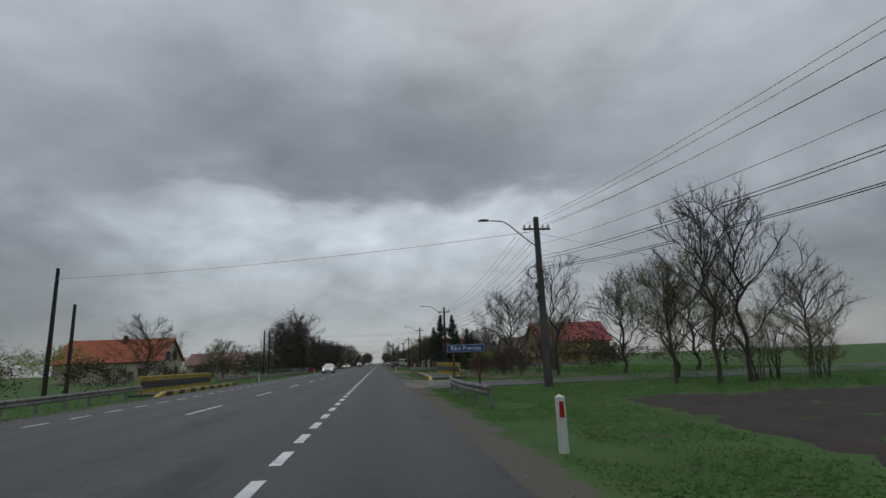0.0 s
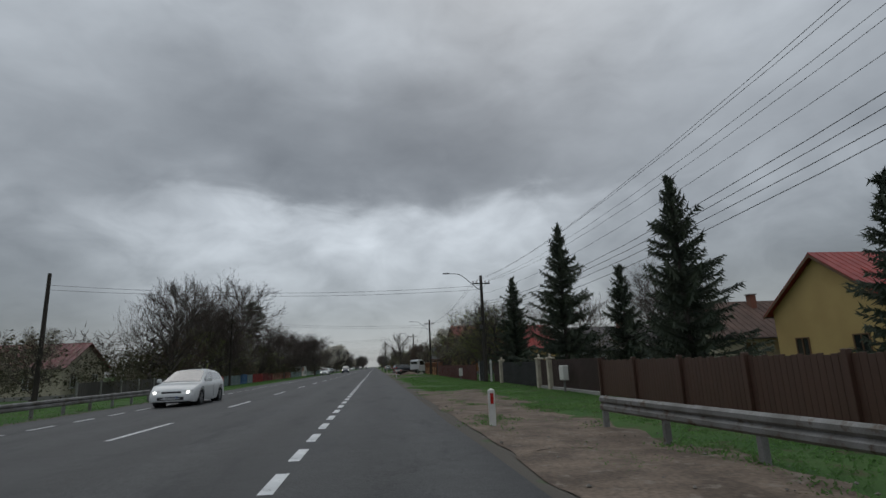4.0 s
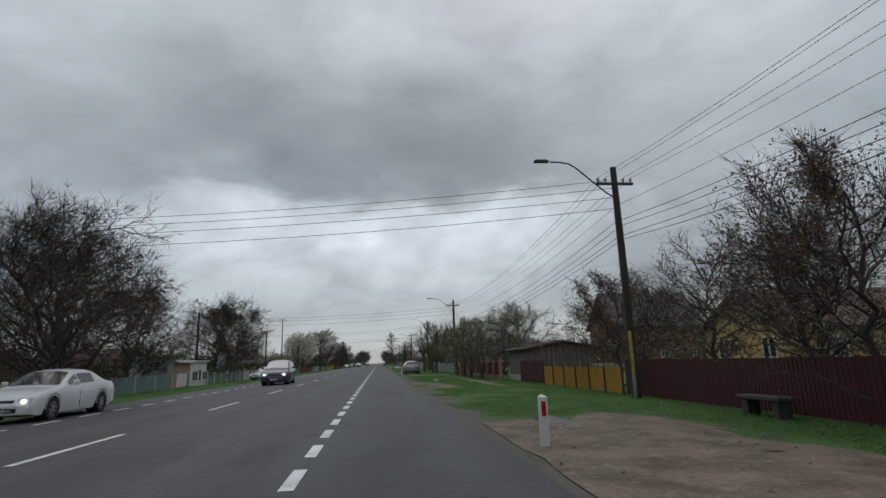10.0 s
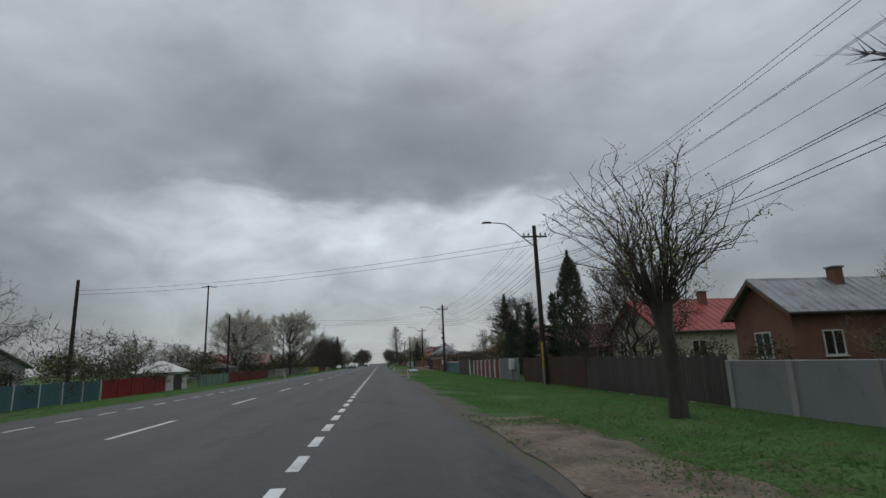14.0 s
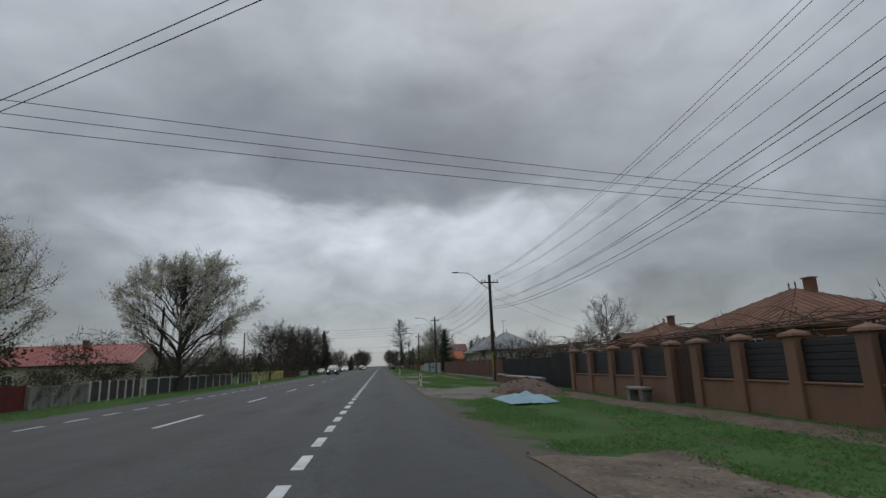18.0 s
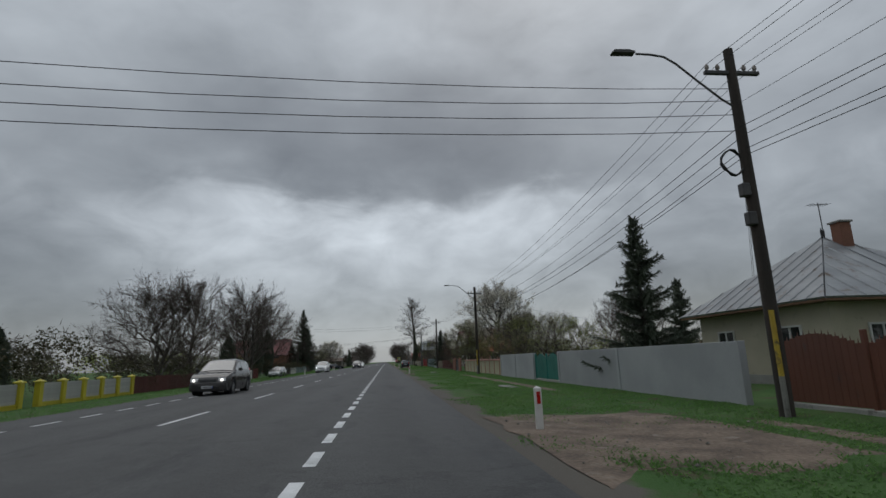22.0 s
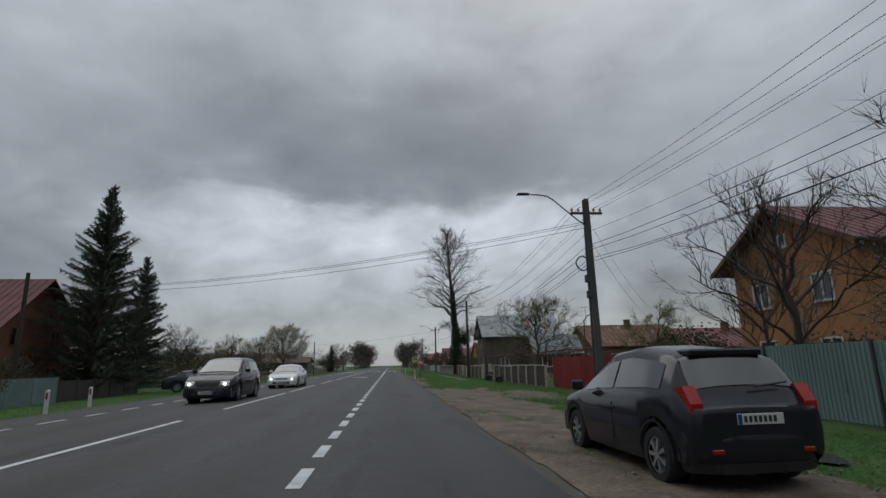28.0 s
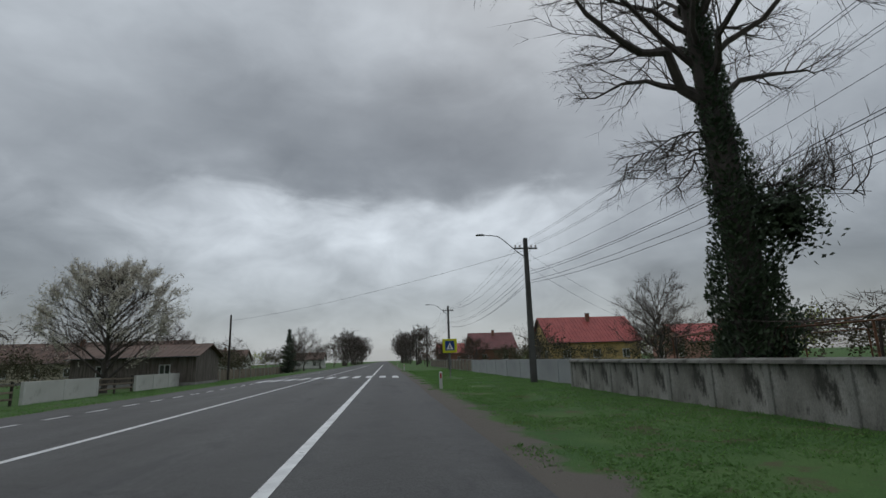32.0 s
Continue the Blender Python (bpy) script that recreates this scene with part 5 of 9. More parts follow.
fence("posts", -20.0, 426.1, 441.2, 1.35, "wall_white", "dark_plank", bay=2.0, side=-1, label="white board fence with dark posts", cap=False)
fence("sheet", -20.0, 441.5, 444.6, 1.5, "dull_red", "wall_brick", n=1, side=-1, label="red metal yard gate", name="gate")
fence("posts", -20.0, 455.0, 472.9, 1.35, "dark_plank", "dark_plank", bay=2.2, side=-1, label="dark weathered board fence by the road", cap=False)
fence("wall", -20.0, 473.3, 480.0, 1.3, "wall_white", "wall_grey", bay=2.0, side=-1, label="pale grey panel wall by the road", name="garden_wall", cap=False)
fence("sheet", -20.0, 480.4, 495.3, 1.5, "teal_grey", "grey_sheet", bay=2.2, side=-1, label="pale blue-grey sheet fence")
fence("posts", -20.2, 495.8, 506.0, 1.35, "dark_plank", "dark_plank", bay=2.2, side=-1, label="dark weathered board fence by the road", cap=False)
fence("rails", -20.2, 516.0, 560.0, 1.3, "plank", "pole_wood", bay=2.6, side=-1, label="weathered post and rail fence")
fence("wall", -20.0, 560.6, 568.2, 1.25, "wall_white", "white_paint", n=2, side=-1, label="white painted panels in a rail fence", name="garden_wall", cap=False)
fence("rails", -20.2, 568.4, 573.8, 1.3, "plank", "pole_wood", n=2, side=-1, label="weathered post and rail fence")
fence("wall", -20.0, 574.0, 583.6, 1.25, "wall_white", "white_paint", n=3, side=-1, label="white painted panels in a rail fence", name="garden_wall", cap=False)
fence("posts", -20.2, 584.4, 650.0, 1.35, "plank", "concrete", bay=3.0, side=-1, label="plank fence with concrete posts", cap=False)

# ---- trees ----
class Wood:
    """Grows a crown inside a rounded outline: trunk and limbs, branches, twigs, and the places of leaves."""

    def __init__(self, seed, height, width, base):
        self.r, self.seed = random.Random(seed), seed
        self.h, self.w, self.base = height, width, base
        self.trunk, self.crown, self.ends, self.ways = Form(), Form(), [], []
        self.mid = Vector((0, 0, height * (0.55 * base + 0.45)))

    def outline(self, d):
        """Reach of the crown from its middle in the direction d, uneven."""
        rz = self.h - self.mid.z if d.z > 0 else self.mid.z - self.h * self.base
        rx = self.w / 2
        k = 1 / math.sqrt((d.x * d.x + d.y * d.y) / rx ** 2 + d.z * d.z / rz ** 2)
        return k * (0.98 + 0.30 * noise.noise(d * 1.7 + Vector((self.seed * 3.1, 0, 0))))

    def bow(self, a, b, first, r0, r1, sides, steps, form, gnarl):
        """A curved limb from a to b that sets out along first."""
        ln = (b - a).length
        c = a + first * ln * 0.5
        pts, rad = [], []
        for i in range(steps + 1):
            s = i / steps
            p = a * (1 - s) ** 2 + c * 2 * s * (1 - s) + b * s * s
            if 0 < i < steps:
                p = p + Vector((self.r.gauss(0, gnarl), self.r.gauss(0, gnarl), self.r.gauss(0, gnarl))) * ln
            pts.append(p)
            rad.append(r0 + (r1 - r0) * s)
        form.tube(pts, rad, sides, False)
        return pts

    def along(self, pts, s):
        k = min(len(pts) - 2, int(s * (len(pts) - 1)))
        w = s * (len(pts) - 1) - k
        return pts[k].lerp(pts[k + 1], w), (pts[k + 1] - pts[k]).normalized()

    def grow(self, limbs, branches, twigs, spikes, thick, gnarl, up, spike, stems=1, hair=0.006, bough=1.0, lean=0.0):
        r, h = self.r, self.h
        boughs = []
        for s in range(stems):
            a = s * 2.4 + self.seed
            off = 0.0 if stems == 1 else self.w * 0.22
            top = Vector((off * math.cos(a) + lean, off * math.sin(a), h * (0.80 if stems == 1 else 0.7)))
            foot = Vector((0.10 * stems ** 0.5 * math.cos(a), 0.10 * stems ** 0.5 * math.sin(a), -0.12)) if stems > 1 else Vector((0, 0, -0.12))
            # the flare at the foot
            if stems == 1:
                self.trunk.tube([(0, 0, -0.12), (0, 0, 0.12), (0, 0, 0.4)], [thick * 1.55, thick * 1.18, thick], 9, False)
            stem = self.bow(foot, top, Vector((0, 0, 1)), thick, 0.02, 8, 8, self.trunk, 0.012 + gnarl * 0.12)
            n = limbs // stems
            for i in range(n):
                q = self.base * 0.75 + (0.72 - self.base * 0.75) * (i + r.random()) / n
                o, d = self.along(stem, min(0.97, q / 0.8 if stems == 1 else q / 0.7))
                az = i * 2.4 + r.uniform(-0.4, 0.4) + s
                el = -0.25 + 1.5 * (i + r.random()) / n
                out = Vector((math.cos(az) * math.cos(el), math.sin(az) * math.cos(el), math.sin(el)))
                tgt = self.mid + out * self.outline(out) * r.uniform(0.78, 0.98)
                first = (Vector((out.x, out.y, 0.35 + 0.4 * up)) * 0.8 + d * 0.4).normalized()
                boughs.append(self.bow(o, tgt, first, bough * thick * r.uniform(0.36, 0.56) * (1 - 0.5 * q), 0.012, 4, 6, self.trunk, gnarl * 0.35))
        self.dress(boughs, branches, twigs, spikes, thick, gnarl, up, spike, hair)

    def aside(self, d):
        """A random direction square to d."""
        v = Vector((self.r.gauss(0, 1), self.r.gauss(0, 1), self.r.gauss(0, 1)))
        return (v - d * v.dot(d)).normalized()

    def dress(self, boughs, branches, twigs, spikes, thick, gnarl, up, spike, hair):
        """Branches along the boughs, twigs along the branches, and hair-thin shoots that follow their twigs."""
        r = self.r
        spread = 0.50 + 2.2 * gnarl
        for b in boughs:
            size = sum((b[i + 1] - b[i]).length for i in range(len(b) - 1))
            for i in range(branches):
                s = 0.20 + 0.78 * (i + r.random()) / branches
                o, d = self.along(b, s)
                side = self.aside(d)
                nd = (d * 0.85 + side * spread + Vector((0, 0, up * 0.35))).normalized()
                ln = min(size * r.uniform(0.24, 0.50) * (1.15 - 0.5 * s), self.w * 0.32)
                tip = o + nd * ln + Vector((0, 0, up * ln * 0.22))
                rel = tip - self.mid
                far = self.outline(rel.normalized()) * 1.04
                if rel.length > far:
                    tip = self.mid + rel * (far / rel.length)
                br = self.bow(o, tip, (nd + side * 0.25).normalized(), 0.014 + thick * 0.055, 0.006, 3, 3, self.crown, gnarl * 0.4)
                self.ends += br[1:]
                self.ways += [(br[k] - br[k - 1]).normalized() for k in range(1, len(br))]
                for j in range(twigs):
                    o2, d2 = self.along(br, 0.15 + 0.85 * (j + r.random()) / twigs)
                    sd = self.aside(d2)
                    n2 = (d2 * 0.8 + sd * spread + Vector((0, 0, up * 0.4))).normalized()
                    l2 = ln * r.uniform(0.25, 0.6)
                    tp = o2 + n2 * l2 + Vector((0, 0, up * l2 * 0.2))
                    md = o2.lerp(tp, 0.5) + sd * l2 * 0.05
                    # a twig: two crossed blades
                    wv = n2.orthogonal().normalized() * 0.010
                    wu = n2.cross(wv)
                    self.crown.add([o2 - wv, o2 + wv, tp, o2 - wu, o2 + wu], [(0, 1, 2), (3, 4, 2)])
                    self.ends += [md, tp]
                    self.ways += [n2, n2]
        if self.ends:
            for _ in range(spikes):
                k = r.randrange(len(self.ends))
                o, w = self.ends[k], self.ways[k]
                d = (w * 0.8 + self.aside(w) * r.uniform(0.2, 0.9) + Vector((0, 0, up * 0.3))).normalized()
                ln = spike * r.uniform(0.4, 1.3)
                wv = d.orthogonal().normalized() * hair
                wv.rotate(Matrix.Rotation(r.uniform(0, 3.14), 3, d))
                self.crown.add([o - wv, o + wv, o + d * ln], [(0, 1, 2)])


def leaves(ends, count, size, seed, jitter=0.12):
    """Small leaf or petal clumps, tilted every way."""
    r = random.Random(seed)
    f = Form()
    for _ in range(count):
        c = r.choice(ends) + Vector((r.gauss(0, jitter), r.gauss(0, jitter), r.gauss(0, jitter)))
        a = Vector((r.gauss(0, 1), r.gauss(0, 1), r.gauss(0, 1))).normalized() * size * r.uniform(0.7, 1.5)
        b = a.orthogonal().normalized() * size * r.uniform(0.7, 1.3)
        b.rotate(Matrix.Rotation(r.uniform(0, 6.28), 3, a.normalized()))
        f.add([c - a, c + a * 0.6 - b, c + a * 0.6 + b], [(0, 1, 2)])
    return f


STOCK = {}


def broadleaf(key, seed, height, width, limbs=13, branches=7, twigs=7, spikes=4500, thick=None, gnarl=0.10, up=0.25, base=0.16, spike=0.5, bark="bark", twig="twig", leaf=None, count=0, size=0.06, stems=1, jitter=0.16, hair=0.006, shell=0.0):
    """Stock of crown meshes, built once and used for several trees."""
    w = Wood(seed, height, width, base)
    w.grow(limbs, branches, twigs, spikes, thick or height * 0.018, gnarl, up, spike, stems, hair)
    tips = [e for e in w.ends if (e - w.mid).length > shell * w.outline((e - w.mid).normalized())] if shell else w.ends
    lf = leaves(tips, count, size, seed + 7, jitter).mesh("foliage", leaf) if leaf else None
    STOCK[key] = (w.trunk.mesh("trunk", bark, True), w.crown.mesh("crown", twig), lf, height)


def tree(key, x, y, height=None, turn=0.0, label="bare spring tree beside the road", name="tree", category="tree", group="trees"):
    trunk, crown, leaf, h = STOCK[key]
    s = ((height or h) + left_drop(x, y)) / h
    t = thing(name, (x, y, G - 0.02), label, category, group, turn, s)
    part("trunk", trunk, None, t)
    if crown:
        part("crown", crown, None, t)
    if leaf:
        part("foliage", leaf, None, t)
    return t


broadleaf("bare_wide", 3, 11, 10.8, 20, 12, 8, 7000, gnarl=0.05, up=0.45, base=0.12, hair=0.009)
broadleaf("bare_round", 11, 9, 9.5, 18, 10, 7, 6000, gnarl=0.07, up=0.3, base=0.12, hair=0.009)
broadleaf("bare_tall", 5, 14, 10.5, 20, 11, 8, 7000, gnarl=0.05, base=0.16, up=0.4, spike=0.7, hair=0.010)
broadleaf("walnut", 8, 7.4, 8.0, 13, 8, 4, 1600, thick=0.16, gnarl=0.05, up=0.6, base=0.27, spike=0.6, twig="bark", hair=0.008)
broadleaf("walnut_upright", 28, 7.4, 5.8, 12, 8, 4, 1600, thick=0.13, gnarl=0.04, up=0.8, base=0.22, spike=0.5, twig="bark", hair=0.008)
broadleaf("thin", 15, 9, 4.8, 15, 6, 5, 2200, thick=0.10, gnarl=0.05, up=0.6, base=0.16, spike=0.5)
broadleaf("apple", 17, 5, 5.8, 12, 8, 6, 3500, thick=0.12, gnarl=0.15, up=0.12, base=0.18, leaf="bud_green", count=5500, size=0.024)
broadleaf("pruned", 19, 6, 5.4, 11, 7, 5, 1500, thick=0.19, gnarl=0.17, up=0.15, base=0.25, twig="bark", hair=0.009)
broadleaf("blossom_round", 21, 10, 9.8, 32, 11, 8, 10000, thick=0.24, gnarl=0.04, base=0.13, leaf="blossom", count=26000, size=0.050, up=0.55, jitter=0.10, hair=0.010, shell=0.74)
broadleaf("blossom_tall", 23, 9.5, 8.4, 26, 11, 8, 8000, thick=0.22, gnarl=0.06, base=0.12, leaf="blossom", count=17000, size=0.050, up=0.5, jitter=0.10, shell=0.55)
broadleaf("blossom_pink", 25, 7, 6.4, 13, 8, 6, 3000, gnarl=0.08, base=0.14, leaf="blossom_pink", count=6000, size=0.045)
broadleaf("budding", 27, 8, 7.6, 14, 8, 6, 3500, gnarl=0.07, base=0.12, leaf="bud_green", count=7000, size=0.034)
broadleaf("plum", 29, 5.5, 6.2, 13, 8, 6, 3500, thick=0.12, gnarl=0.13, base=0.14, leaf="blossom_dull", count=5600, size=0.026)
broadleaf("red_bush", 31, 5, 5.6, 13, 8, 6, 4500, base=0.06, leaf="bud_red", count=5200, size=0.030)
broadleaf("shrub", 33, 3, 3.8, 12, 6, 5, 2000, thick=0.05, base=0.02, leaf="bud_green", count=5000, size=0.030, stems=4)
broadleaf("thicket", 35, 5, 5.0, 15, 6, 4, 1800, thick=0.045, gnarl=0.06, up=0.8, base=0.03, stems=6, leaf="bud_green", count=3000, size=0.026, spike=0.6, twig="twig_pale")
broadleaf("dense_dark", 37, 9, 9.5, 24, 12, 8, 13000, thick=0.2, up=0.2, base=0.06, gnarl=0.10, stems=2, hair=0.011, spike=0.6)
broadleaf("old_tree", 45, 9.6, 8.6, 22, 12, 9, 11000, thick=0.26, gnarl=0.11, up=0.0, base=0.2, hair=0.010, spike=0.45)
broadleaf("far_tree", 39, 9, 10, 12, 6, 2, 900, thick=0.2, up=0.15, base=0.05, hair=0.05, spike=1.3, stems=2)
broadleaf("far_green", 41, 6, 7.5, 10, 6, 2, 100, thick=0.12, base=0.02, leaf="bud_green", count=800, size=0.13, stems=2, jitter=0.3)


def conifer(key, seed, height, width, colour="spruce", whorls=34, droop=0.35, spiky=1.0, bottom=0.05):
    """Spruce: whorls of drooping boughs set with needle sprays."""
    r = random.Random(seed)
    tr, nd = Form(), Form()
    tr.tube([(0, 0, -0.1), (0, 0, height * 0.5), (0.02, 0, height)], [height * 0.016, height * 0.010, 0.012], 7)
    for i in range(whorls):
        q = bottom + (1 - bottom) * i / whorls
        z = height * q
        zc = z
        reach = width / 2 * (1 - q) ** 0.92 * (0.84 + 0.16 * math.sin(i * 1.9)) + 0.12
        for b in range(r.randint(6, 8)):
            a = b * 2 * math.pi / 7 + i * 0.9 + r.uniform(-0.25, 0.25)
            ln = reach * r.uniform(0.50, 1.18)
            u = Vector((math.cos(a), math.sin(a), 0))
            if r.random() < 0.10:
                continue
            z = zc + r.gauss(0, 0.18)
            rise = -droop * (1 - q) + 0.55 * q * q + r.gauss(0, 0.16)
            tip = lambda s: Vector((0, 0, z)) + u * ln * s + Vector((0, 0, rise * ln * s + 0.22 * ln * s * s))
            tr.tube([tip(0), tip(0.5), tip(1)], [0.018, 0.012, 0.006], 3, False)
            side = Vector((-u.y, u.x, 0))
            k = max(6, int(ln / 0.10))
            for j in range(k):
                s = (j + 0.6) / k
                p = tip(s)
                for sg in (-1, 1):
                    l2 = (0.40 * spiky) * (1.15 - 0.6 * s) * min(1, ln) * r.uniform(0.5, 1.35) + 0.07
                    e = p + (side * sg * 0.8 + u * 0.55).normalized() * l2 + Vector((0, 0, -0.2 * l2 + r.uniform(-0.16, 0.10)))
                    w = Vector((0, 0, 0.030 + 0.02 * r.random())) + u * 0.03
                    nd.add([p - w, p + w, e], [(0, 1, 2)])
                nd.add([p + side * 0.05, p - side * 0.05, p + Vector((0, 0, 0.13)) + u * 0.14], [(0, 1, 2)])
                nd.add([p + side * 0.06, p - side * 0.06, p - Vector((0, 0, r.uniform(0.12, 0.42))) + u * 0.08 + side * r.gauss(0, 0.08)], [(0, 1, 2)])
                if j % 2:
                    e = p + u * r.uniform(0.05, 0.25) + side * r.gauss(0, 0.16) + Vector((0, 0, r.uniform(0.06, 0.24)))
                    nd.add([p - u * 0.05, p + u * 0.05, e], [(0, 1, 2)])
    for j in range(30):
        p = Vector((0, 0, height * (0.94 + 0.06 * j / 30)))
        a = j * 2.4
        e = p + Vector((math.cos(a), math.sin(a), 0.8)) * 0.16
        nd.add([p, p + Vector((0, 0, 0.05)), e], [(0, 1, 2)])
    STOCK[key] = (tr.mesh("trunk", "bark"), None, nd.mesh("foliage", colour), height)


conifer("spruce", 2, 9.5, 6.6, whorls=38, droop=0.10)
conifer("spruce_slim", 4, 8, 5.0, whorls=30, droop=0.08)
conifer("spruce_dense", 6, 15, 10.4, whorls=56, droop=0.12)


def column(key, seed, height, width, colour="spruce", count=4500):
    """Thuja: upright sprays packed round a column."""
    r = random.Random(seed)
    tr, nd = Form(), Form()
    tr.tube([(0, 0, -0.1), (0, 0, height * 0.8)], [0.07, 0.02], 6)
    for _ in range(count):
        q = r.random() ** 0.8
        a = r.uniform(0, 2 * math.pi)
        lump = 1 + 0.25 * noise.noise(Vector((math.cos(a) * 1.6, math.sin(a) * 1.6, q * height * 0.9 + seed)))
        rr = width / 2 * (math.sin(math.pi * min(1, q * 0.93 + 0.12)) ** 0.6) * lump * math.sqrt(r.uniform(0.45, 1))
        p = Vector((rr * math.cos(a), rr * math.sin(a), q * height * 0.97 + 0.05))
        u = Vector((math.cos(a) * 0.5, math.sin(a) * 0.5, 1)).normalized()
        s = Vector((-math.sin(a), math.cos(a), 0)) * r.uniform(0.05, 0.10)
        nd.add([p - s, p + s, p + u * r.uniform(0.12, 0.26)], [(0, 1, 2)])
    STOCK[key] = (tr.mesh("trunk", "bark"), None, nd.mesh("foliage", colour), height)


column("thuja", 3, 6.5, 2.6)
column("thuja_slim", 5, 8, 2.2)


def pine(key, seed, height):
    """Tall pine: bare trunk below, ragged pads of needles above."""
    r = random.Random(seed)
    tr, nd = Form(), Form()
    tr.tube([(0, 0, -0.1), (0.1, 0.05, height * 0.4), (-0.1, 0, height * 0.7), (0.05, 0, height * 0.97)], [0.26, 0.2, 0.14, 0.04], 8)
    for i in range(24):
        q = 0.50 + 0.49 * i / 23
        a = i * 2.4 + r.uniform(-0.3, 0.3)
        ln = (3.1 if q < 0.85 else 1.9) * r.uniform(0.7, 1.15)
        o = Vector((0, 0, height * q))
        tip_ = o + Vector((math.cos(a) * ln, math.sin(a) * ln, 0.25 * ln * r.uniform(0.2, 1.2)))
        tr.tube([o, o.lerp(tip_, 0.5) + Vector((0, 0, -0.12)), tip_], [0.07, 0.05, 0.02], 4, False)
        for c in range(6):
            cc = o.lerp(tip_, 0.40 + 0.13 * c) + Vector((r.gauss(0, 0.32), r.gauss(0, 0.32), r.gauss(0.12, 0.10)))
            for _ in range(110):
                d = Vector((r.gauss(0, 1), r.gauss(0, 1), r.gauss(0, 0.42)))
                p = cc + d * 0.28
                e = p + (d.normalized() + Vector((0, 0, 0.4))) * 0.2
                s = Vector((r.gauss(0, 1), r.gauss(0, 1), r.gauss(0, 1))).normalized() * 0.055
                nd.add([p - s, p + s, e], [(0, 1, 2)])
    STOCK[key] = (tr.mesh("trunk", "pine_bark"), None, nd.mesh("foliage", "pine"), height)


pine("scots_pine", 4, 15.5)

BARE = "bare brown tree just before leafing"
BLOS = "tree covered in white spring blossom"
SPRU = "dark green spruce tree"
# right of the road
tree("thin", 12.7, 36.8, 9.6, 20, BARE)
tree("bare_round", 17.0, 35.4, 7.0, 200, BARE)
tree("budding", 22.0, 34.8, 7.2, 100, "tree with small yellowish buds")
tree("bare_wide", 13.0, 51.2, 8.4, 40, BARE)
tree("thicket", 15.2, 47, 5.6, 10, "thicket of thin bare stems with first green", "thicket", "shrub")
tree("thicket", 17.5, 52, 5.2, 80, "thicket of thin bare stems with first green", "thicket", "shrub")
tree("thicket", 13.5, 56.5, 3.8, 150, "thicket of thin bare stems with first green", "thicket", "shrub")
tree("budding", 15.5, 26.4, 7.0, 70, "tree with small pale green buds")
tree("thin", 14.0, 20.6, 9.3, 15, BARE)
tree("thin", 15.6, 20.9, 9.6, 200, BARE)
tree("thin", 13.2, 22.5, 6.2, 250, BARE)
for i in range(4):
    tree("thicket", 16.2 + i * 1.1, 21.2 + 0.5 * math.sin(i * 2.2), 2.7 + 0.5 * math.sin(i * 1.7), i * 50, "yellow-green willow thicket beside a field", "thicket", "shrub")
tree("bare_wide", 30, 34, 7.5, 0, BARE)
tree("bare_round", 36, 52, 7, 30, BARE)
tree("bare_round", 16, 92, 6.2, 50, BARE)
tree("bare_round", 22, 66, 6, 90, BARE)
for x, y, hh in ((10.2, 43.5, 2.0), (11.5, 46.2, 2.4), (9.6, 47.5, 1.6), (13.2, 43.0, 2.6), (11.0, 40.5, 1.8)):
    tree("red_bush", x, y, hh, x * 70, "low brown bramble thicket beside the ditch", "thicket", "shrub")
tree("shrub", 12, 62, 2.6, 0, "low budding shrub beside the verge", "shrub", "shrub")
tree("shrub", 14, 66, 2.4, 60, "low budding shrub beside the verge", "shrub", "shrub")
tree("spruce_slim", 12.5, 74.5, 5.6, 40, SPRU)
tree("spruce_slim", 15.9, 90.1, 5.8, 100, SPRU)
tree("spruce", 11.0, 93.4, 9.2, 60, SPRU)
tree("spruce", 10.8, 103.9, 7.8, 130, SPRU)
tree("spruce_slim", 11.6, 106.8, 6.4, 30, SPRU)
tree("spruce_slim", 13.5, 91.0, 6.4, 200, SPRU)
tree("spruce", 11.5, 82.0, 8.2, 260, SPRU)
tree("bare_round", 19, 96, 6.5, 260, BARE)
tree("pruned", 10.6, 109.4, 7.0, 190, "old gnarled fruit tree behind a fence")
for x, y, h, k, a in ((9.8, 111.5, 6.6, "apple", 0), (9.9, 119.8, 6.2, "plum", 30), (11.4, 114.0, 5.6, "apple", 110), (12.2, 117.6, 6.0, "budding", 210), (13.4, 126.0, 6.4, "bare_round", 50), (12.6, 124.6, 5.4, "plum", 170), (10.6, 116.0, 5.6, "budding", 70), (10.4, 123.8, 5.0, "apple", 140), (9.5, 127.6, 4.6, "red_bush", 200), (12.5, 121.0, 6.6, "bare_round", 10), (10.4, 137.8, 5.8, "budding", 300), (11.0, 133.4, 4.4, "apple", 20), (10.5, 142.4, 5.4, "apple", 80), (11.6, 130.0, 5.0, "bare_round", 60)):
    tree(k, x, y, h, a, "fruit tree with first leaves and blossom")
tree("bare_round", 24, 138, 9, 0, BARE)
tree("bare_wide", 27, 130, 10, 70, BARE)
wt = tree("walnut", 4.45, 158.8, 7.0, 75, "bare walnut tree with a whitewashed foot and upright shoots")
part("whitewash", Form().tube([(0, 0, -0.1), (0, 0, 0.13), (0, 0, 0.42), (0, 0, 1.0)], [0.262, 0.205, 0.178, 0.166], 12), "white_paint", wt, "whitewashed trunk foot", smooth=True)
tree("red_bush", 8.6, 168.5, 5.4, 0, "reddish budding bush behind a fence", "shrub", "shrub")
tree("plum", 10.6, 165.5, 6.0, 90, "fruit tree with first leaves and blossom")
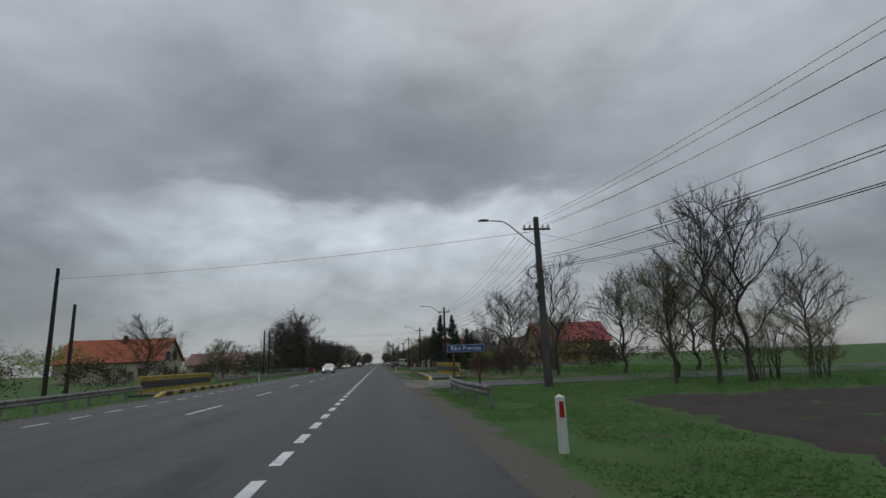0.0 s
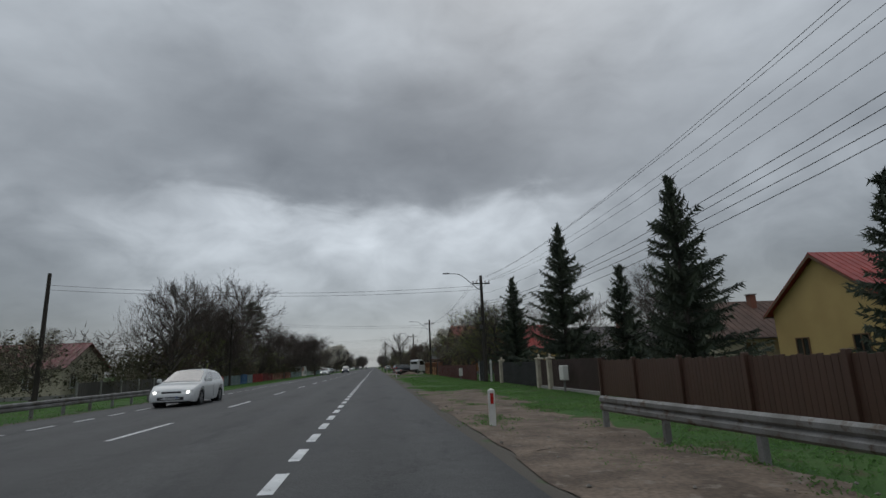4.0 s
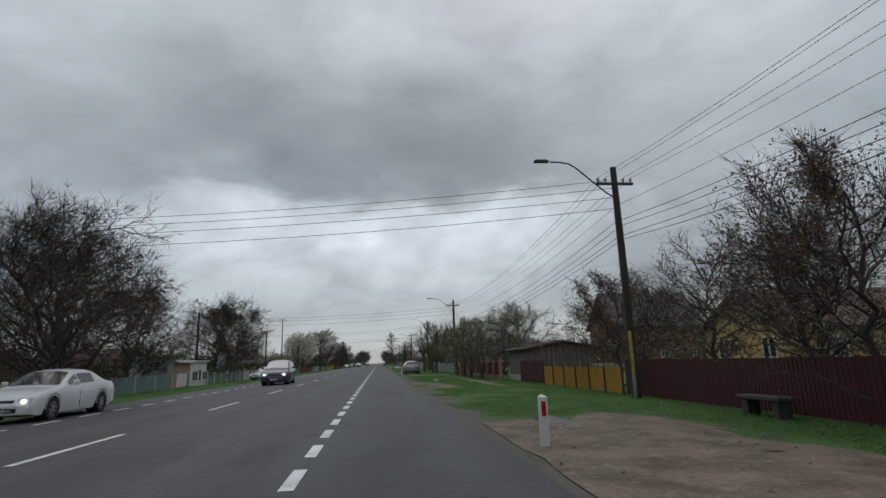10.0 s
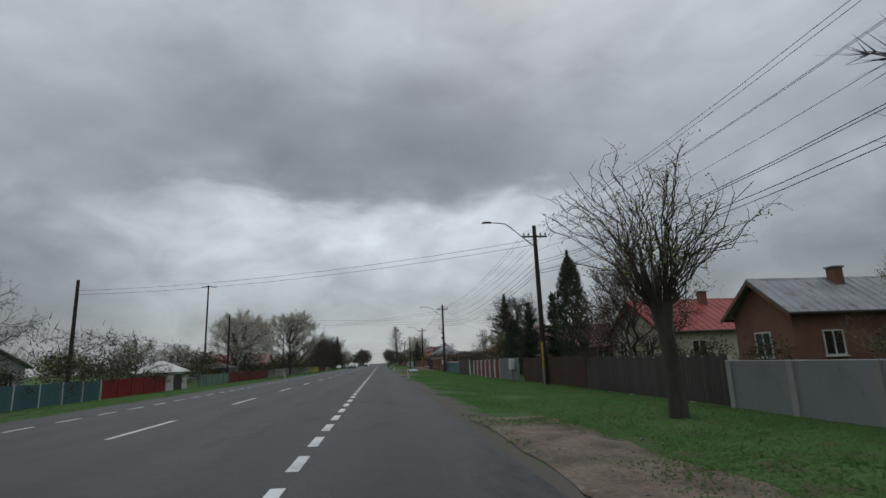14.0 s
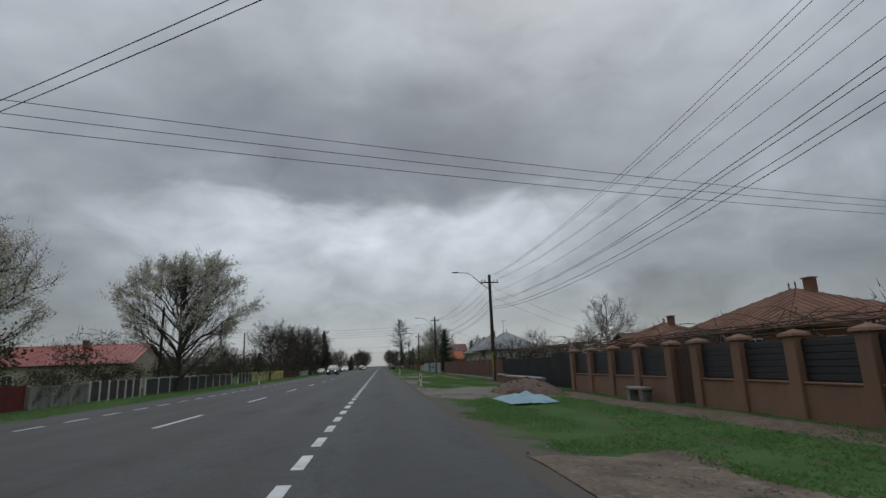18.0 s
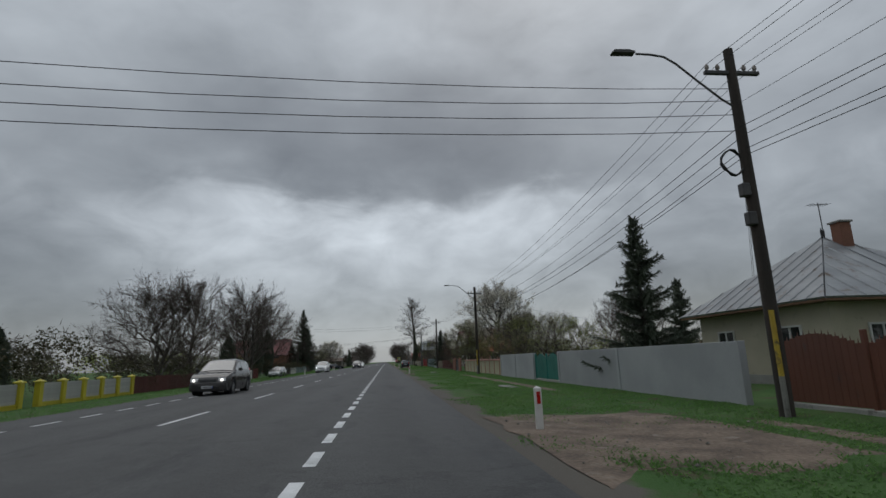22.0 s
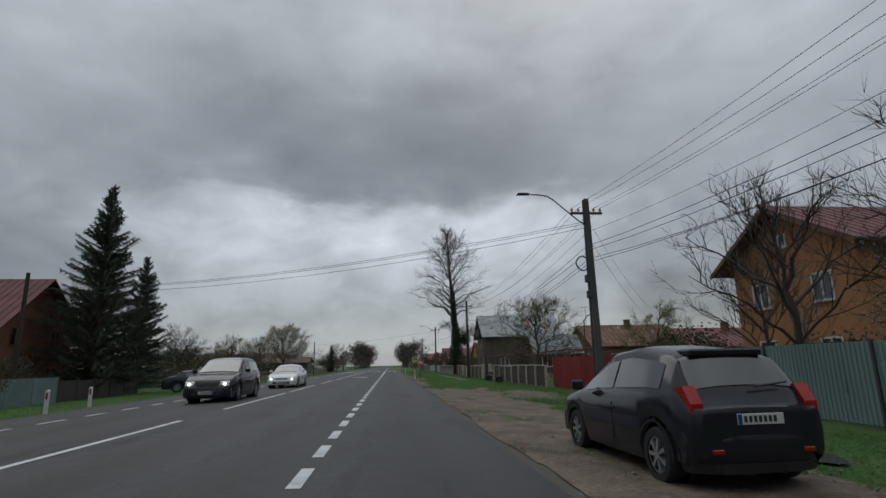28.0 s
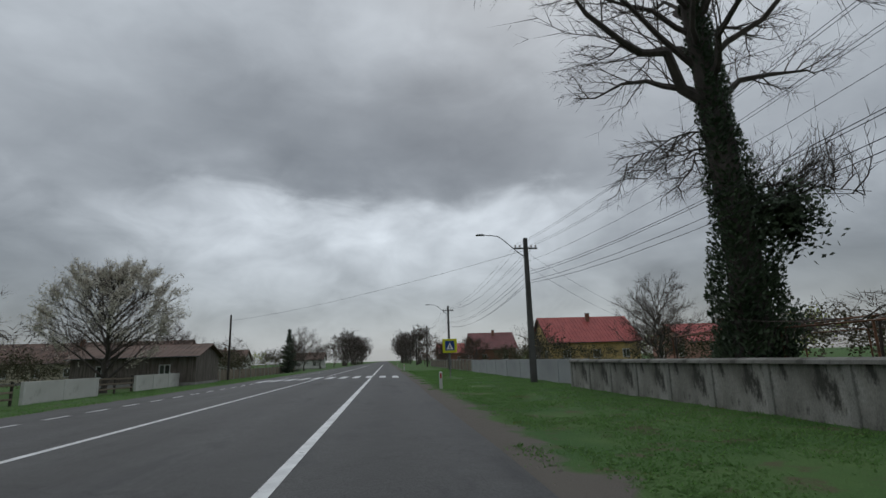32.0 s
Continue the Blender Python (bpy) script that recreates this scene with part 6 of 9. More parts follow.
tree("red_bush", 9.6, 181, 5.0, 0, "reddish budding bush behind a fence", "shrub", "shrub")
tree("plum", 10.8, 172.0, 4.8, 60, "fruit tree with first leaves and blossom")
tree("blossom_round", 14.1, 161.5, 8.0, 0, BLOS)
tree("bare_round", 10.4, 172, 5.6, 40, BARE)
tree("bare_round", 11.2, 177, 5.4, 140, BARE)
tree("plum", 12, 183, 4.6, 10, "fruit tree with first leaves and blossom")
for i, (x, y, h) in enumerate(((7.5, 199.6, 4.5), (7.3, 203.2, 5.0), (7.4, 207.6, 4.8), (7.4, 211.6, 4.6), (10.5, 200, 5.8), (10.6, 205, 5.6))):
    tree("apple" if i % 2 else "plum", x, y, h, i * 70, "fruit tree with small new leaves before a fence")
tree("thin", 13, 214, 6, 30, BARE)
tree("walnut", 6.7, 224.3, 6.3, 10, "bare walnut tree with upright shoots")
tree("walnut_upright", 6.6, 227.5, 6.5, 100, "bare walnut tree with upright shoots")
tree("bare_round", 17, 232, 6.2, 20, BARE)
tree("thuja", 10.4, 222, 3.4, 0, "rounded dark green thuja bush", "thuja", "conifer")
tree("spruce_slim", 12.0, 224, 4.6, 0, SPRU)
tree("red_bush", 11.2, 229.5, 3.4, 50, "reddish budding bush behind a fence", "shrub", "shrub")
tree("thicket", 10.6, 234.0, 3.0, 20, "yellowish shrub behind a wall", "shrub", "shrub")
tree("red_bush", 11.0, 219, 4.0, 0, "reddish budding bush behind a fence", "shrub", "shrub")
tree("thuja_slim", 9.9, 251.5, 7.0, 0, "tall dark green thuja column", "thuja", "conifer")
tree("spruce_slim", 10.4, 256, 5.2, 0, SPRU)
tree("spruce_slim", 10.6, 262, 5.3, 90, SPRU)
tree("thuja", 10.2, 265, 4.6, 90, "rounded dark green thuja bush", "thuja", "conifer")
tree("red_bush", 10.6, 246.2, 5.4, 30, "reddish budding tree behind a fence")
tree("bare_round", 18, 262, 7.2, 0, BARE)
tree("apple", 10.6, 272, 3.6, 0, "fruit tree with small new leaves before a fence")
tree("spruce_dense", 18.0, 300, 10.6, 0, SPRU)
tree("old_tree", 17.0, 289.3, 9.6, 0, "old bare tree with gnarled drooping boughs")
for i in range(6):
    tree("thicket" if i % 2 else "red_bush", 10.2 + 0.9 * (i % 3), 281.5 + 3.4 * i, 2.3 + 0.3 * math.sin(i * 2), i * 63, "bare vines and shrubs behind a wall", "vine", "shrub")
tree("bare_round", 24, 345, 7.6, 60, BARE)
tree("plum", 16, 338, 2.8, 0, BLOS)
tree("plum", 18, 334, 2.6, 80, BLOS)
tree("pruned", 13.2, 352, 4.0, 20, "pruned fruit tree with short shoots")
tree("pruned", 13.8, 346, 4.0, 120, "pruned fruit tree with short shoots")
tree("pruned", 14.5, 339.5, 4.4, 220, "pruned fruit tree with short shoots")
tree("blossom_pink", 13.5, 358.5, 3.4, 220, "small tree with pink buds")
tree("spruce", 10.6, 379.8, 7.1, 0, SPRU)
tree("spruce_slim", 16.3, 386.7, 5.4, 0, SPRU)
tree("thin", 20, 404, 7.4, 0, BARE)
tree("bare_tall", 21, 400, 7.2, 90, BARE)
tree("bare_round", 24, 412, 7.0, 190, BARE)
for i, (x, y, h) in enumerate(((11.2, 393.5, 4.2), (12, 398.0, 4.6), (11.4, 402.5, 5.0), (12.2, 407.0, 5.6), (11.3, 389.0, 3.9), (12.8, 411, 5.2))):
    tree(("plum", "budding", "apple")[i % 3], x, y, h, i * 55, "fruit tree in blossom behind a wall")
tree("thin", 11.6, 406, 6.0, 20, BARE)
tree("blossom_tall", 14.2, 425.5, 11.2, 0, BLOS)
tree("budding", 12.0, 418.5, 4.6, 40, "tree with fresh yellow-green leaves")
tree("budding", 11.6, 429.0, 5.2, 140, "tree with fresh yellow-green leaves")
tree("blossom_round", 12.6, 437.5, 7.0, 80, BLOS)
tree("thicket", 9.0, 427.6, 2.6, 30, "brown shrub beside a gate", "shrub", "shrub")
tree("red_bush", 9.2, 430.4, 3.0, 80, "brown shrub beside a gate", "shrub", "shrub")
tree("thicket", 10.6, 429.0, 6.2, 90, "tall thicket of budding stems", "thicket", "shrub")
tree("red_bush", 10.8, 446, 4.6, 0, "reddish budding bush behind a fence", "shrub", "shrub")
tree("spruce", 9.8, 455.3, 6.6, 0, SPRU)
tree("blossom_pink", 11.8, 463, 4.6, 0, BLOS)
tree("plum", 11.6, 470, 4.4, 50, BLOS)
tree("walnut", 10.4, 473.7, 6.4, 20, "bare walnut tree with upright shoots")
tree("walnut", 12.0, 469.6, 6.8, 140, "bare walnut tree with upright shoots")
tree("walnut_upright", 12.4, 477.5, 5.4, 220, "bare walnut tree with upright shoots")
tree("plum", 11.6, 459.6, 6.5, 50, BLOS)
tree("apple", 11.2, 501.0, 6.6, 0, "fruit tree with small new leaves")
tree("budding", 16, 491.5, 5.0, 20, "fruit tree with small new leaves")
tree("bare_round", 20, 566, 5.0, 20, BARE)
tree("walnut", 11.0, 566, 4.0, 60, BARE)
tree("bare_round", 17, 560, 6.0, 160, BARE)

for i in range(11):
    tree("red_bush", 7.8 + 1.1 * (i * 2 % 5) + 0.3 * math.sin(i), 41.0 + 1.9 * i, 1.5 + 0.4 * math.sin(i * 2.2), i * 47, "low brown thicket on a stream bank", "shrub", "shrub", "bank shrubs")
# left of the road
tree("budding", -24.5, 89, 6.4, 0, BLOS)
tree("budding", -28, 95, 6.0, 90, BLOS)
tree("plum", -21, 100, 4.6, 200, BLOS)
tree("bare_round", -18.5, 46, 5.8, 0, BARE)
tree("pruned", -22.0, 120.0, 7.0, 20, "gnarled bare fruit tree in a garden")
tree("red_bush", -22.0, 126.8, 5.7, 60, BARE)
tree("budding", -22.0, 134.1, 7.2, 30, "tree with pale yellow-green leaves")
tree("bare_tall", -23.0, 134.5, 13.6, 0, BARE)
tree("bare_tall", -22.6, 158.9, 18.0, 120, BARE)
tree("bare_wide", -25, 149, 11.5, 50, BARE)
tree("bare_round", -22.0, 148.7, 8.5, 50, BARE)
tree("dense_dark", -22.0, 137.6, 10.7, 50, "broad dark bare tree behind a fence")
tree("bare_wide", -21.5, 124.0, 12.0, 150, BARE)
tree("bare_wide", -22.0, 147.6, 10.1, 250, BARE)
tree("budding", -22.0, 149.5, 7.8, 70, "tree with pale yellow-green leaves")
tree("bare_wide", -22.0, 143.6, 11.6, 20, BARE)
tree("plum", -22.0, 157.1, 6.1, 10, BLOS)
tree("dense_dark", -22.0, 171.0, 7.4, 20, BARE)
tree("budding", -22.0, 182.0, 5.5, 120, "tree with pale yellow-green leaves")
tree("scots_pine", -26.6, 183.5, 15.6, 0, "tall pine with a bare trunk and dark pads", "pine_tree")
tree("bare_wide", -21, 175, 11.0, 10, BARE)
tree("bare_round", -22.0, 187.8, 10.2, 70, BARE)
tree("budding", -22.0, 171.6, 6.5, 10, "tree with pale yellow-green leaves")
tree("dense_dark", -12.9, 182.6, 8.6, 150, BARE)
tree("dense_dark", -22.0, 200.0, 11.3, 200, BARE)
tree("dense_dark", -22.0, 209.8, 10.0, 20, BARE)
tree("red_bush", -22.0, 199.6, 4.5, 150, BARE)
tree("dense_dark", -22.0, 235.1, 10.9, 0, "broad dark bare tree behind a fence")
tree("dense_dark", -22.0, 244.1, 11.6, 100, "broad dark bare tree behind a fence")
tree("bare_round", -22.0, 253.3, 7.8, 100, BARE)
tree("plum", -22.0, 255.6, 4.9, 0, BLOS)
tree("plum", -21, 274, 4.2, 90, BLOS)
tree("plum", -22.0, 286.7, 4.2, 190, BLOS)
tree("blossom_tall", -22.0, 309.7, 10.3, 0, BLOS)
tree("blossom_tall", -22.0, 319.5, 10.7, 130, BLOS)
tree("blossom_round", -20.0, 346.4, 13.0, 0, BLOS)
tree("plum", -22.0, 360.0, 4.1, 20, BLOS)
tree("plum", -22.0, 372.6, 4.8, 120, BLOS)
tree("dense_dark", -24, 372, 5.6, 20, "dark bare tree behind a fence")
tree("bare_wide", -16.6, 373.6, 8.9, 20, BARE)
tree("thuja", -22, 391, 4.4, 20, "rounded dark green thuja bush", "thuja", "conifer")
tree("dense_dark", -22.0, 412.9, 10.5, 40, "broad dark bare tree behind a fence")
tree("bare_wide", -17.2, 425.4, 12.0, 90, BARE)
tree("bare_wide", -22.0, 422.1, 12.2, 190, BARE)
tree("bare_round", -22.0, 465.5, 13.8, 10, BARE)
tree("bare_wide", -22.0, 449.6, 11.7, 130, BARE)
tree("bare_round", -22.0, 446.0, 11.9, 200, BARE)
tree("thuja_slim", -23.0, 457.0, 8.8, 0, "tall dark green thuja column", "thuja", "conifer")
tree("thuja_slim", -22.0, 460.5, 8.4, 80, "tall dark green thuja column", "thuja", "conifer")
tree("thuja", -22.0, 435.6, 5.9, 0, "rounded dark green thuja bush", "thuja", "conifer")
tree("spruce_dense", -22.0, 502.8, 15.6, 0, SPRU)
tree("spruce_dense", -21.6, 509.0, 11.2, 90, SPRU)
tree("walnut_upright", -14.4, 475.5, 5.8, 20, "small bare street tree")
tree("bare_round", -26, 530, 6.6, 20, BARE)
tree("bare_wide", -22.0, 502.3, 8.2, 20, BARE)
tree("budding", -23, 541, 6.4, 20, "tree with pale yellow-green leaves")
tree("plum", -22.0, 553.7, 6.7, 120, "fruit tree with first leaves and blossom")
tree("bare_round", -30, 560, 6.0, 120, BARE)
tree("bare_round", -36, 556, 6.4, 20, BARE)
tree("blossom_round", -22.0, 573.2, 9.9, 40, BLOS)
tree("bare_round", -24, 592, 6.4, 40, BARE)
tree("spruce_slim", -18.9, 635, 8.0, 40, SPRU)
tree("bare_round", -19, 655, 9.0, 90, BARE)
# end of the village and the far road
for i in range(7):
    tree("bare_tall", 8.5 + 1.1 * (i % 4), 806 + 13 * i, 16 + 2 * math.sin(i * 1.7), i * 47, "tall bare tree beside the far road", group="far trees")
    tree("bare_tall", -17.5 - 2.6 * (i % 4), 868 + 15 * i, 18 + 2 * math.sin(i * 2.1), i * 61, "tall bare tree beside the far road", group="far trees")
for i in range(9):
    tree("far_tree", -17 - 2.5 * (i % 3), 760 + 22 * i, 14 + 2 * math.sin(i * 2), i * 40, "bare roadside tree far along the road", group="far trees")
for i in range(9):
    tree("far_tree", 9.5 + 2.0 * (i % 3), 690 + 26 * i, 11 + 2 * math.sin(i), i * 50, "bare roadside tree far along the road", group="far trees")
for i in range(7):
    tree("red_bush", 12 + 2 * math.sin(i * 2.0), 600 + 14 * i, 4 + math.sin(i), i * 50, "reddish roadside bush far along the road", "shrub", "shrub", "far trees")
for i in range(6):
    tree("far_tree", -22 - 3 * math.sin(i * 2.0), 660 + 16 * i, 6 + math.sin(i), i * 50, "bare roadside tree far along the road", group="far trees")


def ivy_tree(x, y, height):
    """Tall tree: one leader to the top, rising boughs in a pointed crown, the bole wrapped in ivy."""
    w = Wood(77, height * 1.25, 15.5, 0.15)
    r = w.r
    t = thing("ivy_tree", (x, y, G - 0.02), "tall bare poplar with an ivy-clad trunk", "tree", "trees")
    stem = [Vector(p) for p in ((0, 0, -0.1), (0.08, 0, 3.5), (-0.15, 0, 8.0), (-0.45, 0.1, 12.5), (-0.75, 0.0, 17.0), (-1.15, 0.0, height))]
    w.trunk.tube(stem, [0.62, 0.46, 0.38, 0.25, 0.13, 0.012], 10)
    boughs = []
    for i in range(46):
        q = i / 45
        o, d = w.along(stem, 0.42 + 0.51 * q)
        az, el = i * 2.4 + r.uniform(-0.3, 0.3), radians(22 + 46 * q + r.gauss(0, 6))
        reach = float(np.interp(q, (0, 0.12, 0.35, 0.7, 1), (4.6, 6.4, 6.5, 5.0, 2.2))) * r.uniform(0.7, 1.08)
        out = Vector((math.cos(az) * math.cos(el), math.sin(az) * math.cos(el), math.sin(el)))
        boughs.append(w.bow(o, o + out * reach, (out + Vector((0, 0, 0.45))).normalized(), 0.035 + 0.10 * (1 - q) ** 1.5, 0.012, 5, 6, w.trunk, 0.025))
    # one heavy bough towards the road and thin drooping ones low down
    o, d = w.along(stem, 0.42)
    boughs.append(w.bow(o, o + Vector((-5.4, -0.6, 3.2)), Vector((-0.75, -0.1, 0.65)), 0.19, 0.02, 7, 7, w.trunk, 0.03))
    for i in range(9):
        o, d = w.along(stem, 0.26 + 0.014 * i)
        az = -0.5 + 0.35 * i
        boughs.append(w.bow(o, o + Vector((math.cos(az) * 3.6, math.sin(az) * 2.4, 0.6 - 0.12 * i)), Vector((math.cos(az), math.sin(az), 0.8)).normalized(), 0.05, 0.01, 4, 6, w.trunk, 0.04))
    w.dress(boughs, 10, 8, 14000, 0.25, 0.05, 0.10, 0.55, 0.007)
    part("trunk", w.trunk, "bark", t, smooth=True)
    part("crown", w.crown, "bark", t)
    r = random.Random(5)
    f = Form()
    for i in range(17000):
        z = r.random() ** 1.7 * 12.5
        a = r.uniform(0, 2 * math.pi)
        c0, _ = w.along(stem, 0.02 + 0.6 * z / 12.5 * (12.5 / 14.4))
        lump = 1 + 0.45 * noise.noise(Vector((math.cos(a) * 1.3, math.sin(a) * 1.3, z * 0.7)))
        rad = float(np.interp(z, (0, 1.2, 3.2, 5.5, 8, 12.5), (1.0, 1.15, 1.05, 0.72, 0.52, 0.36))) * lump * math.sqrt(r.uniform(0.3, 1))
        c = Vector((c0.x + rad * math.cos(a), c0.y + rad * math.sin(a), z + 0.05))
        u = Vector((math.cos(a), math.sin(a), r.gauss(0, 0.6))).orthogonal().normalized() * r.uniform(0.04, 0.09)
        v = Vector((r.gauss(0, 0.6), r.gauss(0, 0.6), -1)).normalized() * r.uniform(0.05, 0.11)
        f.add([c - u, c + v, c + u, c - v * 0.5 + Vector((math.cos(a), math.sin(a), 0)) * 0.05], [(0, 1, 2), (0, 2, 3)])
    for i in range(2200):
        c = Vector((1.35 + r.gauss(0, 0.42), -0.2 + r.gauss(0, 0.4), 5.0 + r.gauss(0, 0.42)))
        u = Vector((r.gauss(0, 1), r.gauss(0, 1), r.gauss(0, 1))).normalized() * 0.085
        v = u.orthogonal().normalized() * 0.08
        f.add([c - u, c - v, c + u, c + v], [(0, 1, 2), (0, 2, 3)])
    part("ivy", f, "ivy", t, "dense dark green ivy")


ivy_tree(9.8, 541.6, 22.8)


def pollard(x, y):
    t = thing("pollard_willow", (x, y, G - 0.02), "pollarded willow with pale young shoots", "tree", "trees")
    f = Form()
    f.tube([(0, 0, -0.1), (0.02, 0, 0.8), (-0.05, 0.03, 1.9), (-0.1, 0, 2.5)], [0.22, 0.18, 0.17, 0.27], 10)
    part("trunk", f, "bark", t, smooth=True)
    w = Wood(9, 4.8, 4.6, 0.4)
    r, ends, cr = w.r, [], Form()
    for i in range(80):
        a = i * 2.4
        tilt = 0.1 + 0.95 * r.random()
        d = Vector((math.cos(a) * tilt, math.sin(a) * tilt, 1)).normalized()
        o = Vector((-0.1 + 0.22 * math.cos(a), 0.22 * math.sin(a), 2.35 + 0.15 * r.random()))
        tip = o + d * r.uniform(2.0, 3.9) + Vector((0, 0, -0.5 * tilt))
        shoot = w.bow(o, tip, (d + Vector((0, 0, 0.5))).normalized(), 0.024, 0.007, 3, 6, cr, 0.035)
        ends += shoot[2:]
        for j in range(6):
            p, q = w.along(shoot, 0.3 + 0.7 * r.random())
            e = p + (q + Vector((r.gauss(0, 0.8), r.gauss(0, 0.8), r.gauss(0.1, 0.6)))).normalized() * r.uniform(0.3, 0.9)
            ends += w.bow(p, e, q, 0.009, 0.004, 3, 3, cr, 0.04)[1:]
    part("crown", cr, "twig", t, "pale yellowish young shoots")
    part("foliage", leaves(ends, 2600, 0.024, 3, 0.06), "bud_green", t)


pollard(6.3, 236.1)


def far_wood(name, places, key, label):
    """Tree belts behind the gardens and at the end of the road, joined, low in detail."""
    trunk, crown, leaf, h = STOCK[key]
    vs, fs, n = [], [], 0
    src = leaf or crown
    base = np.empty(len(src.vertices) * 3)
    src.vertices.foreach_get("co", base)
    base = base.reshape(-1, 3)
    tris = [tuple(p.vertices) for p in src.polygons]
    r = random.Random(len(places))
    pick = tris[::4] if key == "far_tree" else tris
    used = sorted({i for q in pick for i in q})
    at = {v: k for k, v in enumerate(used)}
    pick = [tuple(at[i] for i in q) for q in pick]
    base = base[used]
    for x, y, hh in places:
        a, s = r.uniform(0, 6.28), hh / h
        c, d = math.cos(a) * s * 1.25, math.sin(a) * s * 1.25
        vs.append(np.stack([base[:, 0] * c - base[:, 1] * d + x, base[:, 0] * d + base[:, 1] * c + y, base[:, 2] * s + G], 1))
        fs += [tuple(i + n for i in q) for q in pick]
        n += len(base)
    me = bpy.data.meshes.new(name)
    me.from_pydata(np.concatenate(vs).tolist(), [], fs)
    me.materials.append(src.materials[0])
    ob = new(name, me)
    tagged(ob, label, "trees", kind="stuff")


broadleaf("far_brown", 43, 4, 5.5, 10, 6, 3, 100, thick=0.1, base=0.01, leaf="hedge", count=780, size=0.10, stems=2, jitter=0.3)
belt = random.Random(61)
spots = []
for y in range(60, 700, 9):
    if belt.random() < 0.75:
        spots.append((-44 - belt.uniform(0, 22), y + belt.uniform(-4, 4), belt.uniform(4.5, 8.5)))
    if y > 130 and belt.random() < 0.75:
        spots.append((40 + belt.uniform(0, 22), y + belt.uniform(-4, 4), belt.uniform(4.5, 8.0)))
for i in range(70):
    spots.append((belt.choice((-1, 1)) * belt.uniform(30, 420), 760 + belt.uniform(0, 260), belt.uniform(8, 13)))
for i in range(90):
    spots.append((-30.5 - belt.uniform(0, 13), 128 + 6 * i + belt.uniform(-3, 3), belt.uniform(4.5, 7.5)))
    if i % 2:
        spots.append((31 + belt.uniform(0, 12), 170 + 5 * i + belt.uniform(-3, 3), belt.uniform(4.0, 6.0)))
far_wood("far_woods", spots, "far_tree", "belt of hazy bare trees behind the gardens")
spots = []
for y in range(60, 700, 12):
    spots.append((-36 - belt.uniform(0, 22), y + belt.uniform(-4, 4), belt.uniform(3.0, 5.5)))
    if y > 130:
        spots.append((34 + belt.uniform(0, 20), y + belt.uniform(-4, 4), belt.uniform(3.0, 5.0)))
far_wood("far_bushes", spots, "far_green", "belt of green bushes and orchards behind the gardens")
spots = [(18 + belt.uniform(0, 22), 38 + 2.2 * i + belt.uniform(-1, 1), belt.uniform(1.4, 3.2)) for i in range(30)]
for i in range(186):
    y = 96 + 3 * i
    spots.append((-22 - belt.uniform(0, 16), y + belt.uniform(-2, 2), belt.uniform(1.8, 4.4)))
    if y > 104 and not 296 < y < 330:
        spots.append((14.5 + belt.uniform(0, 16), y + belt.uniform(-2, 2), belt.uniform(1.6, 3.6)))
for i in range(115):
    spots.append((-18.5 - belt.uniform(0, 6), 30 + 4.6 * i + belt.uniform(-2, 2), belt.uniform(1.3, 2.4)))
far_wood("garden_hedges", spots, "far_brown", "dark hedges and shrubs behind the garden fences")
# ---- houses and sheds ----
def window(parent, x, y, z, w, h, face, frame="window_frame"):
    """A window with frame, sill and two panes on a wall facing -x (w), +x (e) or -y (s)."""
    m = {"w": Matrix.Rotation(radians(-90), 4, "Z"), "e": Matrix.Rotation(radians(90), 4, "Z"), "s": Matrix.Identity(4)}[face]
    m = Matrix.Translation((x, y, z)) @ m
    f = Form()
    t = 0.07
    for a in ((-w / 2, 0, -w / 2 + t, h), (w / 2 - t, 0, w / 2, h), (-w / 2 + t, 0, w / 2 - t, t), (-w / 2 + t, h - t, w / 2 - t, h), (-t / 2, t, t / 2, h - t)):
        f.box(a[0], -0.06, a[1], a[2], 0.02, a[3], 0, m)
    ob = part("window", f, frame, parent)
    part("sill", Form().box(-w / 2 - 0.06, -0.12, -0.06, w / 2 + 0.06, 0.0, -0.005, 0.01, m), frame, ob)
    for s in (-1, 1):
        x0, x1 = sorted((s * t / 2, s * (w / 2 - t)))
        part("pane", Form().box(x0, -0.02, t, x1, -0.008, h - t, 0, m), "glass", ob)


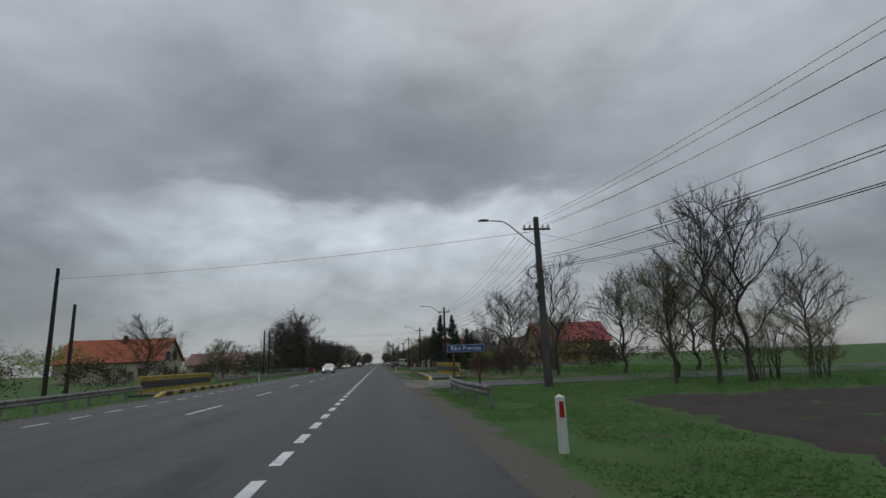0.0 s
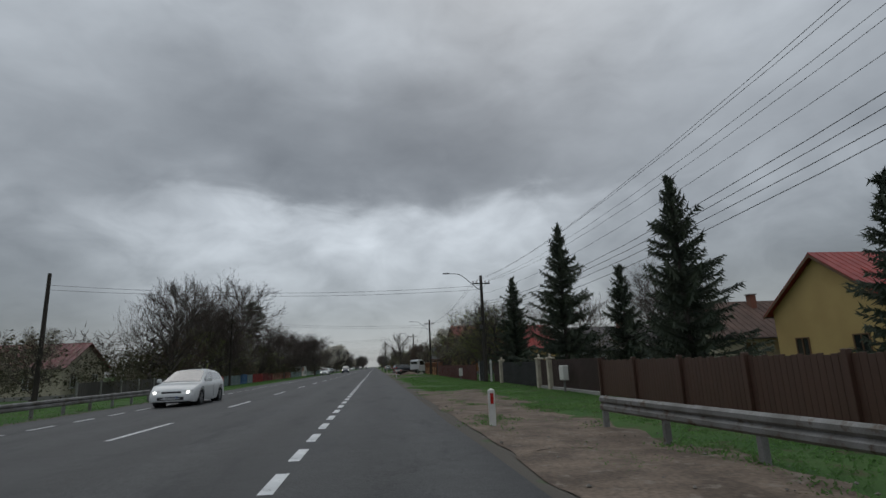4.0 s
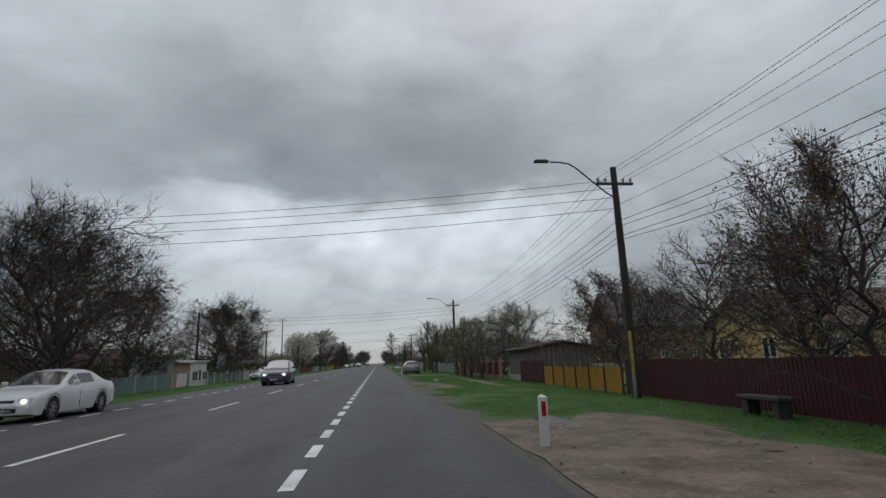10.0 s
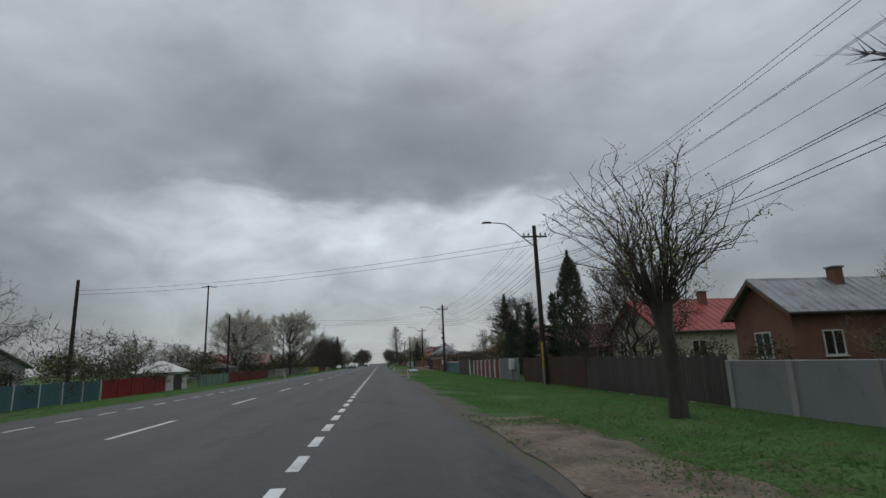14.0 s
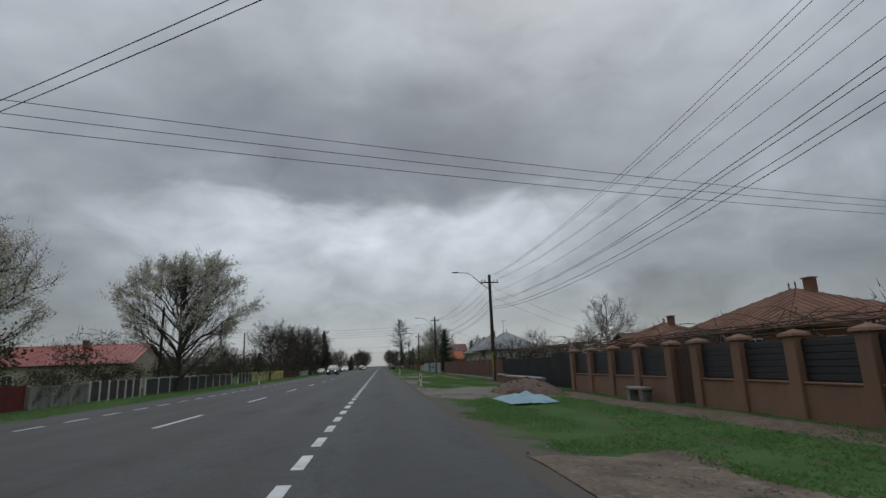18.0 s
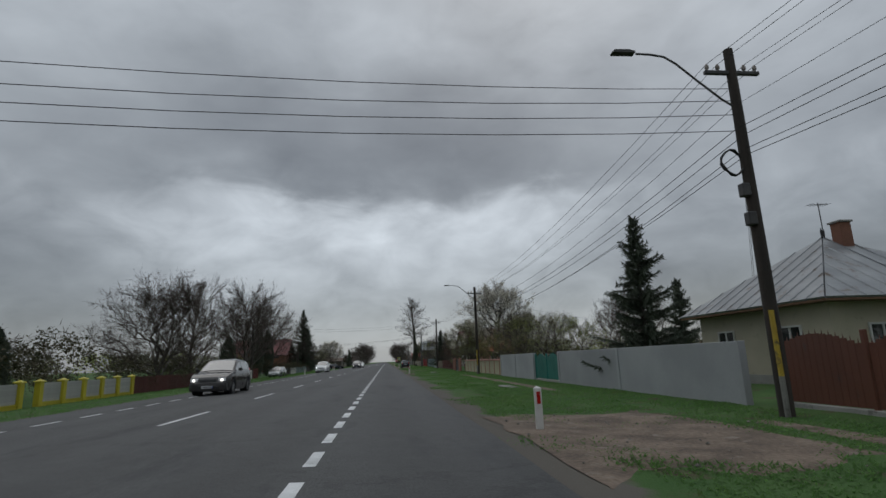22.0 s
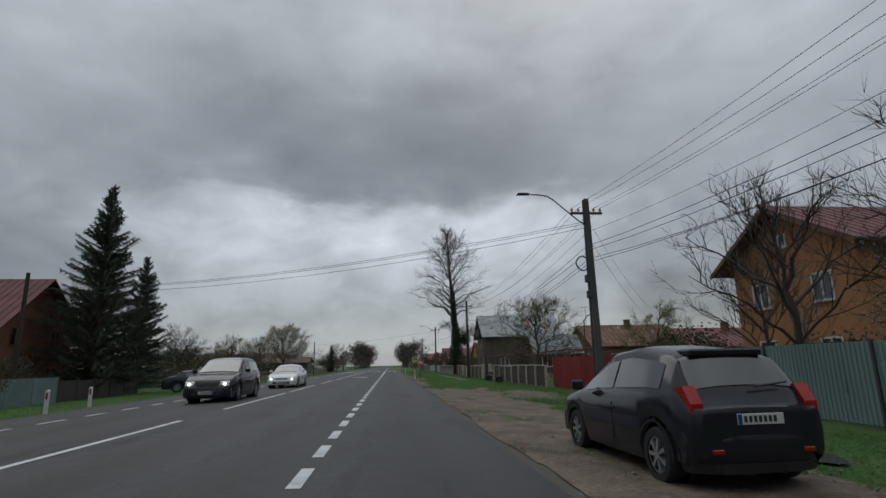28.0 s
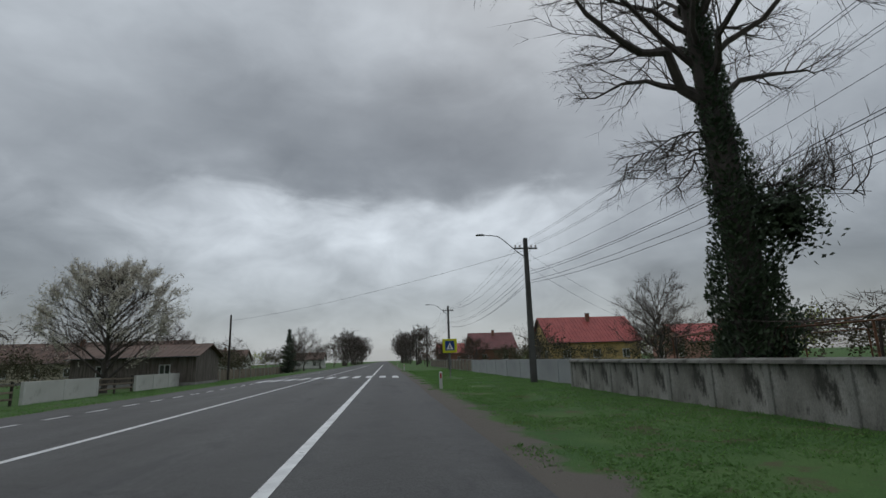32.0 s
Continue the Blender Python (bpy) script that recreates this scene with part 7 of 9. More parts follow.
def house(x0, x1, y0, y1, eave, ridge, wall, roof, label, style="gable_x", over=0.45, face="w", windows=2, storeys=1, chimney=True, frame="window_frame", name="house", seams=0.5, vents=0):
    """A house over the rectangle; gable_x has its ridge along x, gable_y along y, hip slopes on all sides."""
    eave, ridge = eave + left_drop(x0, y0), ridge + left_drop(x0, y0)
    t = thing(name, (x0, y0, G), label, "house" if name == "house" else name.replace("_", " "), "village houses")
    w, l = x1 - x0, y1 - y0
    f = Form()
    if style == "gable_x":
        f.add([(0, 0, -0.2), (w, 0, -0.2), (w, l, -0.2), (0, l, -0.2), (0, 0, eave), (w, 0, eave), (w, l, eave), (0, l, eave), (0, l / 2, ridge - 0.12), (w, l / 2, ridge - 0.12)],
              [(0, 1, 5, 4), (2, 3, 7, 6), (0, 4, 8, 7, 3), (1, 2, 6, 9, 5)])
    elif style == "gable_y":
        f.add([(0, 0, -0.2), (w, 0, -0.2), (w, l, -0.2), (0, l, -0.2), (0, 0, eave), (w, 0, eave), (w, l, eave), (0, l, eave), (w / 2, 0, ridge - 0.12), (w / 2, l, ridge - 0.12)],
              [(0, 1, 5, 8, 4), (2, 3, 7, 9, 6), (0, 4, 7, 3), (1, 2, 6, 5)])
    else:
        f.box(0, 0, -0.2, w, l, eave)
    part("wall", f, wall, t)
    part("plinth", Form().box(-0.04, -0.04, -0.2, w + 0.04, l + 0.04, 0.35, 0.01), "concrete", t)

    def slope(corners, n):
        """One roof plane with thickness and raised seams; corners from the eave left, eave right, ridge right, ridge left."""
        a, b, c, d = [Vector(q) for q in corners]
        nrm = (b - a).cross(d - a if (d - a).length > 0.01 else c - a).normalized()
        if nrm.z < 0:
            nrm = -nrm
        g = Form()
        th = nrm * 0.07
        e = (b - a).normalized()
        up_ = nrm.cross(e)
        if up_.z < 0:
            up_ = -up_
        hgt, wide_ = (d - a).dot(up_), (b - a).length
        left, right = (d - a).dot(e), (c - a).dot(e)
        cols = [(0.0, 0.0), (wide_, 0.0)] + [(q, 0.0) for q in (left, right) if 0.05 < q < wide_ - 0.05]
        for i in range(1, n):
            q = wide_ * i / n
            cols += [(q - 0.025, 0.0), (q, 0.04), (q + 0.025, 0.0)]
        cols.sort()
        for q, lift in cols:
            # each column of the sheet runs up the slope until it meets the hip or the ridge
            reach = 1.0
            if left > 0.01 and q < left:
                reach = q / left
            elif right < wide_ - 0.01 and q > right:
                reach = (wide_ - q) / (wide_ - right)
            lo, hi = a + e * q, a + e * q + up_ * hgt * reach
            g.v += [tuple(lo), tuple(hi), tuple(lo + th + nrm * lift), tuple(hi + th + nrm * lift)]
        for i in range(len(cols) - 1):
            o_ = 4 * i
            g.f += [(o_ + 2, o_ + 6, o_ + 7, o_ + 3), (o_, o_ + 1, o_ + 5, o_ + 4), (o_, o_ + 4, o_ + 6, o_ + 2), (o_ + 1, o_ + 3, o_ + 7, o_ + 5)]
        o_ = 4 * (len(cols) - 1)
        g.f += [(0, 2, 3, 1), (o_, o_ + 1, o_ + 3, o_ + 2)]
        part("roof_slope", g, roof, t)

    rise = (ridge - eave)
    o = over
    if style == "gable_x":
        dz = rise * o / (l / 2)
        n = max(2, int((w + 2 * o) / seams))
        slope(((-o, -o, eave - dz), (w + o, -o, eave - dz), (w + o, l / 2, ridge), (-o, l / 2, ridge)), n)
        slope(((w + o, l + o, eave - dz), (-o, l + o, eave - dz), (-o, l / 2, ridge), (w + o, l / 2, ridge)), n)
        part("ridge_cap", Form().prism([(l / 2 - 0.14, ridge - 0.02), (l / 2, ridge + 0.13), (l / 2 + 0.14, ridge - 0.02)], -o, w + o, 0), roof, t)
        for yy in (-o, l + o):
            part("gutter", Form().tube([(-o, yy, eave - dz), (w + o, yy, eave - dz)], 0.06, 6), "dark_steel", t)
        fb = Form()
        for s in (-1, 1):
            fb.add([(-o - 0.02, l / 2 + s * (l / 2 + o), eave - dz - 0.16), (-o - 0.02, l / 2 + s * (l / 2 + o), eave - dz + 0.02), (-o - 0.02, l / 2, ridge + 0.02), (-o - 0.02, l / 2, ridge - 0.18), (-o + 0.02, l / 2 + s * (l / 2 + o), eave - dz - 0.16), (-o + 0.02, l / 2 + s * (l / 2 + o), eave - dz + 0.02), (-o + 0.02, l / 2, ridge + 0.02), (-o + 0.02, l / 2, ridge - 0.18)], [(0, 1, 2, 3), (4, 7, 6, 5), (0, 3, 7, 4), (0, 4, 5, 1)])
        part("bargeboard", fb, "wood_frame", t)
    elif style == "gable_y":
        dz = rise * o / (w / 2)
        n = max(2, int((l + 2 * o) / seams))
        slope(((-o, l + o, eave - dz), (-o, -o, eave - dz), (w / 2, -o, ridge), (w / 2, l + o, ridge)), n)
        slope(((w + o, -o, eave - dz), (w + o, l + o, eave - dz), (w / 2, l + o, ridge), (w / 2, -o, ridge)), n)
        part("ridge_cap", Form().prism([(w / 2 - 0.14, ridge - 0.02), (w / 2, ridge + 0.13), (w / 2 + 0.14, ridge - 0.02)], -o, l + o, 1), roof, t)
        for xx in (-o, w + o):
            part("gutter", Form().tube([(xx, -o, eave - dz), (xx, l + o, eave - dz)], 0.06, 6), "dark_steel", t)
    else:
        m_ = min(w, l) / 2
        A, B, C, D = (-o, -o, eave), (w + o, -o, eave), (w + o, l + o, eave), (-o, l + o, eave)
        if w >= l:
            r0, r1 = (m_, l / 2, ridge), (max(w - m_, m_ + 0.1), l / 2, ridge)
            slope((A, B, r1, r0), int(w / seams))
            slope((C, D, r0, r1), int(w / seams))
            slope((D, A, r0, r0), int(l / seams))
            slope((B, C, r1, r1), int(l / seams))
        else:
            r0, r1 = (w / 2, m_, ridge), (w / 2, max(l - m_, m_ + 0.1), ridge)
            slope((D, A, r0, r1), int(l / seams))
            slope((B, C, r1, r0), int(l / seams))
            slope((A, B, r0, r0), int(w / seams))
            slope((C, D, r1, r1), int(w / seams))
        for r_ in (r0, r1):
            part("finial", Form().tube([(r_[0], r_[1], ridge), (r_[0], r_[1], ridge + 0.35), (r_[0], r_[1], ridge + 0.5)], [0.03, 0.05, 0.01], 6), "dark_steel", t)
        part("soffit", Form().box(-o, -o, eave - 0.08, w + o, l + o, eave - 0.005), "wood_frame", t)
    if chimney:
        cx, cy = w * 0.55, l * 0.42
        c = part("chimney", Form().box(cx - 0.25, cy - 0.25, eave, cx + 0.25, cy + 0.25, ridge + 0.55, 0.015), "wall_brick", t)
        part("chimney_cap", Form().box(cx - 0.32, cy - 0.32, ridge + 0.55, cx + 0.32, cy + 0.32, ridge + 0.63, 0.015), "concrete", c)
    fx = 0 if face == "w" else w
    for s in range(storeys):
        z = 0.95 + s * 2.7
        for i in range(windows):
            yy = l * (i + 0.5) / windows
            if z + 1.2 < eave + 0.1 or (style == "gable_x" and abs(yy - l / 2) < l * 0.22 and z + 1.1 < ridge - 0.6):
                window(t, fx, yy, z, 1.1, 1.2, face, frame)
        for i in range(max(2, int(w / 4))):
            if z + 1.2 < eave + 0.1:
                window(t, w * (i + 0.5) / max(2, int(w / 4)), 0, z, 1.05, 1.15, "s", frame)
    return t


# right of the road
house(27.4, 40, 88.5, 97, 4.0, 7.2, "wall_yellow", "roof_red", "cream house with a bright red metal roof", frame="wood_frame")
house(20, 29, 112, 120, 2.3, 4.4, "wall_grey", "roof_grey", "grey house with a dull purple roof behind spruces")
house(24, 34, 98.5, 106, 2.6, 5.2, "wall_cream", "roof_brown", "low house with a brown roof")
yh = house(13.0, 24, 145.1, 155.3, 5.05, 7.35, "wall_yellow", "roof_red", "yellow two-storey house with a red roof and balcony", windows=0, storeys=2, frame="wood_frame", over=0.6)
# flat dark glossy panel on the wall imitates the shade inside the balcony opening
part("balcony_recess", Form().box(-0.03, 0.9, 2.9, -0.005, 3.4, 4.9), "glass", yh, "flat dark panel in place of the shaded balcony opening")
part("balcony_slab", Form().box(-0.9, 0.6, 2.55, 0.0, 3.7, 2.72, 0.02), "concrete", yh)
bf_ = Form()
for i in range(16):
    bf_.box(-0.86, 0.64 + i * 0.2, 2.72, -0.83, 0.67 + i * 0.2, 3.5)
bf_.box(-0.88, 0.6, 3.5, -0.81, 3.7, 3.56)
part("balcony_railing", bf_, "dark_steel", yh)
part("porch_roof", Form().box(-1.4, 0.2, 2.0, 0.0, 5.0, 2.14, 0.03), "roof_grey", yh)
window(yh, 0, 5.6, 3.1, 0.7, 1.2, "w", "wood_frame")
window(yh, 0, 3.6, 5.6, 0.55, 0.7, "w", "wood_frame")
window(yh, 0, 2.2, 0.8, 1.4, 1.1, "w", "wood_frame")
house(15.5, 25, 136, 144.5, 3.3, 6.4, "wall_yellow", "roof_red", "yellow house with a red roof behind fruit trees", frame="wood_frame")
house(12.2, 17.5, 131.0, 135.0, 2.2, 3.2, "wall_orange", "roof_brown", "small orange outbuilding with a white window", chimney=False, windows=1)
house(31, 43, 226.0, 235.5, 5.4, 9.9, "wall_brick", "roof_grey", "tall house with a dark brown hipped metal roof", windows=2)
house(22, 32, 186, 194, 2.8, 5.0, "wall_yellow", "roof_brown", "low yellow house with a brown roof behind a fence")
house(8.9, 12.6, 191.0, 196.6, 2.0, 2.3, "barn_wood", "roof_brown", "low grey-brown shed with a flat tin roof", "gable_y", 0.25, windows=0, chimney=False, name="shed")
house(18.4, 26, 246.8, 250.7, 3.2, 4.65, "wall_brick", "tin_clean", "brick house with a grey tin roof", windows=1)
house(18.5, 28, 258, 266, 2.9, 5.1, "wall_cream", "roof_red", "house with a bright red metal roof")
house(14, 20, 268, 273, 2.3, 4.0, "wall_brick", "roof_maroon", "small house with a maroon roof")
house(20.5, 34, 295.9, 301.3, 3.0, 5.1, "terracotta", "roof_maroon", "house with a long maroon metal roof", windows=2, frame="wood_frame")
house(19.5, 29, 314, 324, 2.6, 5.0, "wall_brick", "tile_red", "house with a hipped red tile roof", "hip", 0.5)
house(22, 30, 333, 341, 2.5, 4.4, "wall_pink", "tile_red", "low house with a tile roof behind vines", "hip")
house(13.2, 19.6, 356.0, 364.2, 2.9, 5.15, "wall_white", "tin_clean", "white house with a hipped grey tin roof", "hip", 0.6, storeys=1, windows=2, seams=0.6, chimney=False)
house(14.6, 22.0, 374.8, 382.2, 2.9, 5.8, "wall_cream", "tin_clean", "cream house with a hipped grey tin roof", "hip", 0.6, seams=0.6)
house(26, 36, 342, 350, 2.3, 3.9, "wall_grey", "roof_brown", "low house with a dark roof")
house(31, 40, 400, 408, 2.2, 4.0, "wall_grey", "tin_clean", "low house with a pale tin roof behind trees")
house(15.5, 24, 446, 454, 2.7, 4.9, "wall_pink", "roof_orange", "house with an orange roof behind a spruce")
oh = house(17.8, 30, 479.0, 486.4, 6.1, 8.15, "wall_orange", "roof_maroon", "orange two-storey house with a maroon roof", windows=2, storeys=2, over=0.8)
window(oh, 0, 3.7, 6.3, 0.5, 0.6, "w")
house(12.4, 19, 464.5, 472.0, 2.3, 3.6, "wall_white", "roof_grey", "white outbuilding with a grey roof behind vines", windows=1, chimney=False)
house(25, 34, 503, 510, 2.5, 4.0, "wall_brick", "roof_maroon", "low house with a red-brown roof")
house(14.0, 18.5, 511.9, 514.5, 2.45, 3.95, "barn_wood", "tin_clean", "narrow plank shed with a grey tin roof", over=0.3, windows=0, chimney=False, name="shed")
house(20, 29, 512, 519, 3.0, 5.0, "wall_brick", "tin_rusty", "house with a patched rusty tin roof")
house(23, 36, 601, 611, 3.4, 6.9, "wall_yellow", "roof_red", "yellow house with a bright red roof", windows=2)
house(18, 27, 638, 647, 3.4, 6.6, "wall_brick", "roof_maroon", "house with a brown-red roof")
house(30, 40, 578, 586, 2.5, 4.2, "wall_pink", "roof_red", "low house with a red roof")
house(16, 24, 690, 700, 3.2, 6.0, "wall_brick", "roof_red", "far house with a red roof")


def barn():
    """Two-storey plank barn with a patched tin roof."""
    x0, y0, w, l, eave, ridge = 11.3, 524.2, 9.1, 5.7, 4.85, 7.2
    t = house(x0, x0 + w, y0, y0 + l, eave, ridge, "dark_plank", "tin", "old grey plank barn with a patched tin roof", over=0.5, windows=0, chimney=False, name="barn")
    ms = Form().box(0, 0, 0, 0.19, 0.022, 1.0, 0.004).mesh("plank", "barn_wood")
    k = int(w / 0.2)
    for i in range(k):
        ob = part("plank", ms, None, t, at=(i * w / k, -0.024, 0.05))
        ob.scale = (1, 1, eave - 0.1 - 0.06 * (i % 3))
    m2 = Form().box(0, 0, 0, 0.022, 0.19, 1.0, 0.004).mesh("plank", "barn_wood")
    k = int(l / 0.2)
    for i in range(k):
        yy = i * l / k
        top = eave + (ridge - eave) * (1 - abs(yy + 0.1 - l / 2) / (l / 2)) - 0.35
        ob = part("plank", m2, None, t, at=(-0.024, yy, 0.05))
        ob.scale = (1, 1, top)
    part("belt_board", Form().box(-0.06, 0, 2.75, -0.026, l, 2.9, 0.006), "barn_wood", t)
    part("belt_board", Form().box(0, -0.06, 2.6, w, -0.026, 2.72, 0.006), "barn_wood", t)
    # lattice window, boxed-in balcony and a glazed gable
    for y0_, y1_, z0_, z1_, bars in ((2.2, 3.9, 3.05, 4.4, 4), (1.5, 4.0, 5.62, 6.35, 7)):
        wd = part("window", Form().box(-0.075, y0_, z0_ - 0.06, -0.03, y1_, z0_).box(-0.075, y0_, z1_, -0.03, y1_, z1_ + 0.06), "barn_wood", t)
        part("backing", Form().box(-0.045, y0_, z0_, -0.03, y1_, z1_), "glass", wd)
        for i in range(bars + 1):
            q = y0_ + (y1_ - y0_) * i / bars
            part("glazing_bar", Form().box(-0.07, q - 0.03, z0_, -0.047, q + 0.03, z1_), "old_concrete", wd)
        part("glazing_bar", Form().box(-0.082, y0_, (z0_ + z1_) / 2 - 0.02, -0.071, y1_, (z0_ + z1_) / 2 + 0.02), "old_concrete", wd)
    bx = part("balcony", Form().box(-0.55, 1.25, 4.62, -0.03, 4.25, 4.72, 0.01).box(-0.55, 1.25, 5.48, -0.03, 4.25, 5.56, 0.01), "dark_plank", t, "boxed-in dark plank balcony")
    bm_ = Form().box(-0.55, 0.004, 4.72, -0.52, 0.196, 5.48, 0.004).mesh("plank", "dark_plank")
    for i in range(15):
        part("plank", bm_, None, bx, at=(0, 1.25 + 0.2 * i, 0))
    for q in (1.25, 4.22):
        part("side_panel", Form().box(-0.519, q, 4.72, -0.03, q + 0.03, 5.48), "dark_plank", bx)
    # odd sheets patched into the slope that faces down the road
    rise_, run_ = ridge - eave, l / 2
    rp = random.Random(12)
    for col, row, colour in ((5.0, 0.62, "tin_rusty"), (5.5, 0.5, "rust_brown"), (5.9, 0.66, "tin_rusty"), (5.4, 0.32, "tin_rusty"), (4.3, 0.70, "dark_steel"), (4.1, 0.3, "dark_steel"), (6.5, 0.12, "dark_steel"), (6.2, 0.34, "rust_brown"), (7.6, 0.42, "tin_rusty"), (7.9, 0.28, "rust_brown"), (7.4, 0.2, "tin_rusty"), (8.3, 0.5, "dark_steel"), (8.9, 0.16, "dark_steel"), (6.7, 0.8, "dark_steel"), (5.1, 0.16, "rust_brown")):
        qx, v0 = col, row
        v1, wx = v0 + 0.13 + 0.08 * rp.random(), 0.36 + 0.2 * rp.random()
        c = [(qx, v0 * run_, eave + v0 * rise_ + 0.115), (qx + wx, v0 * run_, eave + v0 * rise_ + 0.115), (qx + wx, v1 * run_, eave + v1 * rise_ + 0.115), (qx, v1 * run_, eave + v1 * rise_ + 0.115)]
        part("roof_patch", Form().add(c + [(a, b, z - 0.02) for a, b, z in c], [(0, 1, 2, 3), (0, 4, 5, 1), (1, 5, 6, 2), (2, 6, 7, 3), (3, 7, 4, 0)]), colour, t)
    for yy in (-0.5, l + 0.45):
        part("downpipe", Form().tube([(-0.45, yy, eave - 0.4), (-0.2, max(0.1, min(l - 0.1, yy)), eave - 0.9), (-0.09, max(0.1, min(l - 0.1, yy)), 0.1)], 0.045, 6), "dark_steel", t)


barn()

# left of the road
lh = house(-48, -33, 86, 95, 3.3, 6.6, "wall_cream", "roof_orange", "cream house with an orange tile roof", face="e", windows=2, frame="wood_frame", seams=0.3)
for q in (3.1, 5.9):
    window(lh, 15, q, 3.3, 1.5, 1.25, "e", "wood_frame")
house(-40, -29, 118, 126, 2.6, 4.8, "wall_cream", "roof_maroon", "low house with a maroon roof behind blossom", face="e")
house(-36, -27, 196.5, 206, 2.3, 3.1, "wall_pink", "roof_red", "low pink building with a faded roof", "gable_y", 0.3, face="e", windows=0, chimney=False)
house(-46, -36, 236, 244, 2.6, 4.4, "wall_pink", "roof_brown", "low house behind bare trees", face="e")
house(-42, -31, 268, 276, 2.3, 3.6, "wall_grey", "tin_clean", "low house with a pale tin roof", face="e")
house(-40, -26, 350, 358, 2.7, 4.6, "wall_cream", "roof_red", "house with a bright red roof behind blossom", face="e")
house(-42, -33, 322, 330, 2.2, 3.6, "wall_white", "tin_clean", "small white house with a grey roof", face="e")
house(-52, -36, 404, 413, 2.5, 4.2, "wall_white", "roof_grey", "low white house with a dark roof", face="e")
house(-46, -36, 388, 396, 2.3, 4.0, "wall_white", "tin_clean", "low house with a pale tin roof", face="e")
house(-38, -25.5, 497.5, 506, 4.6, 8.0, "wall_brick", "roof_maroon", "orange brick house with a maroon roof", face="e", windows=2, storeys=2, frame="wood_frame", over=0.8)
house(-30, -18.5, 583, 590, 2.5, 3.6, "barn_wood", "roof_brown", "long brown shed behind a rail fence", face="e", windows=0, chimney=False, name="shed")
house(-62, -29, 607, 616, 2.6, 5.2, "wall_cream", "roof_brown", "long low house with a brown roof", face="e", windows=2)
house(-45, -34, 660, 668, 2.6, 5.0, "wall_white", "roof_brown", "far low house with a brown roof", face="e")
house(-30, -20, 700, 708, 2.6, 4.6, "wall_white", "roof_brown", "far low house with a brown roof", face="e")


def booth(x0, x1, y0, y1, h):
    """White roadside shop with a door and shop windows."""
    t = thing("shop_booth", (x0, y0, G), "small white roadside shop with dark windows", "shop booth")
    w, l = x1 - x0, y1 - y0
    part("wall", Form().box(0, 0, -0.1, w, l, h, 0.02), "wall_white", t)
    part("roof_slab", Form().box(-0.2, -0.2, h, w + 0.25, l + 0.2, h + 0.12, 0.02), "wall_white", t)
    part("roof_felt", Form().box(-0.15, -0.15, h + 0.12, w + 0.2, l + 0.15, h + 0.15), "roof_brown", t)
    part("wall_facing", Form().box(w, 0.0, 0.0, w + 0.03, 4.6, h - 0.02, 0.006), "wall_pink", t, "faded pink front")
    part("shutter", Form().box(w + 0.03, 0.9, 0.15, w + 0.05, 3.6, 1.45, 0.006), "wall_white", t, "white painted shutter")
    window(t, w + 0.03, 4.05, 0.35, 0.7, 1.2, "e")
    window(t, w, 6.2, 0.55, 1.7, 1.1, "e")
    window(t, w, 9.6, 0.6, 1.7, 1.0, "e")
    d = part("door", Form().box(w, 7.3, 0.05, w + 0.05, 8.2, 1.85, 0.01), "window_frame", t, "white glazed door")
    part("pane", Form().box(w + 0.05, 7.45, 0.6, w + 0.056, 8.05, 1.7), "glass", d)
    part("awning", Form().box(w, -0.1, h - 0.12, w + 0.6, 4.7, h - 0.02, 0.02), "wall_white", t)


booth(-24.2, -20.0, 215.1, 225.2, 2.62)


def kiosk(x0, y0, w, l, h, top, wall, roof, door, label):
    t = thing("kiosk", (x0, y0, G), label, "kiosk")
    part("wall", Form().box(0, 0, -0.1, w, l, h, 0.02), wall, t)
    part("roof", Form().add([(-0.35, -0.35, h), (w + 0.35, -0.35, h), (w + 0.35, l + 0.35, h), (-0.35, l + 0.35, h), (w / 2, l / 2 - 0.2, top), (w / 2, l / 2 + 0.2, top)], [(3, 2, 1, 0), (0, 1, 4), (1, 2, 5, 4), (2, 3, 5), (3, 0, 4, 5)]), roof, t)
    part("door", Form().box(w, l * 0.3, 0.0, w + 0.04, l * 0.7, h * 0.86, 0.01), door, t)
    part("door", Form().box(w * 0.25, -0.04, 0.0, w * 0.75, 0.0, h * 0.86, 0.01), door, t)


kiosk(-23.2, 278.4, 3.2, 5.2, 1.75, 2.9, "wall_white", "wall_white", "dark_plank", "small white shelter with a pointed roof")
kiosk(-24.6, 301.0, 4.0, 4.6, 2.0, 2.8, "blue_green", "roof_grey", "dull_red", "small garage with a dull red door")

# ---- vehicles ----
def paint(key, c, metal=0.25):
    M[key] = mat(key, c, tuple(v * 0.93 for v in c), 0.13, 0.8, 6, 0.0, metal=metal, coat=0.0, vary=0.02, spec=0.4, grain=0.03)


paint("car_black", (0.012, 0.013, 0.015), 0.0)
paint("car_navy", (0.017, 0.019, 0.026), 0.0)
paint("car_silver", (0.34, 0.36, 0.35), 0.5)
paint("car_sage", (0.25, 0.275, 0.255), 0.5)
paint("car_white", (0.66, 0.67, 0.67), 0.0)
paint("car_grey", (0.045, 0.056, 0.08), 0.1)
paint("car_taupe", (0.055, 0.052, 0.05), 0.1)

WHEELS = {}


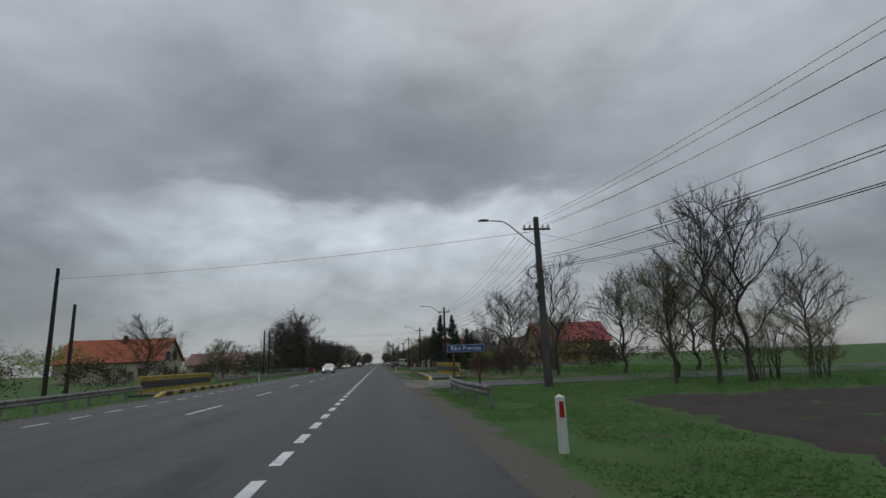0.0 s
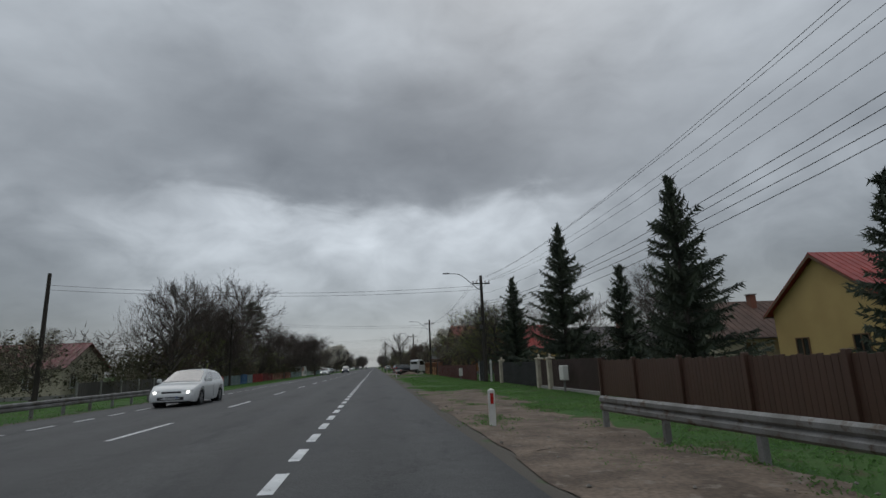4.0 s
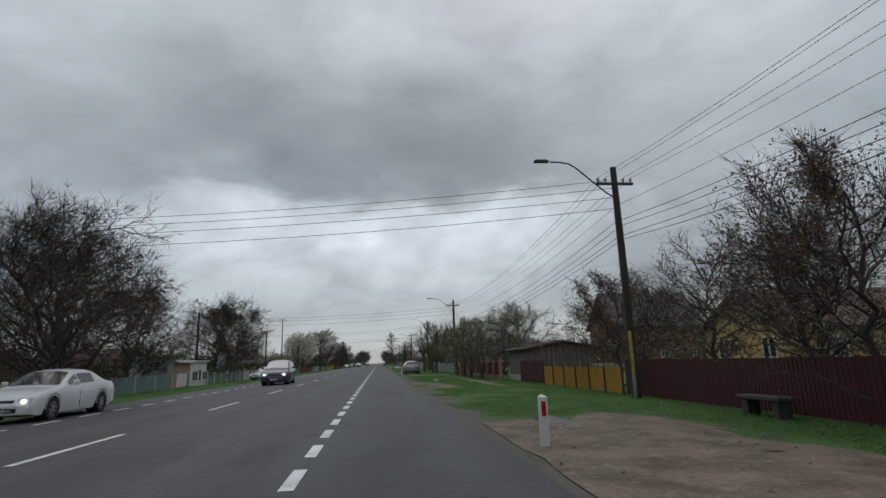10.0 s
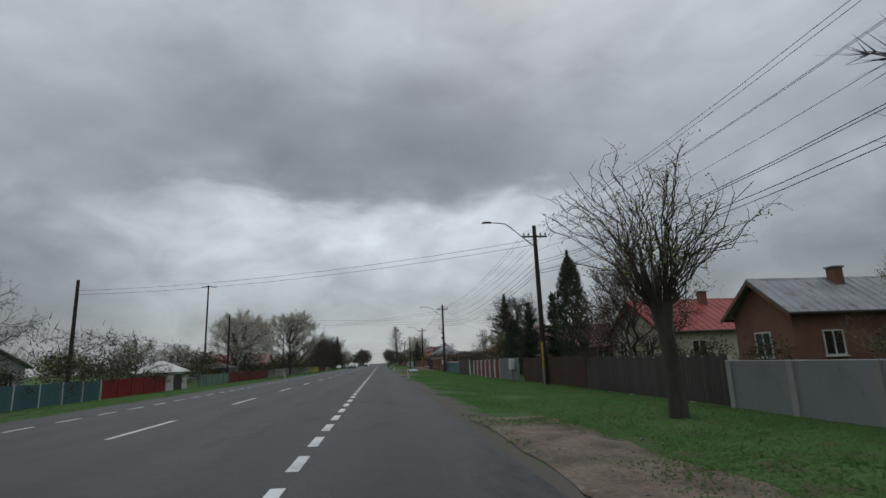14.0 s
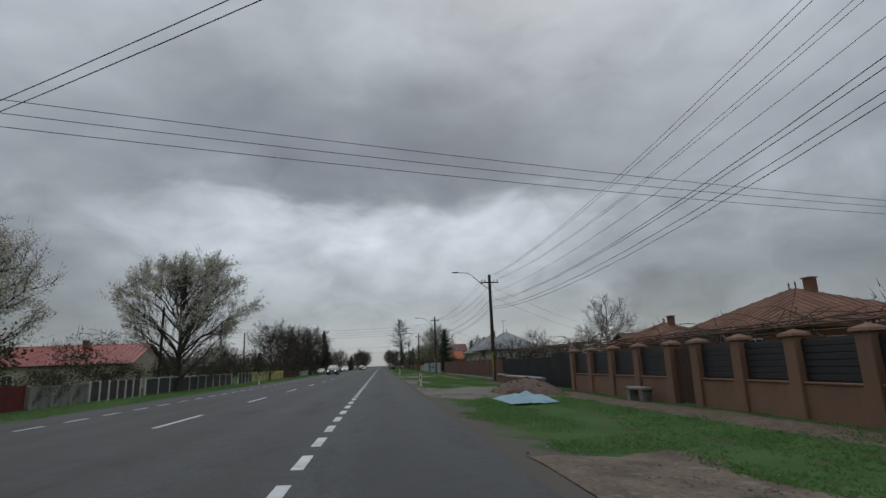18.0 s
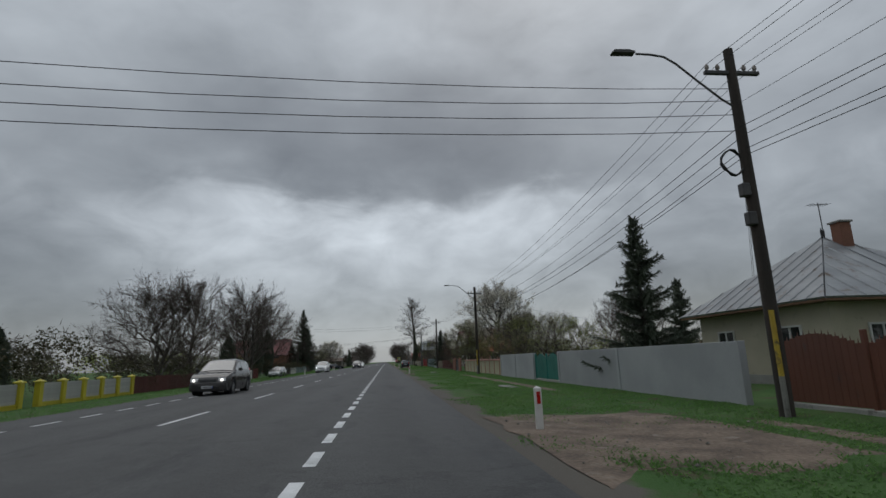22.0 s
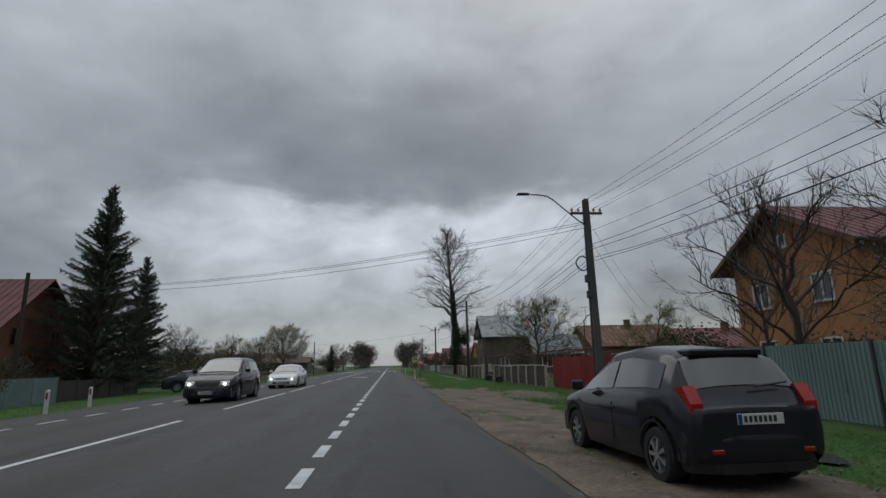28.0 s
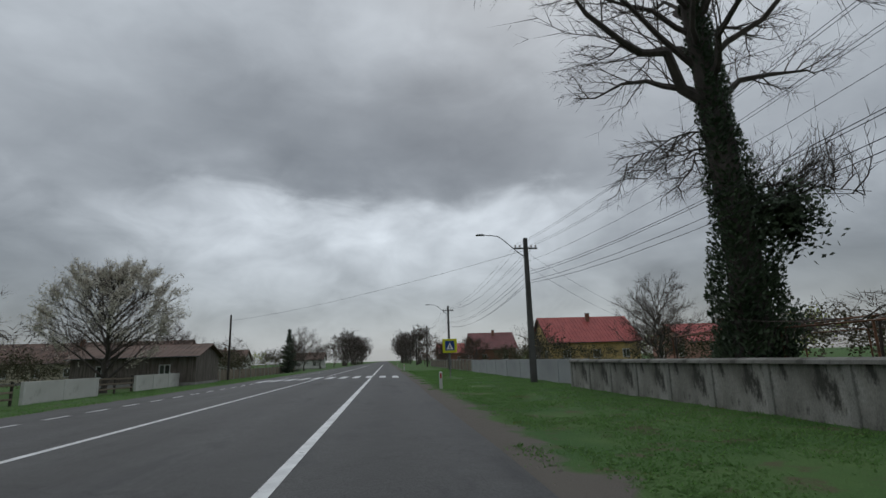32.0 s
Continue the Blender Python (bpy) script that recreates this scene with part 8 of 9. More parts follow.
def wheel_meshes(r, w):
    if (r, w) not in WHEELS:
        ty, ri = Form(), Form()
        prof = ((-w / 2, r * 0.66), (-w / 2, r * 0.93), (-w * 0.35, r), (w * 0.35, r), (w / 2, r * 0.93), (w / 2, r * 0.66))
        k = 24
        ty.v = [(a, b * math.cos(2 * math.pi * i / k), b * math.sin(2 * math.pi * i / k)) for i in range(k) for a, b in prof]
        n = len(prof)
        ty.f = [(i * n + j, i * n + j + 1, ((i + 1) % k) * n + j + 1, ((i + 1) % k) * n + j) for i in range(k) for j in range(n - 1)]
        for s in (-1, 1):
            x = s * w * 0.42
            ring = [(x, q * r * math.cos(2 * math.pi * i / k), q * r * math.sin(2 * math.pi * i / k)) for q in (0.67, 0.58) for i in range(k)]
            ri.add(ring, [(i, (i + 1) % k, k + (i + 1) % k, k + i) for i in range(k)])
            for a in range(7):
                t0 = a * 2 * math.pi / 7
                pts = [(x + s * 0.01, q * r * math.cos(t0 + d), q * r * math.sin(t0 + d)) for q, d in ((0.12, -0.4), (0.60, -0.14), (0.60, 0.14), (0.12, 0.4))]
                back = [(x - s * 0.03, b, c) for _, b, c in pts]
                ri.add(pts + back, [(0, 1, 2, 3), (4, 7, 6, 5), (0, 4, 5, 1), (2, 6, 7, 3)])
            ri.add([(x + s * 0.015, 0.16 * r * math.cos(2 * math.pi * i / 12), 0.16 * r * math.sin(2 * math.pi * i / 12)) for i in range(12)], [tuple(range(12))])
        dk = Form().tube([(-w * 0.3, 0, 0), (w * 0.3, 0, 0)], r * 0.63, 20)
        WHEELS[r, w] = (ty.mesh("tyre", "tyre", True), ri.mesh("rim", "rim"), dk.mesh("brake", "trim"))
    return WHEELS[r, w]


SHAPES = {
    # length, width, height, wheel radius, front and rear axle from the tail, belt line, roof line as (place, height)
    "hatch": (3.95, 1.64, 1.53, 0.305, 0.66, 3.16, ((0, 0.84), (0.06, 0.99), (0.2, 1.0), (0.45, 0.95), (0.76, 0.91), (0.9, 0.80), (0.97, 0.66), (1, 0.50)), ((0.02, 0.98), (0.095, 1.36), (0.16, 1.46), (0.36, 1.53), (0.52, 1.48), (0.77, 0.95))),
    "hatch5": (4.34, 1.82, 1.48, 0.32, 0.80, 3.45, ((0, 0.86), (0.07, 1.0), (0.45, 0.96), (0.72, 0.94), (0.88, 0.84), (0.97, 0.68), (1, 0.52)), ((0.02, 0.97), (0.095, 1.31), (0.16, 1.40), (0.37, 1.48), (0.53, 1.43), (0.77, 0.94))),
    "mpv": (4.28, 1.78, 1.56, 0.32, 0.78, 3.36, ((0, 0.88), (0.06, 1.02), (0.45, 0.99), (0.76, 0.97), (0.9, 0.84), (0.97, 0.68), (1, 0.5)), ((0.01, 0.97), (0.06, 1.42), (0.13, 1.53), (0.40, 1.56), (0.55, 1.50), (0.80, 0.98))),
    "wagon": (4.55, 1.77, 1.48, 0.31, 0.92, 3.6, ((0, 0.86), (0.05, 0.98), (0.45, 0.95), (0.70, 0.93), (0.88, 0.83), (0.97, 0.66), (1, 0.5)), ((0.01, 0.95), (0.055, 1.36), (0.11, 1.44), (0.38, 1.48), (0.50, 1.43), (0.71, 0.95))),
    "sedan": (4.60, 1.80, 1.44, 0.32, 0.95, 3.68, ((0, 0.80), (0.03, 0.98), (0.14, 1.02), (0.45, 0.96), (0.70, 0.94), (0.88, 0.83), (0.97, 0.68), (1, 0.5)), ((0.12, 1.02), (0.27, 1.38), (0.34, 1.43), (0.44, 1.44), (0.54, 1.38), (0.72, 0.95))),
    "suv": (4.55, 1.86, 1.70, 0.355, 0.86, 3.58, ((0, 0.98), (0.06, 1.12), (0.45, 1.10), (0.71, 1.07), (0.88, 0.98), (0.97, 0.80), (1, 0.6)), ((0.01, 1.08), (0.07, 1.54), (0.14, 1.66), (0.38, 1.70), (0.52, 1.64), (0.74, 1.09))),
}


def car(kind, x, y, turn, colour, label, lit=False, z=G, scale=1.0):
    """A car at x, y whose nose points along +y before the turn."""
    L, W, H, wr, ra, fa, belt, roof = SHAPES[kind]
    t = thing("car", (x, y, z), label, "car", "cars", turn, scale)
    bx, by = zip(*belt)
    rx_, rz = zip(*roof)
    u0, u1 = rx_[0], rx_[-1]
    us = sorted(set([i / 46 for i in range(47)] + [0.008, 0.992]))

    def wheel_gap(q):
        yy = q * L
        zb = 0.20 + 0.14 * max(0, 1 - q / 0.05) + 0.05 * max(0, (q - 0.94) / 0.06)
        for a in (ra, fa):
            d = abs(yy - a)
            if d < wr + 0.06:
                zb = max(zb, wr + math.sqrt((wr + 0.06) ** 2 - d * d))
        return zb

    def wide(q):
        return W / 2 * (1 - 0.16 * max(0, (q - 0.86) / 0.14) ** 2 - 0.09 * max(0, (0.22 - q) / 0.22) ** 2)

    def top(q):
        return float(np.interp(q, rx_, rz)) if u0 <= q <= u1 else 0.0

    def ring(q):
        """Half of the cross-section, from the sill over the shoulder to the middle of the roof or bonnet."""
        w, zb, b = wide(q), wheel_gap(q), float(np.interp(q, bx, by))
        tp = top(q)
        cab = max(0.0, min(1.0, (tp - b) / 0.12)) if tp else 0.0
        wr_ = w * (0.93 - 0.24 * max(0.0, (tp - b)) / (H - 0.95)) if cab else w * 0.93
        zt = max(tp, b + 0.012)
        return [(w * 0.93, zb), (w * 0.985, min(b - 0.1, max(zb + 0.06, 0.36))), (w, min(b - 0.06, max(zb + 0.08, 0.60))), (w * 0.985, b - 0.05), (w * 0.945, b), (wr_ * (1 if cab else 0.99), max(b + 0.004, zt - 0.07 * cab)), (wr_ * 0.86, zt - 0.015 * cab), (wr_ * 0.45, zt + 0.012), (0, zt + 0.018)]

    f = Form()
    rows = []
    for q in us:
        half = ring(q)
        full = [(-a, q * L, c) for a, c in half] + [(a, q * L, c) for a, c in half[-2::-1]]
        rows.append(full)
    def cap(row, y, k):
        mz = 0.5 * (min(p[2] for p in row) + max(p[2] for p in row))
        return [(p[0] * k, y, mz + (p[2] - mz) * k) for p in row]

    rows = [cap(rows[0], -0.05, 0.80), cap(rows[0], -0.035, 0.94)] + rows + [cap(rows[-1], L + 0.03, 0.93), cap(rows[-1], L + 0.045, 0.8)]
    n = len(rows[0])
    f.v = [p for r_ in rows for p in r_]
    m = len(rows)
    f.f = [(j * n + i, j * n + i + 1, (j + 1) * n + i + 1, (j + 1) * n + i) for j in range(m - 1) for i in range(n - 1)]
    f.f += [tuple(range(n)), tuple((m - 1) * n + i for i in range(n))[::-1]]
    f.v = [(a, b - L / 2, c) for a, b, c in f.v]
    part("body", f, colour, t, smooth=True)
    part("underbody", Form().box(-W * 0.40, -L * 0.46, 0.19, W * 0.40, L * 0.46, 0.42, 0.03), "trim", t)

    def glass_strip(q0, q1, v0, v1, side, steps=8):
        """A side window between places q0, q1 and between belt (0) and roof edge (1)."""
        g = Form()
        for i in range(steps + 1):
            q = q0 + (q1 - q0) * i / steps
            h_ = ring(q)
            lo, hi = h_[4], h_[5]
            for v in (v0, v1):
                g.v.append((side * (lo[0] + (hi[0] - lo[0]) * v + 0.007), q * L - L / 2, lo[1] + (hi[1] - lo[1]) * v + 0.002))
        g.f = [(2 * i, 2 * i + 2, 2 * i + 3, 2 * i + 1) for i in range(steps)]
        return part("side_window", g, "glass", t, smooth=True)

    def glass_end(q0, q1, spread):
        """Windscreen or rear window over the sloping part of the roof line."""
        g = Form()
        cols = 6
        for i in range(13):
            q = q0 + (q1 - q0) * i / 12
            h_ = ring(q)
            for j in range(-cols, cols + 1):
                s = abs(j) / cols * spread
                xs_, zs_ = [h_[8][0], h_[7][0], h_[6][0], h_[5][0]], [h_[8][1], h_[7][1], h_[6][1], h_[5][1]]
                xx = xs_[3] * s
                g.v.append((math.copysign(xx, j) if j else 0.0, q * L - L / 2, float(np.interp(xx, xs_, zs_)) + 0.02))
        c = 2 * cols + 1
        g.f = [(i * c + j, i * c + j + 1, (i + 1) * c + j + 1, (i + 1) * c + j) for i in range(12) for j in range(c - 1)]
        return g

    rear_top = rx_[2] if kind == "sedan" else rx_[1]
    mid = (rx_[2] + rx_[-1]) / 2 - 0.02
    for s in (-1, 1):
        glass_strip(rx_[1] + 0.045, mid - 0.008, 0.10, 0.86, s)
        glass_strip(mid + 0.008, u1 - 0.085, 0.10, 0.84, s)
    q0w, q1w = rx_[-2] + 0.012, u1 - 0.015
    part("windscreen", glass_end(q0w, q1w, 0.90), "glass", t, smooth=True)
    part("rear_window", glass_end(u0 + (0.012 if kind != "sedan" else 0.02), rear_top + (0.012 if kind != "sedan" else -0.06), 0.92), "glass", t, smooth=True)
    if kind not in ("sedan",):
        part("spoiler", Form().box(-W * 0.27, rx_[1] * L - 0.03 - L / 2, rz[1] + 0.03, W * 0.27, rx_[2] * L - L / 2, rz[2] + 0.012, 0.02), colour, t)
        part("rear_wiper", Form().tube([(0.05, 0.012 * L - L / 2, rz[0] + 0.08), (0.45, 0.02 * L - L / 2 - 0.02, rz[0] + 0.12)], 0.012, 4), "trim", t)
    # bumpers, lamps, plates, mirrors
    b0, b1 = float(np.interp(0, bx, by)), float(np.interp(0.97, bx, by))
    def bumper(name, profile, sign, half, material):
        """A bumper swept across the car, drawn in at the corners; profile of (outward, height)."""
        g = Form()
        k, n_ = 14, len(profile)
        for i in range(k + 1):
            xx = -half + 2 * half * i / k
            pull = 0.16 * (abs(xx) / half) ** 4
            g.v += [(xx, sign * (L / 2 + d - pull), z_) for d, z_ in profile]
        g.f = [(i * n_ + j, i * n_ + (j + 1) % n_, (i + 1) * n_ + (j + 1) % n_, (i + 1) * n_ + j) for i in range(k) for j in range(n_)]
        g.f += [tuple(range(n_)), tuple(k * n_ + j for j in range(n_))[::-1]]
        return part(name, g, material, t, smooth=True)

    bumper("rear_bumper", [(0.03, 0.30), (0.065, 0.40), (0.07, 0.54), (0.03, 0.62), (-0.12, 0.62), (-0.12, 0.30)], -1, W * 0.47, colour)
    bumper("bumper_skirt", [(0.02, 0.20), (0.05, 0.30), (-0.1, 0.30), (-0.1, 0.20)], -1, W * 0.44, "trim")
    bumper("front_bumper", [(0.02, 0.24), (0.06, 0.36), (0.05, 0.50), (-0.02, 0.58), (-0.2, 0.56), (-0.2, 0.24)], 1, W * 0.46, colour)
    part("grille", Form().prism([(L / 2 + 0.045, 0.30), (L / 2 + 0.062, 0.42), (L / 2 - 0.01, 0.42), (L / 2 - 0.02, 0.30)], -W * 0.27, W * 0.27, 0), "trim", t)
    part("grille", Form().prism([(L / 2 + 0.01, b1 - 0.16), (L / 2 - 0.02, b1 - 0.05), (L / 2 - 0.10, b1 - 0.05), (L / 2 - 0.10, b1 - 0.16)], -W * 0.20, W * 0.20, 0), "trim", t)
    for s in (-1, 1):
        hl = "headlight" if lit else "lamp_clear"
        xa, xb = sorted((s * W * 0.25, s * W * 0.425))
        part("headlight", Form().prism([(L / 2 - 0.03, b1 - 0.15), (L / 2 - 0.07, b1 - 0.02), (L / 2 - 0.32, b1 + 0.06), (L / 2 - 0.22, b1 - 0.13)], xa, xb, 0), "lamp_clear", t, smooth=False)
        if lit:
            part("headlight_beam", Form().tube([(s * W * 0.34, L / 2 - 0.06, b1 - 0.085), (s * W * 0.34, L / 2 + 0.005, b1 - 0.085)], 0.055, 10), "headlight", t, "lit headlight")
        xa, xb = sorted((s * W * 0.355, s * W * 0.442))
        zt_ = b0 + (0.02 if kind == "sedan" else 0.16)
        part("tail_light", Form().prism([(-L / 2 - 0.012, b0 - 0.10), (-L / 2 + 0.0, b0 + 0.06), (-L / 2 + 0.12, zt_ + 0.08), (-L / 2 + 0.34, zt_ + 0.04), (-L / 2 + 0.26, b0 - 0.02)], xa, xb, 0), "lamp_red", t, "red tail light")
        xa, xb = sorted((s * W * 0.27, s * W * 0.35))
        part("rear_reflector", Form().box(xa, -L / 2 - 0.07, 0.40, xb, -L / 2 - 0.02, 0.45, 0.01), "lamp_red", t)
        mx = s * (W / 2 + 0.10)
        mir = part("mirror", Form().box(mx - 0.10, (u1 - 0.10) * L - L / 2 - 0.05, float(np.interp(0.68, bx, by)) + 0.02, mx + 0.08, (u1 - 0.10) * L - L / 2 + 0.06, float(np.interp(0.68, bx, by)) + 0.17, 0.03), colour, t)
        part("door_handle", Form().box(*((s * W * 0.497 - 0.012, -0.30, b0 - 0.10, s * W * 0.497 + 0.012, -0.12, b0 - 0.07)), 0.005), colour, t)
        part("door_seam", Form().box(s * W * 0.499 - 0.004, mid * L - L / 2 - 0.006, 0.32, s * W * 0.499 + 0.004, mid * L - L / 2 + 0.006, b0 - 0.02), "trim", t)
        for a in (ra, fa):
            ty, ri, dk = wheel_meshes(wr, 0.21)
            wh = part("wheel", dk, None, t, at=(s * (W / 2 - 0.115), a - L / 2, wr))
            part("tyre", ty, None, wh)
            part("rim", ri, None, wh)
            arch = Form()
            kk = 14
            for i in range(kk + 1):
                an = math.pi * i / kk
                for rr in (wr + 0.055, wr + 0.085):
                    arch.v.append((s * (W / 2 - 0.004), a - L / 2 + rr * math.cos(an), wr + rr * math.sin(an)))
            arch.f = [(2 * i, 2 * i + 2, 2 * i + 3, 2 * i + 1) for i in range(kk)]
            part("wheel_arch", arch, colour, t)
            part("wheel_well", Form().tube([(s * (W / 2 - 0.34), a - L / 2, wr + 0.02), (s * (W / 2 - 0.26), a - L / 2, wr + 0.02)], wr + 0.05, 18), "trim", t)
    for yy, d in ((-L / 2 - 0.035, -1), (L / 2 + 0.055, 1)):
        zz = (b0 - (0.10 if kind.startswith("hatch") else 0.22)) if d < 0 else 0.40
        if d < 0:
            yy = -L / 2 - 0.085 if zz < 0.6 else -L / 2 - 0.062
        pl = part("number_plate", Form().box(-0.26, yy - 0.008, zz - 0.055, 0.26, yy + 0.008, zz + 0.055, 0.004), "plate", t)
        f2 = Form()
        for i in range(7):
            f2.box(-0.19 + i * 0.055, yy + d * 0.009 - 0.001, zz - 0.032, -0.155 + i * 0.055, yy + d * 0.009 + 0.001, zz + 0.032)
        part("plate_bars", f2, "black_paint", pl)
        part("plate_band", Form().box(-0.258, yy + d * 0.0095 - 0.001, zz - 0.052, -0.215, yy + d * 0.0095 + 0.001, zz + 0.052), "sign_blue", pl)
    return t


# parked
car("hatch", 3.65, 468.25, 1, "car_navy", "black three-door hatchback parked on bare ground", z=G + 0.02)
car("hatch5", 3.72, 225.3, 1.5, "car_sage", "silver-green hatchback parked on the verge", z=G + 0.02)
car("mpv", 5.2, 156.6, -75, "car_navy", "black compact car parked in a muddy yard", z=G + 0.02)
car("mpv", -14.0, 228.6, 154, "car_silver", "silver compact car parked by a fence", z=G)
car("wagon", -16.4, 441.3, 180, "car_silver", "silver estate car parked by the road", z=G)
car("hatch5", -17.3, 448.8, 190, "car_silver", "silver hatchback parked behind an estate car", z=G)
car("sedan", -13.6, 500.6, -70, "car_navy", "dark blue saloon parked off the road", z=G)
# standing in the oncoming lane
car("sedan", -10.4, 178.3, 180, "car_white", "white saloon with lit headlights on the road", True, z=0.0)
car("suv", -7.3, 199.8, 182, "car_grey", "grey-blue off-roader with lit headlights on the road", True, z=0.05)
car("suv", -8.5, 387.2, 180, "car_taupe", "dark grey off-roader with lit headlights on the road", True, z=0.03)
car("suv", -6.9, 483.9, 180, "car_navy", "dark blue off-roader with lit headlights on the road", True, z=0.05)
car("sedan", -6.7, 496.6, 180, "car_white", "white saloon with lit headlights on the road", True, z=0.05)
car("hatch5", -8.0, 88.4, 180, "car_white", "white car with lit headlights on the road", True, z=0.03)
car("suv", -10.2, 445.4, 180, "car_white", "white off-roader with lit headlights on the road", True, z=0.0)


def pickup_van(x, y, turn):
    """White cab with a low empty flatbed."""
    t = thing("flatbed_van", (x, y, G + 0.02), "white van cab with an empty flatbed in a muddy yard", "van", "", turn)
    prof = [(0.0, 0.62), (0.0, 2.02), (0.10, 2.16), (0.75, 2.22), (0.95, 2.16), (1.65, 1.36), (2.1, 1.14), (2.22, 0.95), (2.24, 0.42), (0.3, 0.42)]
    f = Form()
    n = len(prof)
    cols = ((-1.0, 0.0), (-0.97, 0.03), (0.97, 0.03), (1.0, 0.0))
    for xx, lift in cols:
        f.v += [(xx * (0.93 if z > 1.5 and abs(xx) > 0.9 else 1.0), a, z + (lift if z > 1.0 else 0)) for a, z in prof]
    f.f = [(c * n + i, c * n + (i + 1) % n, (c + 1) * n + (i + 1) % n, (c + 1) * n + i) for c in range(3) for i in range(n)]
    f.f += [tuple(range(n)), tuple(3 * n + i for i in range(n))[::-1]]
    part("cab", f, "car_white", t)
    part("rear_window", Form().box(-0.80, -0.02, 1.50, 0.62, 0.0, 1.92, 0.012), "glass", t)
    for i in range(5):
        part("pressing", Form().box(-0.9, -0.02, 0.72 + i * 0.15, 0.9, 0.0, 0.77 + i * 0.15, 0.008), "car_white", t)
    part("windscreen", Form().add([(-0.85, 0.98, 2.17), (0.85, 0.98, 2.17), (0.92, 1.64, 1.42), (-0.92, 1.64, 1.42)], [(0, 1, 2, 3)]), "glass", t)
    for s in (-1, 1):
        xw = s * 0.995
        part("side_window", Form().prism([(0.25, 1.38), (0.25, 2.02), (0.9, 2.02), (1.42, 1.42)], xw * 0.972 - 0.004, xw * 0.972 + 0.02 * s, 0), "glass", t)
        part("door_seam", Form().box(xw - 0.006, 0.28, 0.5, xw + 0.006, 0.295, 1.95), "trim", t)
        part("mirror", Form().box(s * 1.1 - 0.1, 1.35, 1.35, s * 1.1 + 0.1, 1.45, 1.72, 0.02), "trim", t)
        part("headlight", Form().box(s * 0.62 - 0.17, 2.12, 0.86, s * 0.62 + 0.17, 2.235, 1.05, 0.02), "lamp_clear", t)
        for a in (1.45, -2.2):
            ty, ri, dk = wheel_meshes(0.34, 0.22)
            wh = part("wheel", dk, None, t, at=(s * 0.86, a, 0.34))
            part("tyre", ty, None, wh)
            part("rim", ri, None, wh)
        part("mudguard", Form().prism([(-2.65, 0.5), (-2.5, 0.72), (-1.9, 0.72), (-1.75, 0.5), (-1.8, 0.5), (-1.93, 0.69), (-2.47, 0.69), (-2.6, 0.5)], s * 0.74, s * 0.99, 0), "trim", t)
    part("chassis", Form().box(-0.42, -3.4, 0.42, -0.30, 0.2, 0.56, 0.01).box(0.30, -3.4, 0.42, 0.42, 0.2, 0.56, 0.01).box(-0.42, -2.6, 0.44, 0.42, -2.48, 0.54), "trim", t)
    part("bed", Form().box(-0.90, -3.38, 0.60, 0.90, -0.5, 0.68, 0.01), "dark_plank", t, "wooden load bed")
    part("bed_rail", Form().box(-0.95, -3.4, 0.56, -0.91, -0.1, 0.70, 0.006).box(0.91, -3.4, 0.56, 0.95, -0.1, 0.70, 0.006), "steel", t)
    bar = part("tail_bar", Form().box(-1.18, -3.46, 0.52, 0.82, -3.40, 0.80, 0.01), "white_paint", t)
    for s in (-1, 1):
        part("tail_light", Form().box(s * 0.78 - 0.36, -3.48, 0.57, s * 0.78 - 0.04, -3.455, 0.74, 0.006), "lamp_red", bar)
    pl = part("number_plate", Form().box(-0.44, -3.48, 0.60, 0.08, -3.462, 0.71, 0.004), "plate", bar)
    part("front_bumper", Form().box(-0.98, 2.16, 0.34, 0.98, 2.34, 0.66, 0.05), "trim", t)


pickup_van(6.2, 149.4, -50)


def panel_van(x, y, turn):
    t = thing("van", (x, y, G), "white panel van parked behind a fence", "van", "cars", turn)
    prof = [(-2.3, 0.35), (-2.3, 1.9), (-2.2, 2.0), (0.9, 2.0), (1.7, 1.25), (2.3, 1.05), (2.35, 0.4)]
    part("body", Form().prism(prof, -0.9, 0.9, 0), "car_white", t)
    part("windscreen", Form().add([(-0.8, 0.97, 1.96), (0.8, 0.97, 1.96), (0.85, 1.70, 1.28), (-0.85, 1.70, 1.28)], [(0, 1, 2, 3)]), "glass", t)
    for s in (-1, 1):
        part("side_window", Form().prism([(0.2, 1.3), (0.2, 1.85), (0.85, 1.85), (1.45, 1.3)], s * 0.895, s * 0.91, 0), "glass", t)
        for a in (1.45, -1.5):
            ty, ri, dk = wheel_meshes(0.32, 0.2)
            wh = part("wheel", dk, None, t, at=(s * 0.8, a, 0.32))
            part("tyre", ty, None, wh)
            part("rim", ri, None, wh)


panel_van(-19.0, 519.5, 110)

# ---- road furniture ----
def delineator(x, y, back=False):
    t = thing("delineator_post", (x, y, G), "white roadside marker post with a red reflector", "marker post", "marker posts")
    f = Form()
    prof = [(-0.06, -0.045), (0.06, -0.045), (0.075, 0.0), (0.0, 0.055), (-0.075, 0.0)]
    f.v = [(a, b, z) for z in (-0.15, 0.78) for a, b in prof] + [(a, b, 0.78 + (0.06 if b > 0 else 0.02)) for a, b in prof]
    k = 5
    f.f = [(j * k + i, j * k + (i + 1) % k, (j + 1) * k + (i + 1) % k, (j + 1) * k + i) for j in range(2) for i in range(k)] + [tuple(2 * k + i for i in range(k))]
    part("post", f, "white_paint", t)
    part("reflector", Form().box(-0.035, -0.052, 0.52, 0.035, -0.043, 0.74, 0.003), "red_reflector", t, "red reflector strip")


